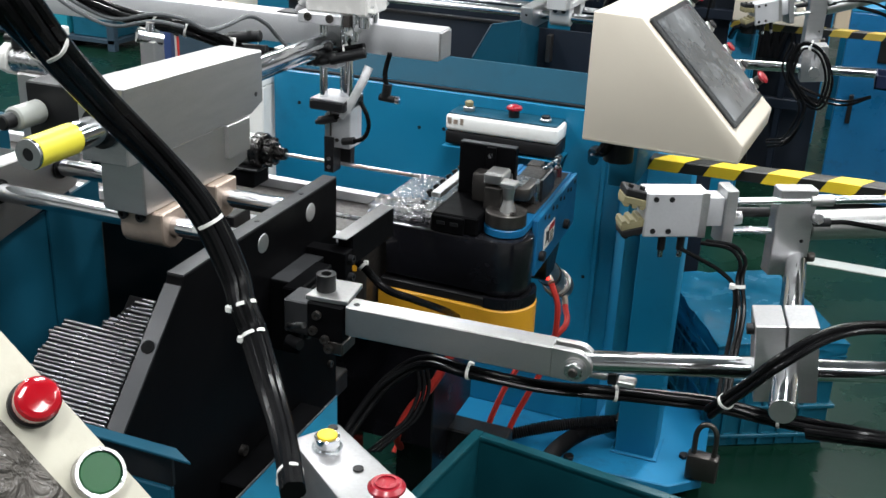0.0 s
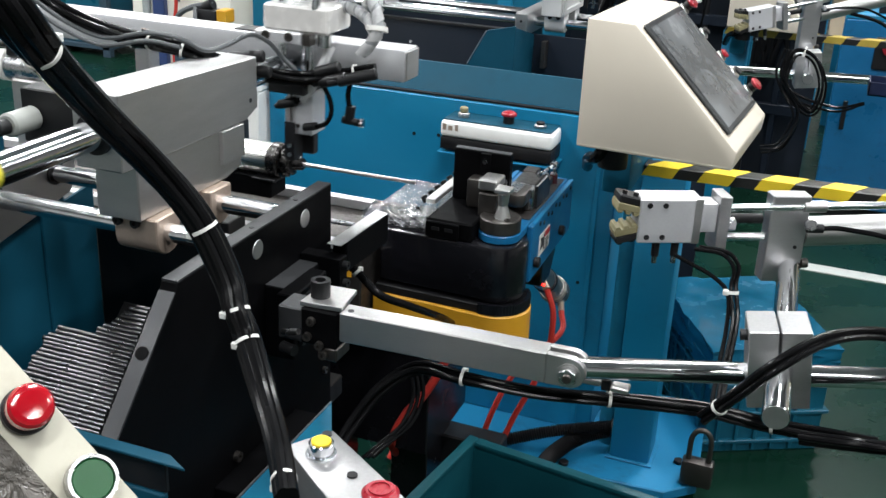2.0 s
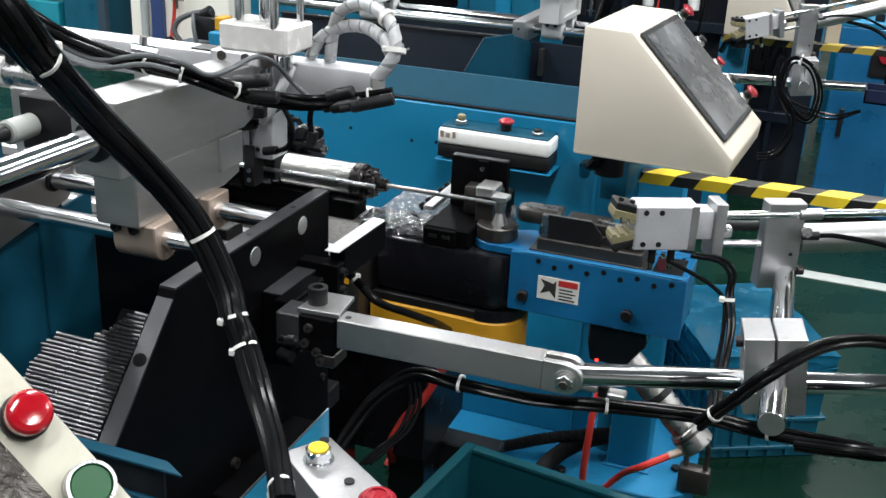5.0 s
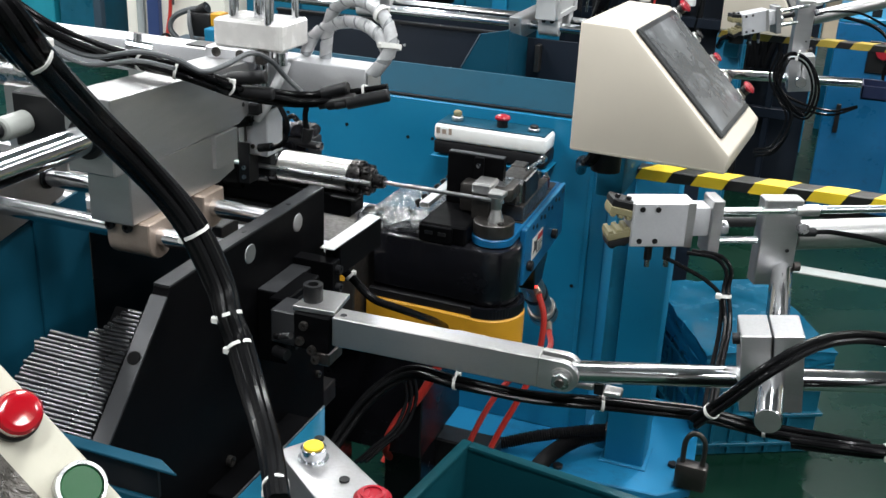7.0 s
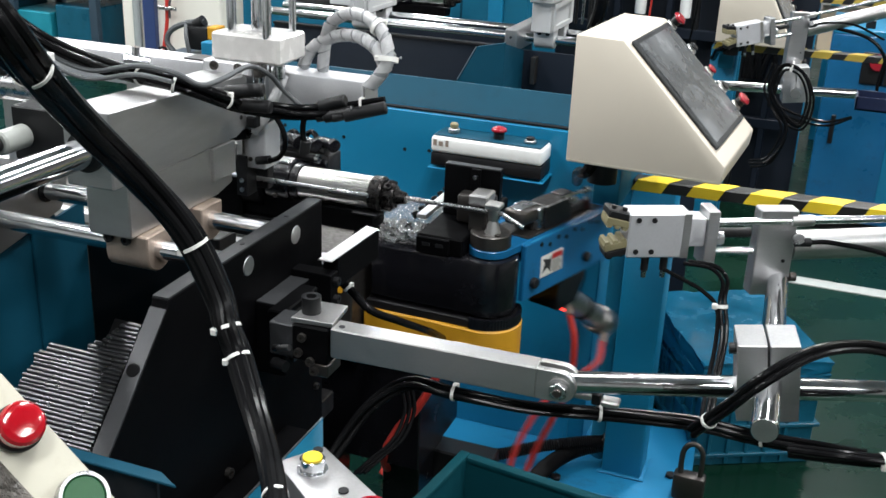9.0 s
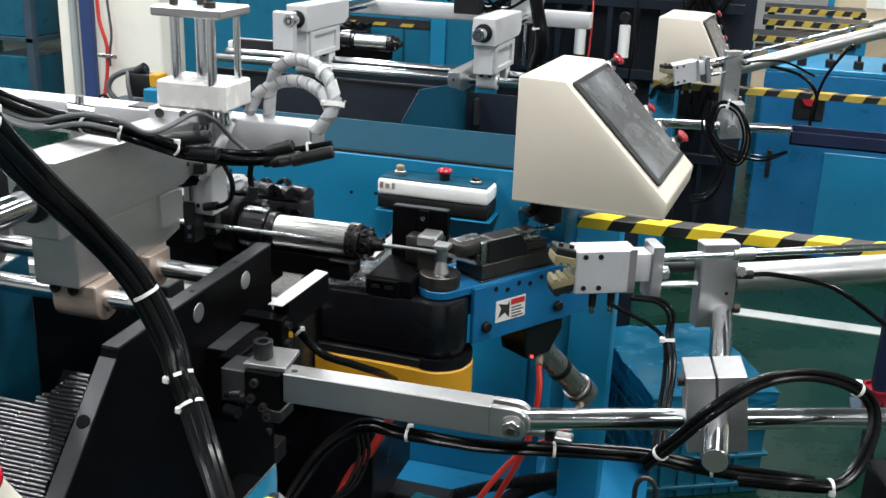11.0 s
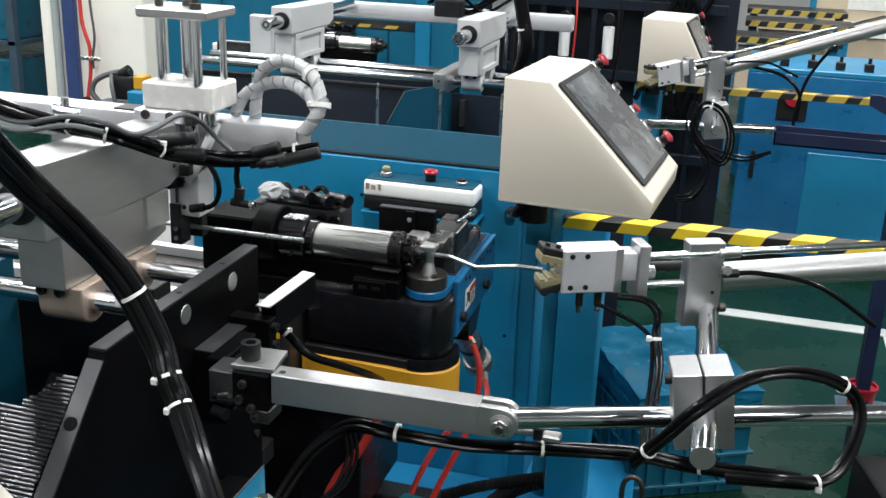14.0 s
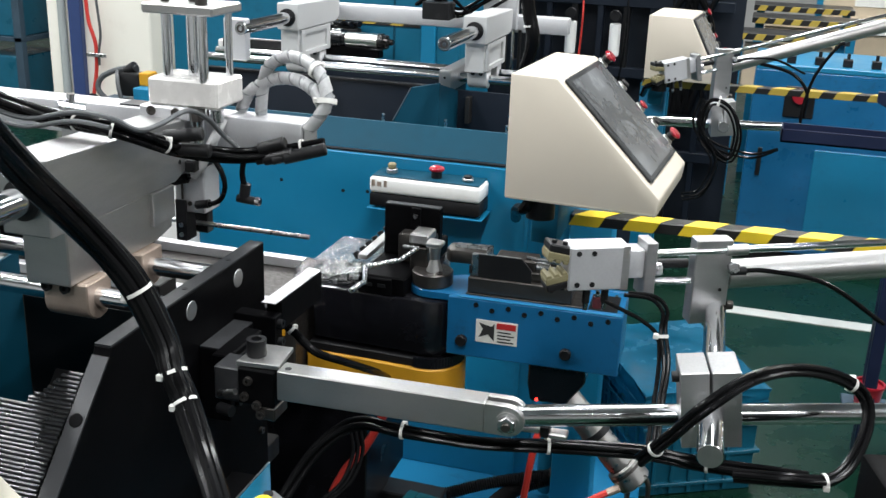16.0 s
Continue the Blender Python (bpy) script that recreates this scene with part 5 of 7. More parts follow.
def bin_box():
    t = thing("storage_bin", (-0.40, 1.40, 0.3), "teal plastic storage bin with a thick rim", "plastic bin")
    c = (-0.33, 1.30, 0)
    h0, h1, th = 0.30, 0.545, 0.008
    x0, x1, y0, y1 = -0.535, -0.06, 1.10, 1.565
    part("floor_panel", turned(box((x0, y0, h0), (x1, y1, h0 + 0.01), 0.002), -8, c), BIN, t)
    for lo, hi in (((x0, y0, h0), (x0 + th, y1, h1)), ((x1 - th, y0, h0), (x1, y1, h1)), ((x0, y0, h0), (x1, y0 + th, h1)), ((x0, y1 - th, h0), (x1, y1, h1))):
        part("wall", turned(box(lo, hi, 0.002), -8, c), BIN, t)
    for lo, hi in (((x0 - 0.012, y0 - 0.012, h1 - 0.012), (x0 + th, y1 + 0.012, h1 + 0.004)), ((x1 - th, y0 - 0.012, h1 - 0.012), (x1 + 0.012, y1 + 0.012, h1 + 0.004)), ((x0 + th, y0 - 0.012, h1 - 0.012), (x1 - th, y0 + th, h1 + 0.004)), ((x0 + th, y1 - th, h1 - 0.012), (x1 - th, y1 + 0.012, h1 + 0.004))):
        part("rim", turned(box(lo, hi, 0.003, 2), -8, c), BIN, t)
    s = thing("bin_stand", (-0.33, 1.30, 0), "dark steel stand under the plastic bin", "stand")
    part("frame", turned(box((x0 + 0.03, y0 + 0.03, 0.27), (x1 - 0.03, y1 - 0.03, 0.2995), 0.002), -8, c), BLACK_PAINT, s)
    for x in (x0 + 0.05, x1 - 0.05):
        for y in (y0 + 0.05, y1 - 0.05):
            part("leg", turned(box((x - 0.015, y - 0.015, 0), (x + 0.015, y + 0.015, 0.27), 0.002), -8, c), BLACK_PAINT, s)
    return t


def crate():
    t = thing("plastic_crate", (-0.05, 2.85, 0), "blue ribbed plastic crate draped with clear film", "plastic crate")
    c = (-0.05, 2.85, 0)
    x0, x1, y0, y1, h = -0.24, 0.10, 2.70, 3.16, 0.31
    A = 28
    for lo, hi in (((x0, y0, 0.0), (x0 + 0.01, y1, h)), ((x1 - 0.01, y0, 0), (x1, y1, h)), ((x0, y0, 0), (x1, y0 + 0.01, h)), ((x0, y1 - 0.01, 0), (x1, y1, h))):
        part("wall", turned(box(lo, hi, 0.002), A, c), CRATE, t)
    for z in (0.03, 0.12, 0.21, 0.285):
        part("rib", turned(box((x0 - 0.012, y0 - 0.012, z), (x1 + 0.012, y1 + 0.012, z + 0.012), 0.002), A, c), CRATE, t)
    for k in range(5):
        part("rib", turned(box((x0 + 0.03 + k * 0.055, y0 - 0.010, 0.01), (x0 + 0.04 + k * 0.055, y0 - 0.0005, h - 0.01), 0.001), A, c), CRATE, t)
        part("rib", turned(box((x0 - 0.010, y0 + 0.04 + k * 0.075, 0.01), (x0 - 0.0005, y0 + 0.05 + k * 0.075, h - 0.01), 0.001), A, c), CRATE, t)
    part("film_cover", turned(crumple(box((x0 - 0.014, y0 - 0.014, h - 0.07), (x1 + 0.014, y1 + 0.014, h + 0.018), 0.0), 0.0035, 31, 9), A, c), BLUE_FILM, t, "glossy blue plastic film draped over the crate")
    return t


def padlock():
    t = thing("padlock", (-0.13, 2.36, 0.06), "old dark padlock hanging at the base corner", "padlock")
    part("body", box((-0.175, 2.345, 0.065), (-0.095, 2.385, 0.135), 0.006, 2), STEEL_DARK, t)
    part("shackle", sweep([(-0.160, 2.365, 0.13), (-0.160, 2.365, 0.19), (-0.150, 2.365, 0.215), (-0.135, 2.365, 0.222), (-0.120, 2.365, 0.215), (-0.110, 2.365, 0.19), (-0.110, 2.365, 0.13)], 0.007, 10), STEEL_DARK, t)
    return t


lamp_console()
yellow_box()
bin_box()
crate()
padlock()


# ---- magazine of blanks ----
def magazine():
    rnd = random.Random(7)
    x1 = XP - 0.026
    for row in range(31):
        y = 0.866 + row * 0.0038
        z = 0.9105 + (y - 0.866) * 1.02
        xl = x1 - rnd.uniform(0, 0.003)
        if row < 22:
            ln = 0.150 - 0.0014 * row + rnd.uniform(-0.005, 0.006)
        else:
            ln = 0.062 - 0.0052 * (row - 22) + rnd.uniform(-0.003, 0.004)
        y += rnd.uniform(-0.0005, 0.0005)
        t = thing("tube_blank", (xl - ln / 2, y, z), "bright steel tube blank lying in the magazine", "steel tube", "tube blanks in the magazine")
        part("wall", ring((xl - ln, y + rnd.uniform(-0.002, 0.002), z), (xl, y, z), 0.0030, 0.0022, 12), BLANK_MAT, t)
    t = thing("magazine_chute", (x1 - 0.1, 0.95, 0.85), "sloping dark sheet chute under the tube blanks", "chute")
    part("slope", prism([(0.8655, 0.9055), (0.985, 1.0275), (0.990, 1.021), (0.8705, 0.899)], "yz", x1 - 0.045, x1 - 0.001, 0), BLACK_OXIDE, t)
    part("stop_lip", box((x1 - 0.21, 0.842, 0.78), (x1 - 0.001, 0.8495, 0.895), 0.001), TEAL, t)


magazine()

# ---- hoses and cables ----
MAIN_LINE = [(-0.643, 0.673, 1.474), (-0.628, 0.681, 1.448), (-0.632, 0.717, 1.410), (-0.655, 0.811, 1.334), (-0.645, 0.878, 1.261), (-0.610, 0.906, 1.196), (-0.574, 0.907, 1.130), (-0.556, 0.893, 1.100), (-0.536, 0.882, 1.072), (-0.492, 0.840, 1.037), (-0.443, 0.783, 1.021), (-0.399, 0.719, 1.014)]
LOADER_LINE = [(-1.165, 1.542, 1.336), (-1.107, 1.562, 1.296), (-1.02, 1.562, 1.276), (-0.921, 1.537, 1.272), (-0.86, 1.532, 1.268), (-0.829, 1.572, 1.247), (-0.814, 1.642, 1.22), (-0.769, 1.722, 1.196), (-0.703, 1.752, 1.202), (-0.633, 1.772, 1.219)]
LOADER_GREY = [(-1.148, 1.522, 1.327), (-1.1, 1.552, 1.284), (-1.024, 1.552, 1.266), (-0.915, 1.522, 1.290), (-0.846, 1.512, 1.289), (-0.811, 1.522, 1.274), (-0.805, 1.572, 1.274), (-0.809, 1.652, 1.278), (-0.803, 1.702, 1.258), (-0.794, 1.732, 1.228), (-0.769, 1.742, 1.203)]
SPIRAL_A = [(-0.778, 1.842, 1.240), (-0.774, 1.842, 1.283), (-0.756, 1.832, 1.325), (-0.706, 1.812, 1.3465), (-0.649, 1.782, 1.333), (-0.6245, 1.762, 1.297), (-0.632, 1.754, 1.270), (-0.650, 1.752, 1.246)]
SPIRAL_B = [(-0.816, 1.842, 1.243), (-0.795, 1.842, 1.279), (-0.748, 1.832, 1.3036), (-0.693, 1.802, 1.3116), (-0.650, 1.772, 1.302), (-0.634, 1.764, 1.285)]
UNDER_ARM = [(-0.530, 1.091, 0.807), (-0.524, 1.112, 0.832), (-0.497, 1.155, 0.879), (-0.445, 1.166, 0.920), (-0.375, 1.151, 0.930), (-0.286, 1.167, 0.923), (-0.200, 1.186, 0.924), (-0.124, 1.216, 0.918), (-0.061, 1.240, 0.912), (0.017, 1.242, 0.908), (0.141, 1.220, 0.925)]
LOOP = [(-0.064, 1.163, 0.942), (-0.030, 1.130, 1.000), (0.005, 1.110, 1.055), (0.053, 1.163, 1.075), (0.106, 1.223, 1.069), (0.159, 1.274, 1.046), (0.196, 1.299, 1.015), (0.206, 1.283, 0.984), (0.192, 1.245, 0.948), (0.166, 1.216, 0.931), (0.112, 1.199, 0.931), (0.050, 1.205, 0.920)]


def line_frame(pts, k=6):
    """Points of a smooth line with two normals at each."""
    line = spline(pts, k)
    out, nrm = [], None
    for i, p in enumerate(line):
        t = (line[min(i + 1, len(line) - 1)] - line[max(i - 1, 0)]).normalized()
        nrm = t.orthogonal().normalized() if nrm is None else nrm
        nrm = (nrm - t * nrm.dot(t)).normalized()
        out.append((p, t, nrm, t.cross(nrm)))
    return out


def bundle(name, pts, count, spread, r, mat, parent, ties=(), twist=2.2, seed=1, label="", taper=1.0):
    """Several hoses side by side along one line, each a mesh, with nylon ties at shares of the length."""
    rnd = random.Random(seed)
    fr = line_frame(pts)
    n = len(fr)
    for c in range(count):
        a0 = 2 * math.pi * c / max(count - 1, 1) + rnd.uniform(-0.2, 0.2)
        rad = 0 if c == count - 1 and count > 3 else spread
        path = []
        for i, (p, t, u, v) in enumerate(fr):
            a = a0 + twist * i / n
            w = rad * (1 + (taper - 1) * i / n) * (1 + 0.10 * math.sin(i * 0.35 + c * 1.7))
            path.append(p + u * (w * math.cos(a)) + v * (w * math.sin(a)))
        part(name, sweep(path, r, 10, 1), mat, parent, label)
    for s in ties:
        p, t, u, v = fr[int(s * (n - 1))]
        part("cable_tie", zip_tie(p, t, spread * (1 + (taper - 1) * s) * 0.96 + r * 0.80, 0.004), NYLON, parent, "white nylon cable tie")


def cables():
    t = thing("hose_bundle", MAIN_LINE[6], "thick bundle of glossy black air hoses with white ties", "hose bundle")
    bundle("air_hose", MAIN_LINE, 7, 0.0140, 0.0068, BLACK_RUBBER, t, (0.19, 0.47, 0.645, 0.73, 0.975), 1.6, 3, "", 0.45)
    t = thing("hose_bundle", UNDER_ARM[5], "black air hoses tied along the stop arm", "hose bundle")
    bundle("air_hose", UNDER_ARM, 5, 0.0062, 0.0042, BLACK_RUBBER, t, (0.03, 0.40, 0.62, 0.90), 2.5, 5)
    t = thing("hose_bundle", LOOP[4], "looped black air hoses tied at the clamp", "hose bundle")
    bundle("air_hose", LOOP, 4, 0.0052, 0.0044, BLACK_RUBBER, t, (0.06, 0.50, 0.84), 2.0, 6)
    t = thing("air_hose", (-0.1, 1.48, 1.0), "thin black air hoses hanging from the stop gripper", "air hose")
    a = [(-0.163, 1.483, 1.023), (-0.132, 1.482, 1.012), (-0.101, 1.479, 1.000), (-0.077, 1.473, 0.980), (-0.069, 1.435, 0.943), (-0.067, 1.356, 0.917), (-0.063, 1.260, 0.906)]
    b = [(-0.136, 1.490, 1.035), (-0.095, 1.493, 1.033), (-0.075, 1.487, 1.016), (-0.074, 1.476, 0.989), (-0.062, 1.438, 0.951), (-0.060, 1.356, 0.918), (-0.056, 1.260, 0.907)]
    part("hose", sweep(a, 0.0034, 8), BLACK_RUBBER, t)
    part("hose", sweep(b, 0.0034, 8), BLACK_RUBBER, t)
    part("hose", sweep([Vector(p) + Vector((0.006, 0.004, 0.003)) for p in b], 0.0034, 8), BLACK_RUBBER, t)
    part("cable_tie", zip_tie((-0.073, 1.474, 0.983), (0.1, -0.3, -0.9), 0.010), NYLON, t)
    t = thing("conduit", (-0.55, 2.3, 0.06), "black corrugated conduit lying on the blue base", "conduit")

    def corr(pts, r):
        return sweep(spline(pts, 34), r, 12, 1, wave=(0.01, 0.004))
    part("conduit_tube", corr([(-0.741, 2.263, 0.080), (-0.636, 2.325, 0.085), (-0.539, 2.367, 0.11), (-0.441, 2.400, 0.130), (-0.364, 2.428, 0.140)], 0.018), BLACK_MATT, t)
    part("conduit_tube", corr([(-0.56, 2.12, 0.082), (-0.521, 2.207, 0.082), (-0.499, 2.316, 0.086), (-0.452, 2.395, 0.100), (-0.364, 2.436, 0.130)], 0.022), BLACK_MATT, t)
    part("end_nut", hexnut((-0.375, 2.43, 0.135), (1, 0.1, 0.05), 0.026, 0.030), STEEL_DARK, t)
    t = thing("air_hose", (-0.75, 2.05, 0.06), "red air hose running under the stop arm", "air hose")
    part("hose", sweep([(-0.618, 1.775, 0.603), (-0.643, 1.775, 0.547), (-0.672, 1.775, 0.494), (-0.706, 1.775, 0.448), (-0.746, 1.800, 0.348), (-0.826, 2.10, 0.10), (-0.806, 2.25, 0.012)], 0.009, 10), RED_HOSE, t)
    part("hose", sweep([(-0.926, 2.216, 0.010), (-0.906, 2.266, 0.070), (-0.864, 2.301, 0.070), (-0.798, 2.325, 0.070), (-0.726, 2.330, 0.070)], 0.009, 10), RED_HOSE, t)
    t = thing("air_hose", (-0.65, 1.46, 0.87), "black hose between the feeder and the bender", "air hose")
    part("hose", sweep([(-0.725, 1.44, 0.945), (-0.713, 1.450, 0.930), (-0.674, 1.457, 0.905), (-0.633, 1.459, 0.871), (-0.601, 1.52, 0.83), (-0.59, 1.64, 0.76), (-0.60, 1.74, 0.70)], 0.007, 10), BLACK_RUBBER, t)
    part("cable_tie", zip_tie((-0.674, 1.457, 0.905), (0.7, 0.0, -0.6), 0.0072), NYLON, t)
    t = thing("signal_cable", (-0.48, 1.2, 0.82), "thin black signal cables beside the button box", "cable")
    for k in range(3):
        o = Vector((0.006 * k, 0.004 * k, 0.0))
        part("wire", sweep([Vector(p) + o for p in ((-0.481, 1.226, 0.883), (-0.468, 1.210, 0.848), (-0.474, 1.185, 0.814), (-0.494, 1.163, 0.793), (-0.507, 1.125, 0.784))], 0.003, 8), BLACK_RUBBER, t)
    t = thing("air_hose", (-0.55, 0.72, 0.8), "black hose lying over the feeder's lower ledge", "air hose")
    part("hose", sweep([(-0.80, 0.80, 0.845), (-0.72, 0.79, 0.842), (-0.66, 0.76, 0.83), (-0.62, 0.70, 0.80)], 0.007, 10), BLACK_RUBBER, t)


def spiral_wrap(pts, r, pitch, share):
    """A flat band wound round a line."""
    line = spline(pts, 40)
    bm = bmesh.new()
    run, nrm, prev = 0.0, None, None
    for i in range(len(line)):
        tg = (line[min(i + 1, len(line) - 1)] - line[max(i - 1, 0)]).normalized()
        nrm = tg.orthogonal().normalized() if nrm is None else nrm
        nrm = (nrm - tg * nrm.dot(tg)).normalized()
        run += (line[i] - line[i - 1]).length if i else 0
        bn = tg.cross(nrm)
        cur = []
        for m in range(2):
            # several steps per turn, made by walking the angle along with the run
            a = 2 * math.pi * run / pitch
            c = line[i] + (nrm * math.cos(a) + bn * math.sin(a)) * r
            cur.append(bm.verts.new(c + tg * (share * pitch * (m - 0.5))))
        if prev:
            bm.faces.new((prev[0], prev[1], cur[1], cur[0]))
        prev = cur
    bmesh.ops.solidify(bm, geom=bm.faces[:], thickness=0.0008)
    return bm


def cable_harness():
    """Cables that ride with the loader beam and swing aside as it travels."""
    t = thing("cable_harness", (-0.8, 1.65, 1.25), "black cables with plugs, grey leads and white spiral hoses", "cable harness")
    bundle("cable", LOADER_LINE, 5, 0.0085, 0.0050, BLACK_RUBBER, t, (0.34, 0.46, 0.62, 0.95), 2.6, 9)
    part("grey_cable", sweep(LOADER_GREY, 0.0040, 8), GREY_CABLE, t, "grey signal cable")
    part("grey_cable", sweep([Vector(p) + Vector((0.004, -0.012, -0.010)) for p in LOADER_GREY[:5]], 0.0035, 8), GREY_CABLE, t, "grey signal cable")
    for p, q in (((-0.832, 1.622, 1.242), (-0.772, 1.632, 1.250)), ((-0.818, 1.632, 1.222), (-0.765, 1.642, 1.222)), ((-0.735, 1.745, 1.205), (-0.690, 1.748, 1.220)), ((-0.725, 1.742, 1.190), (-0.675, 1.745, 1.204)), ((-0.690, 1.74, 1.196), (-0.625, 1.76, 1.214))):
        part("plug", merged(cyl(p, q, 0.0105, 14, bev=0.002), cyl(Vector(p) * 1.25 - Vector(q) * 0.25, p, 0.007, 12)), BLACK_MATT, t, "black inline plug")
    for pts in (SPIRAL_A, SPIRAL_B):
        hose = part("spiral_hose", sweep(pts, 0.0092, 14, 10), SPIRAL_CORE, t, "hose in white spiral wrap")
        part("wrap", spiral_wrap(pts, 0.0104, 0.030, 0.86), SPIRAL, hose, "white spiral wrapping band")
    part("cable_tie", zip_tie((-0.626, 1.761, 1.290), (0.05, -0.3, -1), 0.0165, 0.008), NYLON, t)
    part("cable_tie", zip_tie((-0.652, 1.784, 1.334), (1, -0.4, -0.5), 0.0125, 0.008), NYLON, t)
    return t


def loader_sensor(t):
    part("sensor_lead", sweep([(-0.771, 1.772, 1.196), (-0.780, 1.772, 1.157), (-0.775, 1.772, 1.123)], 0.005, 8), BLACK_RUBBER, t)
    part("sensor", merged(cyl((-0.778, 1.772, 1.112), (-0.774, 1.772, 1.136), 0.009, 12), cyl((-0.79, 1.772, 1.110), (-0.755, 1.772, 1.108), 0.007, 12)), BLACK_MATT, t, "small black sensor")
    part("sensor_nut", hexnut((-0.757, 1.772, 1.108), (1, 0, 0), 0.008, 0.008), CHROME, t)
    part("cover_strip", box((-1.03, 1.808, 1.2402), (-0.985, 1.85, 1.2425), 0), BLACK_EDGE, t)


def gripper_cables(t):
    part("spiral_hose", sweep([(-0.815, 1.775, 1.150), (-0.822, 1.765, 1.125), (-0.837, 1.762, 1.095), (-0.850, 1.762, 1.070), (-0.868, 1.767, 1.050)], 0.0085, 12), SPIRAL, t, "hose in white spiral wrap")
    part("hose", sweep([(-0.827, 1.762, 1.085), (-0.812, 1.762, 1.060), (-0.808, 1.762, 1.035), (-0.820, 1.762, 1.012), (-0.853, 1.767, 0.998)], 0.0045, 8), BLACK_RUBBER, t)
    part("fitting", cyl((-0.865, 1.768, 0.998), (-0.840, 1.766, 1.004), 0.0075, 12), BLACK_MATT, t)
    part("fitting", merged(cyl((-0.915, 1.765, 1.034), (-0.880, 1.765, 1.044), 0.0085, 12), cyl((-0.922, 1.765, 1.030), (-0.912, 1.765, 1.034), 0.005, 10)), BLACK_MATT, t)
    part("hose", sweep([(-0.88, 1.765, 1.044), (-0.862, 1.762, 1.058), (-0.845, 1.762, 1.080)], 0.0045, 8), BLACK_RUBBER, t)
    part("rod", cyl((-0.892, 1.768, 1.006), (-0.892, 1.768, 1.060), 0.002, 8), STEEL_DARK, t)


def carriage_extras():
    t = thing("stop_damper", (-1.01, 1.15, 1.2), "pale stop damper in a black block beside the carriage", "damper")
    part("mount", box((-1.040, 1.125, 1.165), (-0.9465, 1.19, 1.243), 0.002), BLACK_MATT, t)
    part("damper_body", cyl((-1.018, 1.072, 1.203), (-1.018, 1.1245, 1.203), 0.017, 24, bev=0.003), GREY_PLASTIC, t, "grey damper sleeve")
    part("damper_tip", cyl((-1.018, 1.050, 1.203), (-1.018, 1.0718, 1.203), 0.011, 18, bev=0.002), BLACK_MATT, t)
    c = thing("air_cylinder", (-1.17, 1.3, 1.22), "short chromed air cylinder with pale cap beside the carriage", "air cylinder")
    part("barrel", cyl((-1.215, 1.30, 1.220), (-1.115, 1.30, 1.220), 0.020, 24, bev=0.002), STEEL, c)
    part("end_cap", hexnut((-1.235, 1.30, 1.220), (1, 0, 0), 0.026, 0.020), NYLON, c)
    part("bracket", box((-1.20, 1.28, 1.075), (-1.13, 1.32, 1.205), 0.003), ALU, c)
    part("fitting", merged(cyl((-1.205, 1.295, 1.24), (-1.205, 1.295, 1.272), 0.008, 12), cyl((-1.225, 1.295, 1.255), (-1.19, 1.295, 1.255), 0.006, 12)), BLACK_MATT, c)
    k = thing("sensor_connector", (-1.08, 1.47, 1.2), "small chromed sensor connector on the loader", "sensor")
    part("connector", merged(cyl((-1.10, 1.46, 1.245), (-1.07, 1.49, 1.235), 0.012, 14), cyl((-1.085, 1.475, 1.24), (-1.083, 1.477, 1.265), 0.008, 12)), CHROME, k)
    part("bracket", box((-1.10, 1.465, 1.05), (-1.07, 1.495, 1.235), 0.002), ALU, k)


cables()
harness_ob = cable_harness()
loader_sensor(loader_ob)
gripper_cables(gripper_ob)
carriage_extras()


# ---- the second machine, behind ----
SX, SY = 0.07, 2.08


def rear_carriage(x0, label):
    """A pale carriage of the rear feeder: bridge, framed leg and bearings."""
    y, x1 = SY, x0 + 0.077
    t = thing("feeder_carriage", (x1, 1.25 + y, ROD_Z), label, "machine carriage", "feeder carriages")
    part("bridge", prism([(1.115 + y, 1.156), (1.115 + y, 1.243), (1.475 + y, 1.236), (1.475 + y, 1.172), (1.44 + y, 1.156)], "yz", x0, x1, 0.003), ALU_PALE, t)
    part("leg", box((x0 + 0.004, 1.135 + y, 1.063), (x1 - 0.010, 1.400 + y, 1.1558), 0.002), ALU_PALE, t)
    for lo, hi in (((1.150, 1.066), (1.180, 1.153)), ((1.365, 1.066), (1.395, 1.153)), ((1.1802, 1.066), (1.3648, 1.082)), ((1.1802, 1.138), (1.3648, 1.153))):
        part("rib", box((x1 - 0.0098, lo[0] + y, lo[1]), (x1 - 0.002, hi[0] + y, hi[1]), 0.001), ALU_PALE, t)
    for ry in (ROD_A, ROD_B):
        prof = [(ry + y - 0.028, 1.0628), (ry + y - 0.028, 1.028)]
        prof += [(ry + y - 0.028 * math.cos(a), 1.028 - 0.022 * math.sin(a)) for a in [math.pi * k / 8 for k in range(1, 8)]]
        prof += [(ry + y + 0.028, 1.028), (ry + y + 0.028, 1.0628)]
        part("bearing", prism(prof, "yz", x0 + 0.006, x1 - 0.006, 0.002), ALU_PALE, t)
        for k in (0.025, 0.052):
            part("bolt", socket_screw((x0 + k, ry + y - 0.028, 1.057), (0, -1, 0), 0.007, 0.005), BLACK_MATT, t)
    part("seal", ring((x0 + 0.038, 1.109 + y, 1.197), (x0 + 0.038, 1.116 + y, 1.197), 0.029, 0.0205), BLACK_MATT, t)
    return t


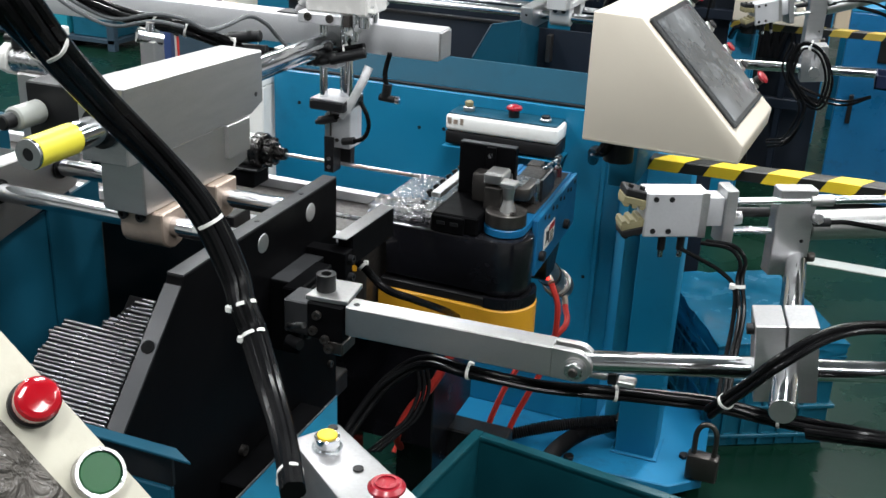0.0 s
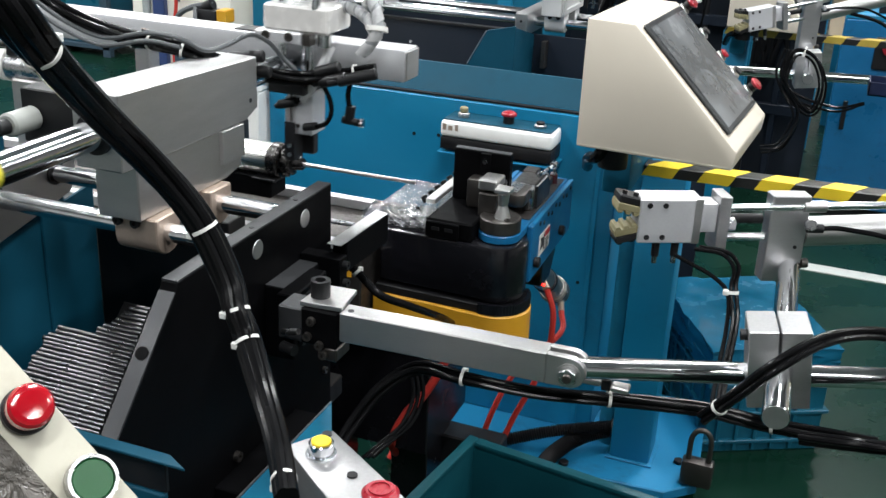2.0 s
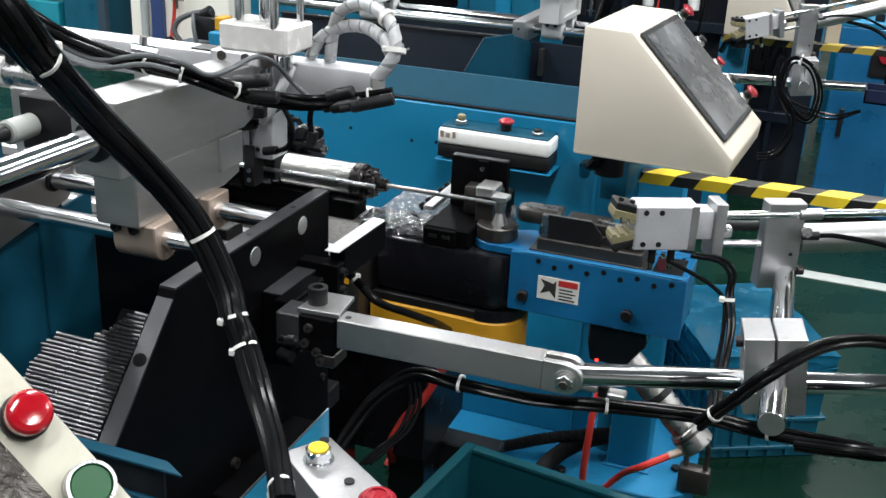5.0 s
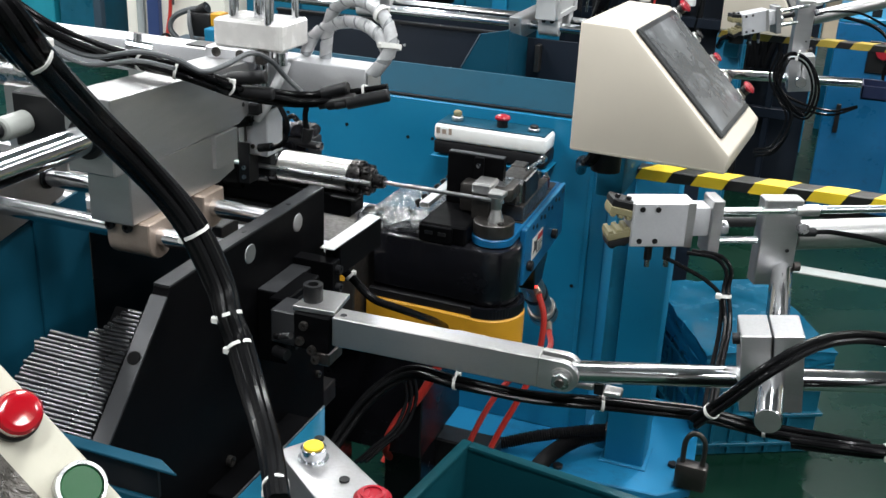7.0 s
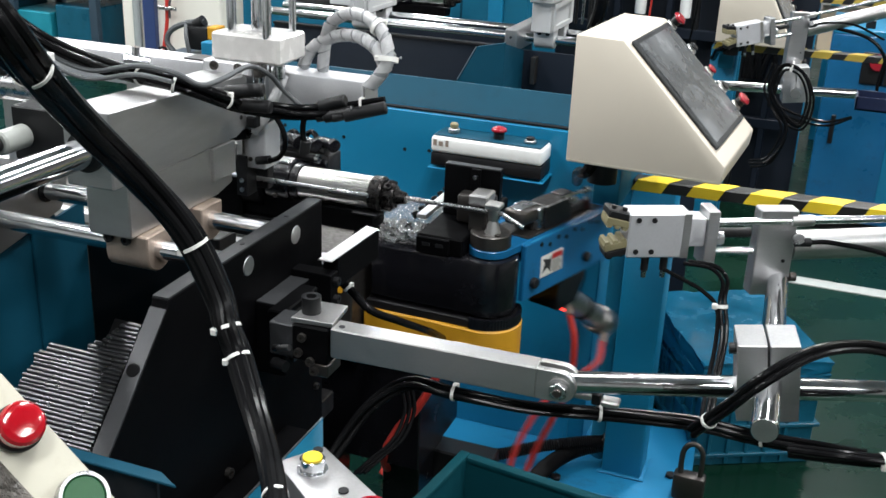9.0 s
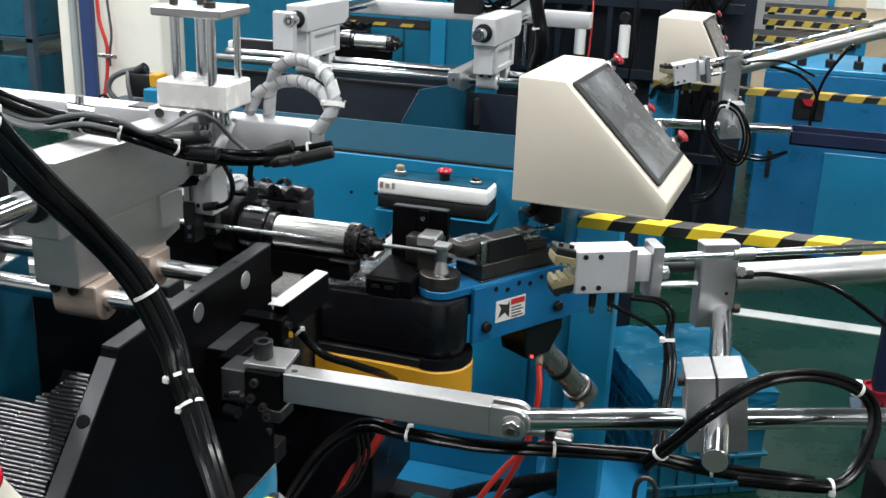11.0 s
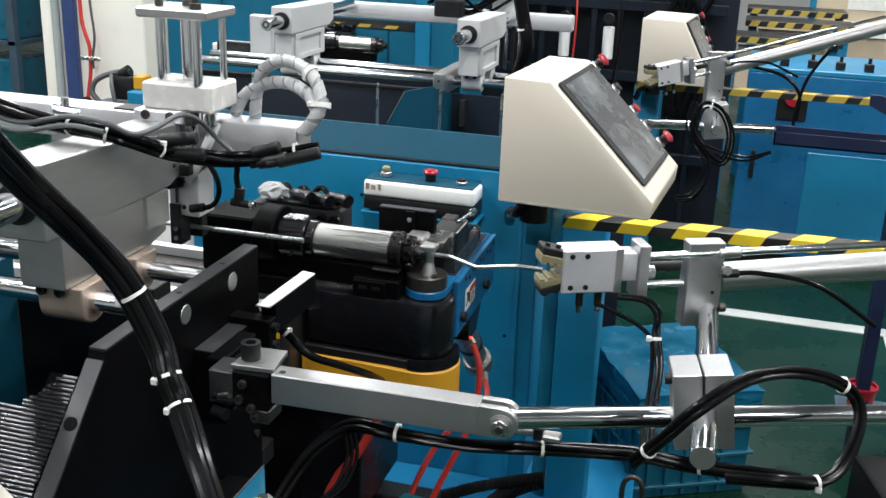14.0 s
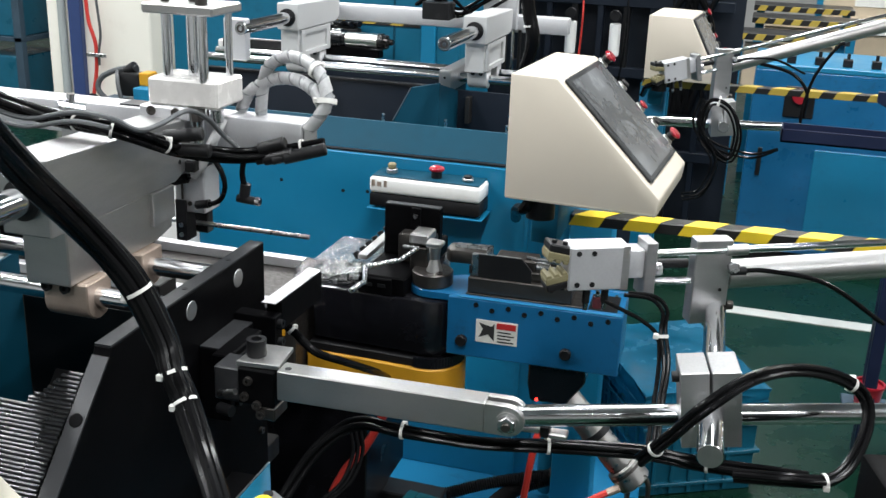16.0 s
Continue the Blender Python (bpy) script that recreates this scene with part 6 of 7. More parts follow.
def second_machine():
    for y in (ROD_A, ROD_B):
        t = thing("guide_rod", (-1.2, y + SY, ROD_Z), "chromed steel guide rod of the rear feeder", "guide rod", "feeder guide rods")
        part("shaft", cyl((-1.86, y + SY, ROD_Z), (-0.62, y + SY, ROD_Z), ROD_R, 24), CHROME, t)
    rear_carriage(-0.945 + SX, "pale aluminium carriage block on the rear guide rods")
    rear_carriage(-0.945 + SX - 0.64, "pale aluminium carriage block on the rear guide rods")
    t = thing("rod_support", (-0.93, 3.2, 0.6), "grey aluminium support for the rear guide rods", "support plate")
    part("plate", prism([(1.39 + SY, 1.07), (1.10 + SY, 1.07), (1.10 + SY, 0.975), (1.125 + SY, 0.955), (1.15 + SY, 1.0), (1.39 + SY, 1.0)], "yz", -0.945, -0.905, 0.003), ALU, t)
    part("screw", cyl((-0.925, 1.0995 + SY, 1.045), (-0.925, 1.098 + SY, 1.045), 0.004, 10), BLACK_MATT, t)
    part("post", box((-0.94, 1.22 + SY, 0.3), (-0.915, 1.33 + SY, 0.9998), 0.002), TEAL, t)
    t = thing("feeder_cabinet", (-1.2, 3.4, 0.0), "teal feeder body with dark inner panel behind", "machine body")
    part("gusset", prism([(-1.060, 0.60), (-1.042, 0.9285), (-0.9855, 1.0345), (-0.8936, 1.0563), (-0.8936, 0.60)], "xz", 3.02, 3.03, 0.001), TEAL, t)
    part("gusset_edge", prism([(-1.0435, 0.9285), (-1.0405, 0.9285), (-0.984, 1.0345), (-0.987, 1.0345)], "xz", 3.0185, 3.0199, 0), ALU, t, "bare bright edge")
    part("side_panel", prism([(3.0302, 0.3), (3.0302, 1.05), (3.234, 1.0), (3.234, 0.3)], "yz", -0.902, -0.894, 0.001), TEAL, t)
    part("dark_panel", box((-1.80, 3.235, 0.0), (-0.30, 3.245, 1.0), 0.001), DARK_SHEET, t)
    for x, z in ((-1.32, 0.93), (-0.72, 0.93)):
        part("screw", cyl((x, 3.2348, z), (x, 3.232, z), 0.005, 10), STEEL, t)
    part("bar", box((-0.86, 3.20, 0.90), (-0.845, 3.234, 0.985), 0.001), STEEL_DARK, t)
    part("top_edge", box((-1.80, 3.225, 1.0), (-0.96, 3.25, 1.008), 0.001), BLACK_MATT, t)
    part("rack_edge", box((-1.86, 3.46, 1.005), (-1.62, 3.49, 1.075), 0.002), BLACK_MATT, t)
    part("white_ledge", box((-1.90, 3.50, 1.03), (-1.55, 3.60, 1.06), 0.003), WHITE, t)
    # the row of lift pins that rises behind the cabinet
    pins = []
    for x in (-1.36, -1.17, -0.975, -0.79, -0.615, -0.50):
        p = thing("lift_pin", (x, 2.74, 0.0), "thin bright steel lift pin of the rear feeder", "lift pin", "lift pins")
        part("rod", cyl((x, 2.74, 0.30), (x, 2.74, 0.985), 0.0042, 10), STEEL, p)
        pins.append(p)
    part("pin_tray", box((-1.42, 2.70, 0.0), (-0.47, 2.78, 0.50), 0.003), DARK_SHEET, t)
    return pins


DARK_SHEET = surface("dark_navy_sheet", (0.010, 0.014, 0.022), 0.45, vary=0.15, scale=4, spec=0.3)


def second_loader():
    t = thing("loader_beam", (-0.9 + SX, 1.80 + SY, 1.20), "white loader beam of the rear machine with cross shafts", "loader")
    for cx in (CX + SX, CX + SX - 0.64):
        part("cross_shaft", cyl((cx, 1.05 + SY, 1.197), (cx, 1.80 + SY, 1.197), 0.0205, 28, bev=0.002), CHROME, t)
        part("shaft_bore", ring((cx, 1.0485 + SY, 1.197), (cx, 1.06 + SY, 1.197), 0.012, 0.007), STEEL_DARK, t)
    part("end_bracket", box((CX + SX - 0.70, 1.055 + SY, 1.10), (CX + SX - 0.625, 1.085 + SY, 1.225), 0.003), ALU_WHITE, t)
    part("beam", box((-1.60, 1.80 + SY, 1.150), (-0.685 + SX, 1.86 + SY, 1.207), 0.004, 2), ALU_WHITE, t)
    part("mount", box((-0.98 + SX, 1.77 + SY, 1.16), (-0.86 + SX, 1.7998 + SY, 1.30), 0.003), ALU_WHITE, t)
    for k in range(5):
        part("column", cyl((-0.95 + SX + 0.025 * k, 1.79 + SY, 1.00), (-0.95 + SX + 0.025 * k, 1.79 + SY, 1.16), 0.006, 12), CHROME if k % 2 else BLACK_MATT, t)
    rnd = random.Random(4)
    for k in range(7):
        a = Vector((-1.10 + rnd.uniform(-.05, .05), 1.70 + SY, 1.25 + rnd.uniform(-.02, .03)))
        part("cable", sweep([a, a + Vector((0.06, -0.02, 0.03)), a + Vector((0.14, 0.03, -0.02 + rnd.uniform(-.03, .03))), a + Vector((0.25, 0.06, 0.03))], 0.006, 8), BLACK_RUBBER, t)
    part("valve", box((-1.10, 1.66 + SY, 1.19), (-1.00, 1.74 + SY, 1.25), 0.004), BLACK_MATT, t)
    return t


def rear_misc():
    t = thing("air_hose", (-0.69, 3.29, 1.2), "thick black hose hanging over the rear machine", "air hose")
    part("hose", sweep([(-0.80, 3.30, 1.62), (-0.72, 3.294, 1.40), (-0.687, 3.290, 1.257), (-0.667, 3.284, 1.171), (-0.691, 3.318, 1.083), (-0.74, 3.40, 0.98)], 0.022, 12), BLACK_RUBBER, t)
    part("cable_tie", zip_tie((-0.678, 3.287, 1.215), (0.15, 0, -1), 0.0222), NYLON, t)
    t = thing("hose_bundle", (-0.07, 3.2, 0.95), "tangled black hoses round the rear clamp", "hose bundle")
    a = [(-0.117, 3.18, 1.047), (-0.125, 3.17, 0.971), (-0.070, 3.16, 0.900), (-0.020, 3.16, 0.879), (-0.005, 3.17, 0.955), (-0.040, 3.18, 1.030), (-0.098, 3.18, 1.040), (-0.112, 3.17, 0.947), (-0.061, 3.16, 0.867), (-0.091, 3.15, 0.772), (-0.147, 3.15, 0.749)]
    bundle("hose", a, 4, 0.011, 0.0036, BLACK_RUBBER, t, (0.55,), 4, 2)
    bundle("hose", [(-0.120, 3.17, 0.937), (-0.049, 3.17, 0.905), (0.044, 3.18, 0.890), (0.115, 3.19, 0.915)], 3, 0.008, 0.0036, BLACK_RUBBER, t, (), 2, 3)
    t = thing("air_hose", (0.2, 3.83, 0.95), "black air hoses drooping from the rear cylinder", "air hose")
    part("hose", sweep([(0.30, 3.80, 1.17), (0.279, 3.79, 1.154), (0.223, 3.80, 1.053), (0.198, 3.80, 0.935), (0.199, 3.798, 0.838)], 0.006, 8), BLACK_RUBBER, t)
    part("hose", sweep([(0.010, 3.80, 1.084), (0.138, 3.81, 1.056), (0.203, 3.81, 0.994), (0.205, 3.81, 0.90)], 0.006, 8), BLACK_RUBBER, t)


def blue_unit():
    t = thing("control_cabinet", (0.6, 5.2, 0), "bright blue control cabinet with a row of black plugs on top", "control cabinet")
    part("body", box((0.03, 4.90, 0.06), (1.75, 5.45, 0.905), 0.004), BLUE_DEEP, t)
    part("plinth", box((0.06, 4.93, 0), (1.72, 5.42, 0.06), 0.002), BLACK_MATT, t)
    part("top_rail", box((0.03, 4.90, 0.9052), (1.75, 5.45, 0.93), 0.004), BLUE, t)
    for k in range(12):
        part("plug", merged(box((0.16 + k * 0.12, 4.96, 0.93), (0.20 + k * 0.12, 5.00, 0.965), 0.003), cyl((0.18 + k * 0.12, 4.98, 0.965), (0.18 + k * 0.12, 4.98, 0.99), 0.008, 10)), BLACK_MATT, t)
    sw = part("isolator", box((0.17, 4.888, 0.70), (0.30, 4.8998, 0.84), 0.004), BLACK_MATT, t)
    part("knob", cyl((0.235, 4.888, 0.80), (0.235, 4.86, 0.80), 0.035, 24, bev=0.004), RED, sw, "red rotary isolator knob")
    part("door", box((0.33, 4.894, 0.10), (1.0, 4.8998, 0.56), 0.003), BLUE, t)
    part("handle", box((0.085, 4.88, 0.42), (0.105, 4.8998, 0.55), 0.003), BLACK_MATT, t)


def trolley():
    t = thing("tray_trolley", (0.5, 3.3, 0), "navy steel trolley with shallow tray and lower shelf", "trolley")
    x0, x1, y0, y1 = 0.113, 0.95, 3.05, 3.15
    part("tray_floor", box((x0, y0, 0.968), (x1, y1, 0.973), 0.0), NAVY, t)
    for lo, hi in (((x0, y0, 0.968), (x1, y0 + 0.004, 1.006)), ((x0, y1 - 0.004, 0.968), (x1, y1, 1.006)), ((x0, y0, 0.968), (x0 + 0.004, y1, 1.006))):
        part("tray_wall", box(lo, hi, 0.0), NAVY, t)
    for x in (0.47, 0.90):
        for y in (y0 + 0.03, y1 - 0.03):
            part("leg", box((x - 0.018, y - 0.018, 0.0), (x + 0.018, y + 0.018, 0.967), 0.003), NAVY, t)
    part("back_frame", prism([(0.36, 1.09), (0.36, 1.12), (0.39, 1.12), (0.62, 1.01), (0.62, 0.98), (0.58, 0.98)], "xz", y1 - 0.03, y1 - 0.01, 0.001), NAVY, t)
    part("shelf", box((0.40, y0, 0.165), (x1, y1, 0.180), 0.002), SLATE, t)
    part("stay", box((0.455, y0 + 0.03, 0.55), (0.485, y1 - 0.03, 0.58), 0.002), NAVY, t)
    p = thing("steel_parts", (0.45, 3.2, 0.92), "loose steel parts lying in the navy tray", "steel parts", kind="")
    part("block", box((0.40, 3.07, 0.9735), (0.46, 3.12, 0.995), 0.003), STEEL, p)
    part("bar", cyl((0.48, 3.125, 0.9855), (0.70, 3.11, 0.9855), 0.012, 14), STEEL_DARK, p)
    b = thing("plastic_tub", (0.47, 3.10, 0.18), "small red plastic tub on the lower trolley shelf", "tub")
    part("wall", cyl((0.47, 3.10, 0.1804), (0.47, 3.10, 0.240), 0.036, 24, r2=0.044), RED, b)
    part("rim", ring((0.47, 3.10, 0.2402), (0.47, 3.10, 0.248), 0.047, 0.040), RED, b)
    g = thing("button_box", (0.24, 0.97, 0.0), "dark grey button box with a green button", "button box")
    part("case", turned(box((0.205, 0.90, 0.0), (0.41, 1.10, 1.043), 0.006, 2), 14, (0.24, 0.97, 0)), BLACK_OXIDE, g)
    part("button", cyl((0.254, 0.955, 1.043), (0.254, 0.955, 1.055), 0.018, 28, bev=0.002), GREEN, g)


def hall_column():
    t = thing("hall_column", (-4.1, 6.2, 0), "white painted hall column with pipes and a red hose", "column")
    part("shaft", box((-4.515, 6.0, 0.0), (-3.74, 6.6, 5.19), 0.01), COLUMN, t)
    part("pipe", cyl((-4.375, 5.97, 0.0), (-4.375, 5.97, 5.19), 0.027, 16), GREY_PIPE, t)
    part("pipe", box((-4.318, 5.955, 0.0), (-4.225, 5.998, 5.19), 0.004), NAVY_PIPE, t)
    part("hose", sweep([(-4.19, 5.94, 2.2), (-4.165, 5.93, 1.2), (-4.1553, 5.93, 0.876), (-4.1465, 5.93, 0.734), (-4.108, 5.93, 0.60), (-4.1054, 5.93, 0.518), (-4.115, 5.93, 0.40), (-4.146, 5.93, 0.235), (-4.146, 5.93, 0.02)], 0.0125, 10), RED_HOSE, t)
    part("wire", sweep([(-4.10, 5.94, 2.2), (-4.09, 5.93, 1.2), (-4.080, 5.93, 0.881), (-4.064, 5.93, 0.667), (-4.085, 5.93, 0.538), (-4.088, 5.93, 0.45)], 0.0085, 8), GREY_CABLE, t)
    part("clip", box((-4.17, 5.905, 0.505), (-4.02, 5.915, 0.53), 0.003), STEEL, t)
    part("ring", ring((-4.146, 5.91, 0.22), (-4.146, 5.925, 0.22), 0.042, 0.028, 24), BLACK_MATT, t)
    w = thing("hall_column", (-3.0, 6.6, 0), "pale grey hall column beside the window", "column")
    part("shaft", box((-3.62, 6.3, 0), (-3.25, 6.7, 5.19), 0.01), GREY_WALL, w)
    s = thing("storage_rack", (-5.3, 6.3, 0), "grey steel rack with blue and turquoise crates", "storage rack")
    for x in (-6.3, -5.45, -4.75):
        for y in (5.95, 6.45):
            part("upright", box((x, y, 0), (x + 0.06, y + 0.05, 2.0), 0.003), SLATE, s)
    for z in (0.05, 0.55, 1.10, 1.65):
        part("shelf", box((-6.3, 5.95, z), (-4.69, 6.5, z + 0.03), 0.002), SLATE, s)
    rnd = random.Random(11)
    for z in (0.08, 0.58, 1.13):
        for k in range(4):
            x = -6.2 + k * 0.38
            mat = rnd.choice((TURQUOISE, TURQUOISE, BLUE, CRATE))
            c = thing("plastic_crate", (x, 6.2, z), "stacked plastic crate on the storage rack", "plastic crate", "crates on the rack")
            part("body", box((x, 5.98, z), (x + 0.33, 6.42, z + rnd.uniform(0.28, 0.42)), 0.008), mat, c)
    m = thing("servo_motor", (-2.4, 3.8, 0.0), "black servo motor on a blue mount with grey cable", "motor")
    part("mount", box((-2.415, 3.715, 0.0), (-2.262, 3.80, 0.800), 0.004), BLUE, m)
    part("foot", box((-2.60, 3.72, 0.0), (-2.404, 3.86, 0.735), 0.004), SLATE, m)
    part("flange", box((-2.415, 3.765, 0.8005), (-2.368, 3.835, 0.855), 0.004), YELLOW, m)
    part("motor_body", merged(box((-2.525, 3.765, 0.750), (-2.4155, 3.835, 0.850), 0.012, 2), cyl((-2.49, 3.80, 0.850), (-2.45, 3.80, 0.872), 0.024, 16)), BLACK_MATT, m)
    part("cable", sweep([(-2.45, 3.80, 0.868), (-2.53, 3.79, 0.855), (-2.60, 3.78, 0.82), (-2.615, 3.77, 0.77), (-2.57, 3.77, 0.72)], 0.012, 8), GREY_CABLE, m)
    part("cable", sweep([(-2.53, 3.79, 0.855), (-2.50, 3.74, 0.81), (-2.48, 3.73, 0.735)], 0.009, 8), GREY_CABLE, m)


def far_rows():
    t = thing("machine_cabinet", (-1.9, 4.9, 0.0), "tall blue painted cabinet of the next machine row", "machine cabinet")
    part("front_panel", box((-2.75, 4.62, 0.06), (-1.46, 4.64, 1.75), 0.003), TEAL_LIGHT, t)
    part("side_panel", box((-1.30, 4.6402, 0.06), (-1.28, 5.2, 1.75), 0.003), TEAL_LIGHT, t)
    part("top", box((-2.75, 4.6402, 1.73), (-1.30, 5.2, 1.75), 0.002), BLUE, t)
    part("plinth", box((-2.73, 4.65, 0), (-1.35, 5.1, 0.06), 0.0), BLACK_MATT, t)
    part("pilaster", box((-1.4598, 4.60, 0.06), (-1.39, 4.64, 1.75), 0.003), BLUE, t)
    part("pilaster", box((-1.3898, 4.615, 0.06), (-1.28, 4.64, 1.75), 0.003), TEAL_LIGHT, t)
    for x in (-2.45, -1.95, -1.60):
        part("seam", box((x, 4.617, 0.08), (x + 0.010, 4.6198, 1.7), 0), TEAL, t)
    g = part("hazard_strip", box((-2.05, 4.612, 1.012), (-1.47, 4.6196, 1.050), 0.0), HAZ_K, t, "black strip with dull yellow marks")
    for k in range(4):
        x = -2.02 + k * 0.135
        part("mark", prism([(x, 1.015), (x + 0.06, 1.015), (x + 0.075, 1.030), (x + 0.015, 1.030)], "xz", 4.6105, 4.6118, 0), HAZ_SHADED, g)
    c = thing("machine_cabinet", (-0.7, 6.0, 0.0), "deep blue machine housing far behind the hoses", "machine cabinet")
    part("body", box((-2.0, 6.0, 0.0), (-0.25, 6.5, 1.16), 0.004), NAVY_DARK, c)
    part("top_beam", box((-2.0, 5.98, 1.162), (-0.25, 6.5, 1.30), 0.004), BLUE, c)
    d = thing("valve_rack", (-0.7, 5.4, 0), "dark blue frame with regulators, gauges and hoses", "valve rack")
    for k in range(8):
        x = -1.15 + k * 0.13
        part("upright", box((x, 5.30, 0.0), (x + 0.03, 5.36, 1.35), 0.003), NAVY_DARK if k % 2 else BLACK_MATT, d)
    for z in (0.35, 0.75, 1.10, 1.32):
        part("rail", box((-1.2, 5.295, z), (-0.1, 5.34, z + 0.05), 0.003), BLUE if z > 1.3 else NAVY_DARK, d)
    part("backing", box((-1.3, 5.40, 0.0), (-0.05, 5.44, 1.36), 0.0), DARK_SHEET, d)
    for x in (-0.88, -0.66, -0.44):
        g = part("regulator", cyl((x, 5.26, 0.86), (x, 5.26, 1.02), 0.028, 16, bev=0.004), WHITE, d, "white air regulator bowl")
        part("gauge", cyl((x, 5.25, 1.06), (x, 5.22, 1.06), 0.028, 20, bev=0.003), BLACK_MATT, g)
        part("tube", sweep([(x + 0.05, 5.25, 1.2), (x + 0.06, 5.22, 1.05), (x + 0.05, 5.24, 0.85), (x + 0.02, 5.25, 0.6)], 0.005, 8), RED_HOSE if x < -0.8 else BLACK_RUBBER, d)
    rnd = random.Random(21)
    for k in range(9):
        x = -0.30 + rnd.uniform(-.08, .16)
        part("hose", sweep([(x, 5.25, 1.5), (x + rnd.uniform(-.05, .05), 5.22, 1.25), (x + rnd.uniform(-.08, .08), 5.24, 1.0), (x + rnd.uniform(-.05, .05), 5.26, 0.6)], 0.014, 8), BLACK_RUBBER, d)
    # hazard striped tables and boards beyond
    for k, (x, y, z) in enumerate(((-0.12, 6.0, 0.90), (-0.02, 6.6, 0.93), (-0.02, 7.2, 0.95))):
        b = thing("barrier_beam", (x, y, z), "far steel beam with yellow and black hazard tape", "barrier beam", "barrier beams")
        part("beam", box((x, y, z), (x + 0.62, y + 0.3, z + 0.035), 0.003), HAZ_K, b)
        for j in range(6):
            part("stripe", prism([(x + 0.02 + j * 0.1, z), (x + 0.07 + j * 0.1, z), (x + 0.09 + j * 0.1, z + 0.035), (x + 0.04 + j * 0.1, z + 0.035)], "xz", y - 0.002, y - 0.0004, 0), HAZ_SHADED, b)
        part("leg", box((x + 0.02, y + 0.05, 0.0), (x + 0.07, y + 0.1, z), 0.002), BLUE, b)
        part("leg", box((x + 0.55, y + 0.05, 0.0), (x + 0.60, y + 0.1, z), 0.002), BLUE, b)
        part("panel", box((x + 0.08, y + 0.06, z - 0.3), (x + 0.54, y + 0.09, z - 0.02), 0.002), CARDBOARD, b)
    n = thing("notice_board", (0.75, 7.6, 0), "beige partition board in a blue frame with a paper notice", "notice board")
    for k in range(5):
        x = 0.42 + k * 0.72
        part("board", box((x, 7.60, 0.1), (x + 0.68, 7.63, 2.0), 0.003), CARDBOARD, n)
        part("frame_post", box((x - 0.04, 7.57, 0.0), (x - 0.0002, 7.64, 2.05), 0.003), BLUE, n)
    part("kick_rail", box((0.42, 7.58, 0.80), (4.0, 7.5998, 0.90), 0.002), WHITE, n)
    part("notice", box((0.62, 7.594, 0.98), (0.92, 7.5995, 1.30), 0.0), PAPER, n, "white paper notice")
    mm = thing("machine", (1.4, 6.4, 0), "grey machine with chromed columns behind the blue cabinet", "machine")
    part("body", box((0.95, 6.1, 0.0), (2.2, 6.7, 0.95), 0.006), NAVY, mm)
    for x in (1.0, 1.12, 1.3):
        part("column", cyl((x, 6.2, 0.95), (x, 6.2, 1.5), 0.025, 16), CHROME, mm)


pin_obs = second_machine()
loader2_ob = second_loader()
rear_misc()
blue_unit()
trolley()
hall_column()
far_rows()
rear_stop = stop_clamp("chromed stop rod and pneumatic gripper of the rear machine", 35, 10, 0.05)
rear_stop.location = (-0.0685, 3.394, 0.926)
console(pose(-0.395, 4.17, 0.937, 0, 0, -4), "cream sheet-metal console of the rear machine", 0.160, 0.270)
console_post(-0.36, 4.40, 0.90)
barrier((-0.06, 2.02), HAZ_SHADED)
tagged(copy_thing(spindle_ob, Matrix.Translation((-1.55, 4.48, TUBE_Z))), "steel feed spindle of the rear machine on a black slide")


def rear_bed():
    t = thing("feed_bed", (-1.7, 4.5, 0.0), "short slide bed of the rear machine", "slide bed")
    part("bed", box((-2.02, 4.38, 0.0), (-1.28, 4.60, 0.838), 0.003), NAVY_DARK, t)
    part("rail", box((-2.0, 4.39, 0.8382), (-1.30, 4.41, 0.85), 0.001), ALU_DARK, t)


rear_bed()


# ---- the tube being bent, in rigid pieces, and the next blank ----
PIECES = 20
PIECE = 0.305 / PIECES


def workpiece():
    t = thing("bent_tube", (PIV[0], TUBE_Y, TUBE_Z), "bright steel tube held by the chuck while it is bent", "steel tube")
    out = []
    for k in range(PIECES):
        x0 = -1.018 + k * PIECE
        c = Vector((x0 + PIECE / 2, TUBE_Y, TUBE_Z))
        ln = PIECE / 2 + 0.0008
        out.append((part("tube_piece", cyl(c - Vector((ln, 0, 0)), c + Vector((ln, 0, 0)), TUBE_R, 14), TUBE_MAT, t, at=c), c))
    return t, out


work_ob, work_parts = workpiece()


def next_blank():
    t = thing("tube_blank", (-0.82, TUBE_Y, TUBE_Z), "bright steel tube blank held in the loader gripper", "steel tube")
    part("wall", ring((-0.98, TUBE_Y, TUBE_Z), (-0.673, TUBE_Y, TUBE_Z), TUBE_R, 0.003, 14), TUBE_MAT, t)
    return t


blank_ob = next_blank()


# ---- what moves ----
def ease(t, rows):
    """Smooth steps between (time, value) rows."""
    if t <= rows[0][0]:
        return rows[0][1]
    for (a, u), (b, v) in zip(rows, rows[1:]):
        if t <= b:
            k = (t - a) / (b - a)
            return u + (v - u) * k * k * (3 - 2 * k)
    return rows[-1][1]


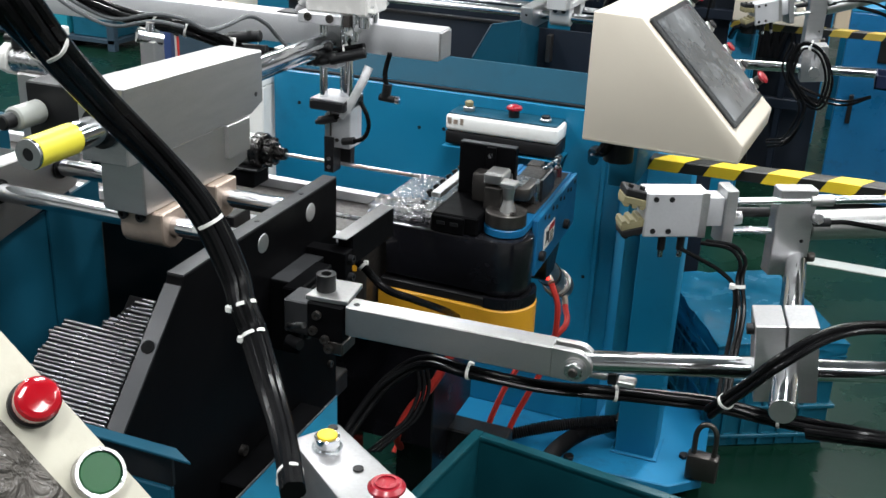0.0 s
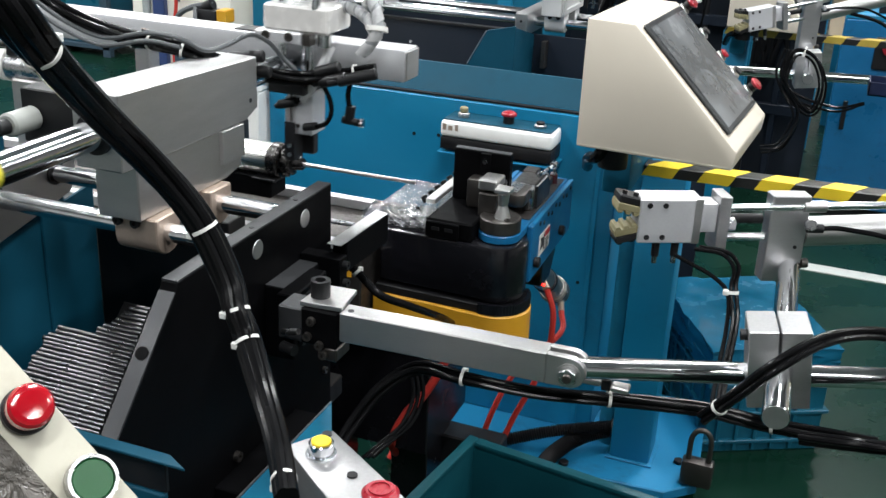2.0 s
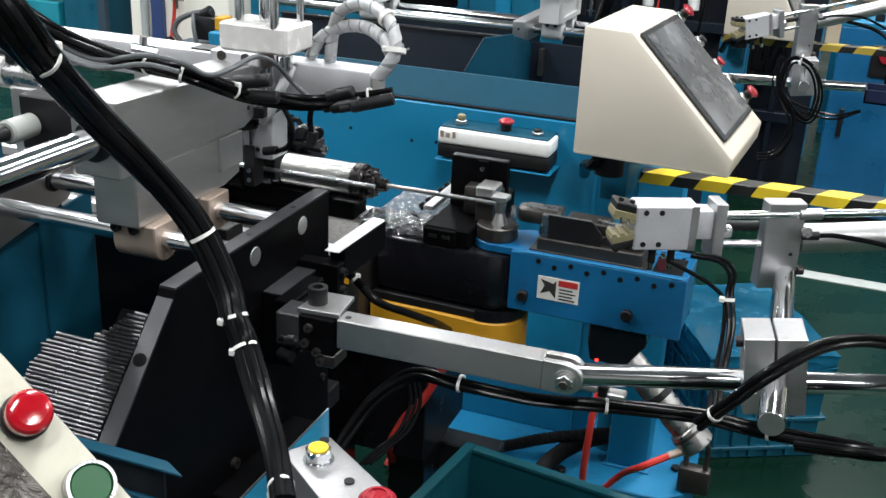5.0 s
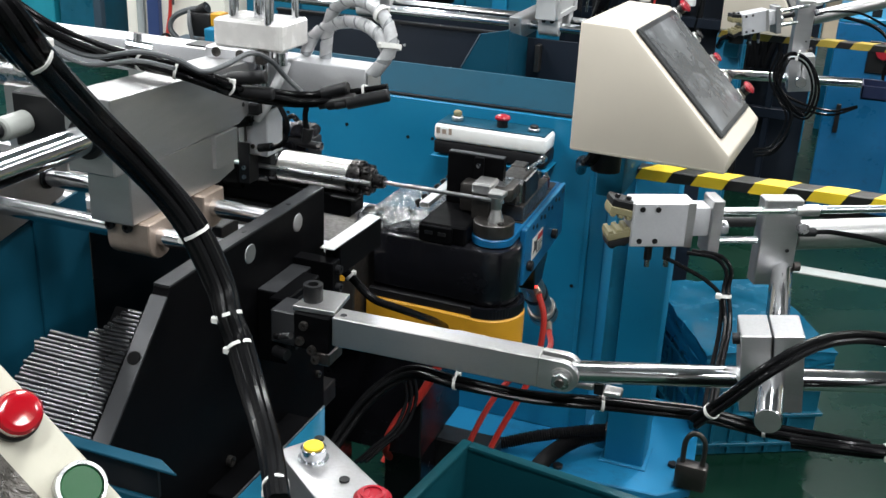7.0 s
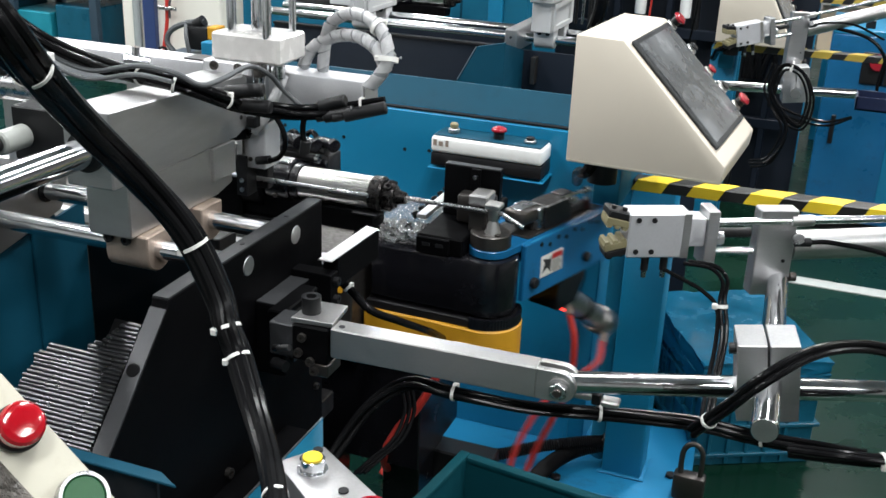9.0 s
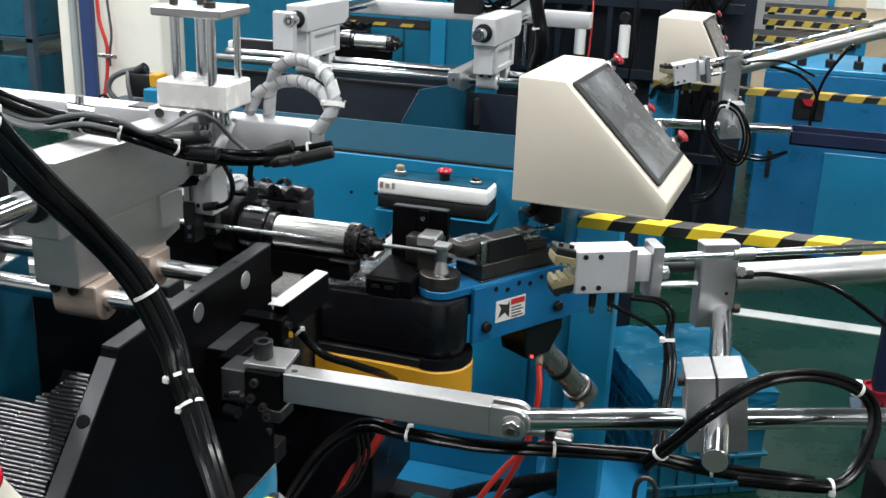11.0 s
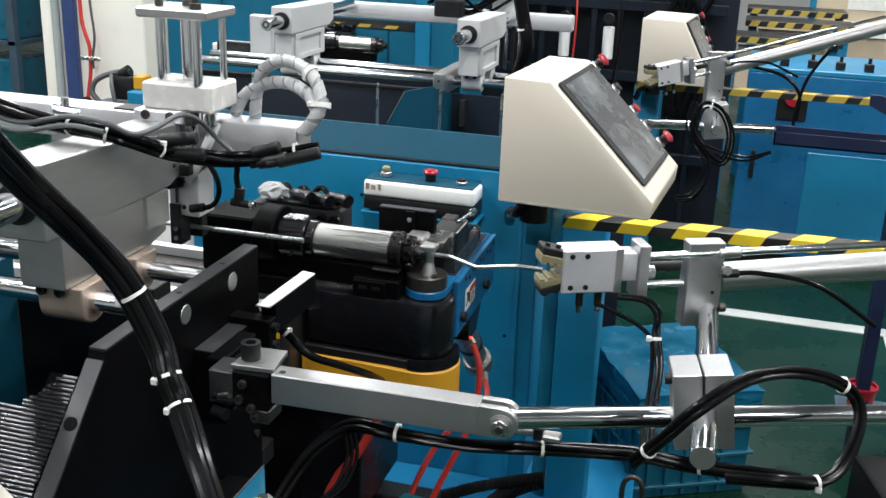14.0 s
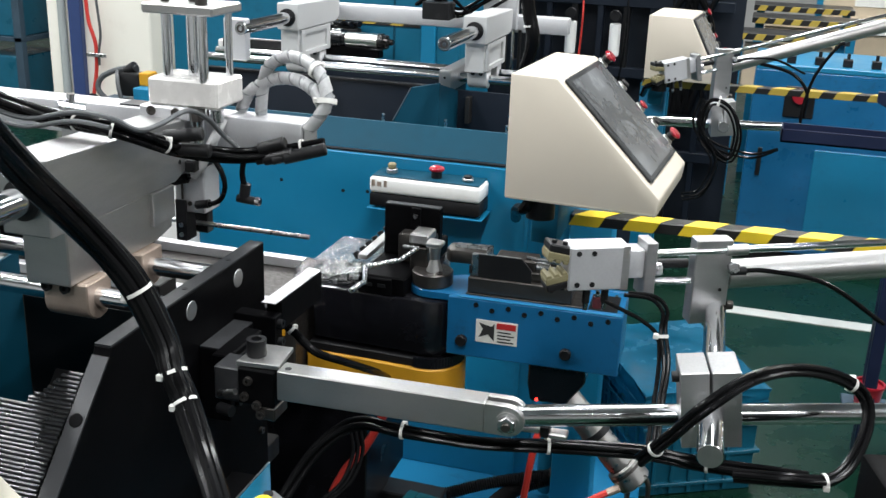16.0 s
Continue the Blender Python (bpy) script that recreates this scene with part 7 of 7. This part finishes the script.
SPINDLE_X = [(0, -1.01), (0.25, -0.958), (2.7, -0.957), (3.0, -0.767), (6.5, -0.764), (8.4, -0.757), (8.65, -0.757), (9.0, -0.711), (9.5, -0.704), (9.65, -0.690), (10.0, -0.678), (12.3, -0.61), (13.1, -0.606), (13.6, -0.534), (14.05, -0.534), (14.5, -0.87), (14.9, -1.05), (16, -1.10)]
SLIDE_OUT = [(0, 0.055), (3.0, 0.055), (3.25, 0.0), (4.9, 0.0), (5.2, 0.055), (6.7, 0.055), (6.9, 0.0), (8.0, 0.0), (8.25, 0.055), (9.35, 0.055), (9.55, 0.0), (12.6, 0.0), (12.9, 0.055), (13.75, 0.055), (14.0, 0.0), (16, 0)]
LOADER_Y = [(0, 0.0), (1.55, 0.0), (2.45, -0.272), (16, -0.272)]
LIFT_Z = [(0, 0.014), (0.8, 0.014), (1.15, 0.079), (1.6, 0.079), (2.4, 0.098), (2.55, 0.098), (2.9, 0.0), (3.4, 0.0), (3.85, 0.092), (16, 0.092)]
ARM_DEG = [(0, 91), (4.1, 90), (4.2, 60), (4.3, 32), (4.45, 6), (4.6, 0), (5.5, 0), (5.9, 55), (6.2, 84), (6.4, 91), (7.1, 91), (7.2, 73), (7.3, 55), (7.4, 30), (7.5, 8), (7.6, 0), (8.6, 0), (8.7, 12),
           (8.8, 33), (8.9, 54), (9.0, 72), (9.1, 86), (9.2, 91), (9.6, 91), (9.7, 68), (9.8, 53), (10.0, 50), (10.2, 53), (12.3, 63), (12.5, 60), (13.2, 60), (13.4, 80), (13.6, 91), (15.4, 89),
           (15.5, 61), (15.6, 28), (15.7, 4), (15.8, 2), (16, 2)]
PIN_Z = [(0, 0.0), (12.5, 0.0), (13.0, 0.028), (13.5, 0.10), (13.9, 0.118), (14.9, 0.118), (15.5, 0.05), (16, 0.022)]
LOADER2_Y = [(0, 0.0), (13.8, 0.0), (14.5, -0.27), (16, -0.27)]
# the bends: start, end, degrees; the rolls of the chuck: start, end, degrees
BENDS = [(7.15, 7.5, -27), (9.62, 9.95, -59), (12.0, 12.45, -32), (15.42, 15.72, -97)]
ROLLS = [(8.65, 9.3, 180), (10.4, 11.2, 180)]
BEND_X = -0.566
TIMES = [k / 10 for k in range(161)]


def share(t, a, b):
    k = min(1, max(0, (t - a) / (b - a)))
    return k * k * (3 - 2 * k)


def tube_rows():
    """Poses of the tube's pieces, stepped in time: fed and rolled by the chuck, turned about the die by each bend."""
    now = [Matrix.Translation(c) for _, c in work_parts]
    rest = [m.copy() for m in now]
    arc = [c.x for _, c in work_parts]
    rows = [[] for _ in now]
    axis = Vector((0, TUBE_Y, TUBE_Z))
    step = 0.02
    last = 0.0
    fed = 0.0
    for t in TIMES:
        n = max(1, round((t - last) / step))
        for i in range(n if t > 0 else 0):
            a, b = last + (t - last) * i / n, last + (t - last) * (i + 1) / n
            move = ease(b, SPINDLE_X) - ease(a, SPINDLE_X) if 0.9 < a < 14.04 else 0.0
            fed += move
            roll = sum(d * (share(b, *r) - share(a, *r)) for *r, d in ROLLS)
            bend = sum(d * (share(b, *r) - share(a, *r)) for *r, d in BENDS)
            for k in range(len(now)):
                if move:
                    now[k] = Matrix.Translation((move, 0, 0)) @ now[k]
                if roll:
                    now[k] = Matrix.Translation(axis) @ Matrix.Rotation(radians(roll), 4, "X") @ Matrix.Translation(-axis) @ now[k]
                if bend and arc[k] + fed > BEND_X:
                    c = Vector((BEND_X, TUBE_Y, TUBE_Z))
                    now[k] = Matrix.Translation(c) @ Matrix.Rotation(radians(bend), 4, "Z") @ Matrix.Translation(-c) @ now[k]
        last = t
        for k in range(len(now)):
            rows[k].append((t, now[k].copy()))
    return rows


def slide_shift(out):
    """The clamp opens outwards and sinks on its toggle."""
    return Matrix.Translation((0.014 + 0.78 * out, 0, 0.032 * (1 - out / 0.055)))


def motions():
    for ob in (loader_ob, lift_ob, gripper_ob):
        base = ob.location.copy()
        rows = []
        for t in TIMES:
            dz = ease(t, LIFT_Z) if ob is gripper_ob else 0
            rows.append((t, Matrix.Translation(base + Vector((0, ease(t, LOADER_Y), dz)))))
        walk(ob, rows)
    home = harness_ob.location.copy()
    far = [(t, 1 + ease(t, LOADER_Y) / 0.272) for t in TIMES]
    walk(harness_ob, [(t, Matrix.Translation(home + Vector((-0.19 * f, ease(t, LOADER_Y), -0.02 * f)))) for t, f in far])
    base = Matrix.Translation(arm_ob.location.copy())
    turn = [(t, Matrix.Rotation(radians(ease(t, ARM_DEG)), 4, "Z")) for t in TIMES]
    walk(arm_ob, [(t, base @ m) for t, m in turn])
    walk(slide_ob, [(t, base @ m @ slide_shift(ease(t, SLIDE_OUT))) for t, m in turn])
    swing = barrel_ob.location.copy()
    walk(barrel_ob, [(t, Matrix.Translation(swing) @ Matrix.Rotation(radians(-11 * ease(t, SLIDE_OUT) / 0.055), 4, "Y")) for t in TIMES])
    walk(spindle_ob, [(t, Matrix.Translation((ease(t, SPINDLE_X), TUBE_Y, TUBE_Z))) for t in TIMES])

    home = blank_ob.location.copy()
    rows = []
    for t in TIMES:
        u = max(t, 3.45)
        rows.append((t, Matrix.Translation(home + Vector((0, ease(u, LOADER_Y), ease(u, LIFT_Z))))))
    walk(blank_ob, rows)
    base = work_ob.matrix_basis.inverted()
    for (ob, _), rows in zip(work_parts, tube_rows()):
        walk(ob, [(t, base @ m) for t, m in rows])
    for p in pin_obs:
        home = p.location.copy()
        walk(p, [(t, Matrix.Translation(home + Vector((0, 0, ease(t, PIN_Z))))) for t in TIMES])
    home = loader2_ob.location.copy()
    walk(loader2_ob, [(t, Matrix.Translation(home + Vector((0, ease(t, LOADER2_Y), 0)))) for t in TIMES])


motions()
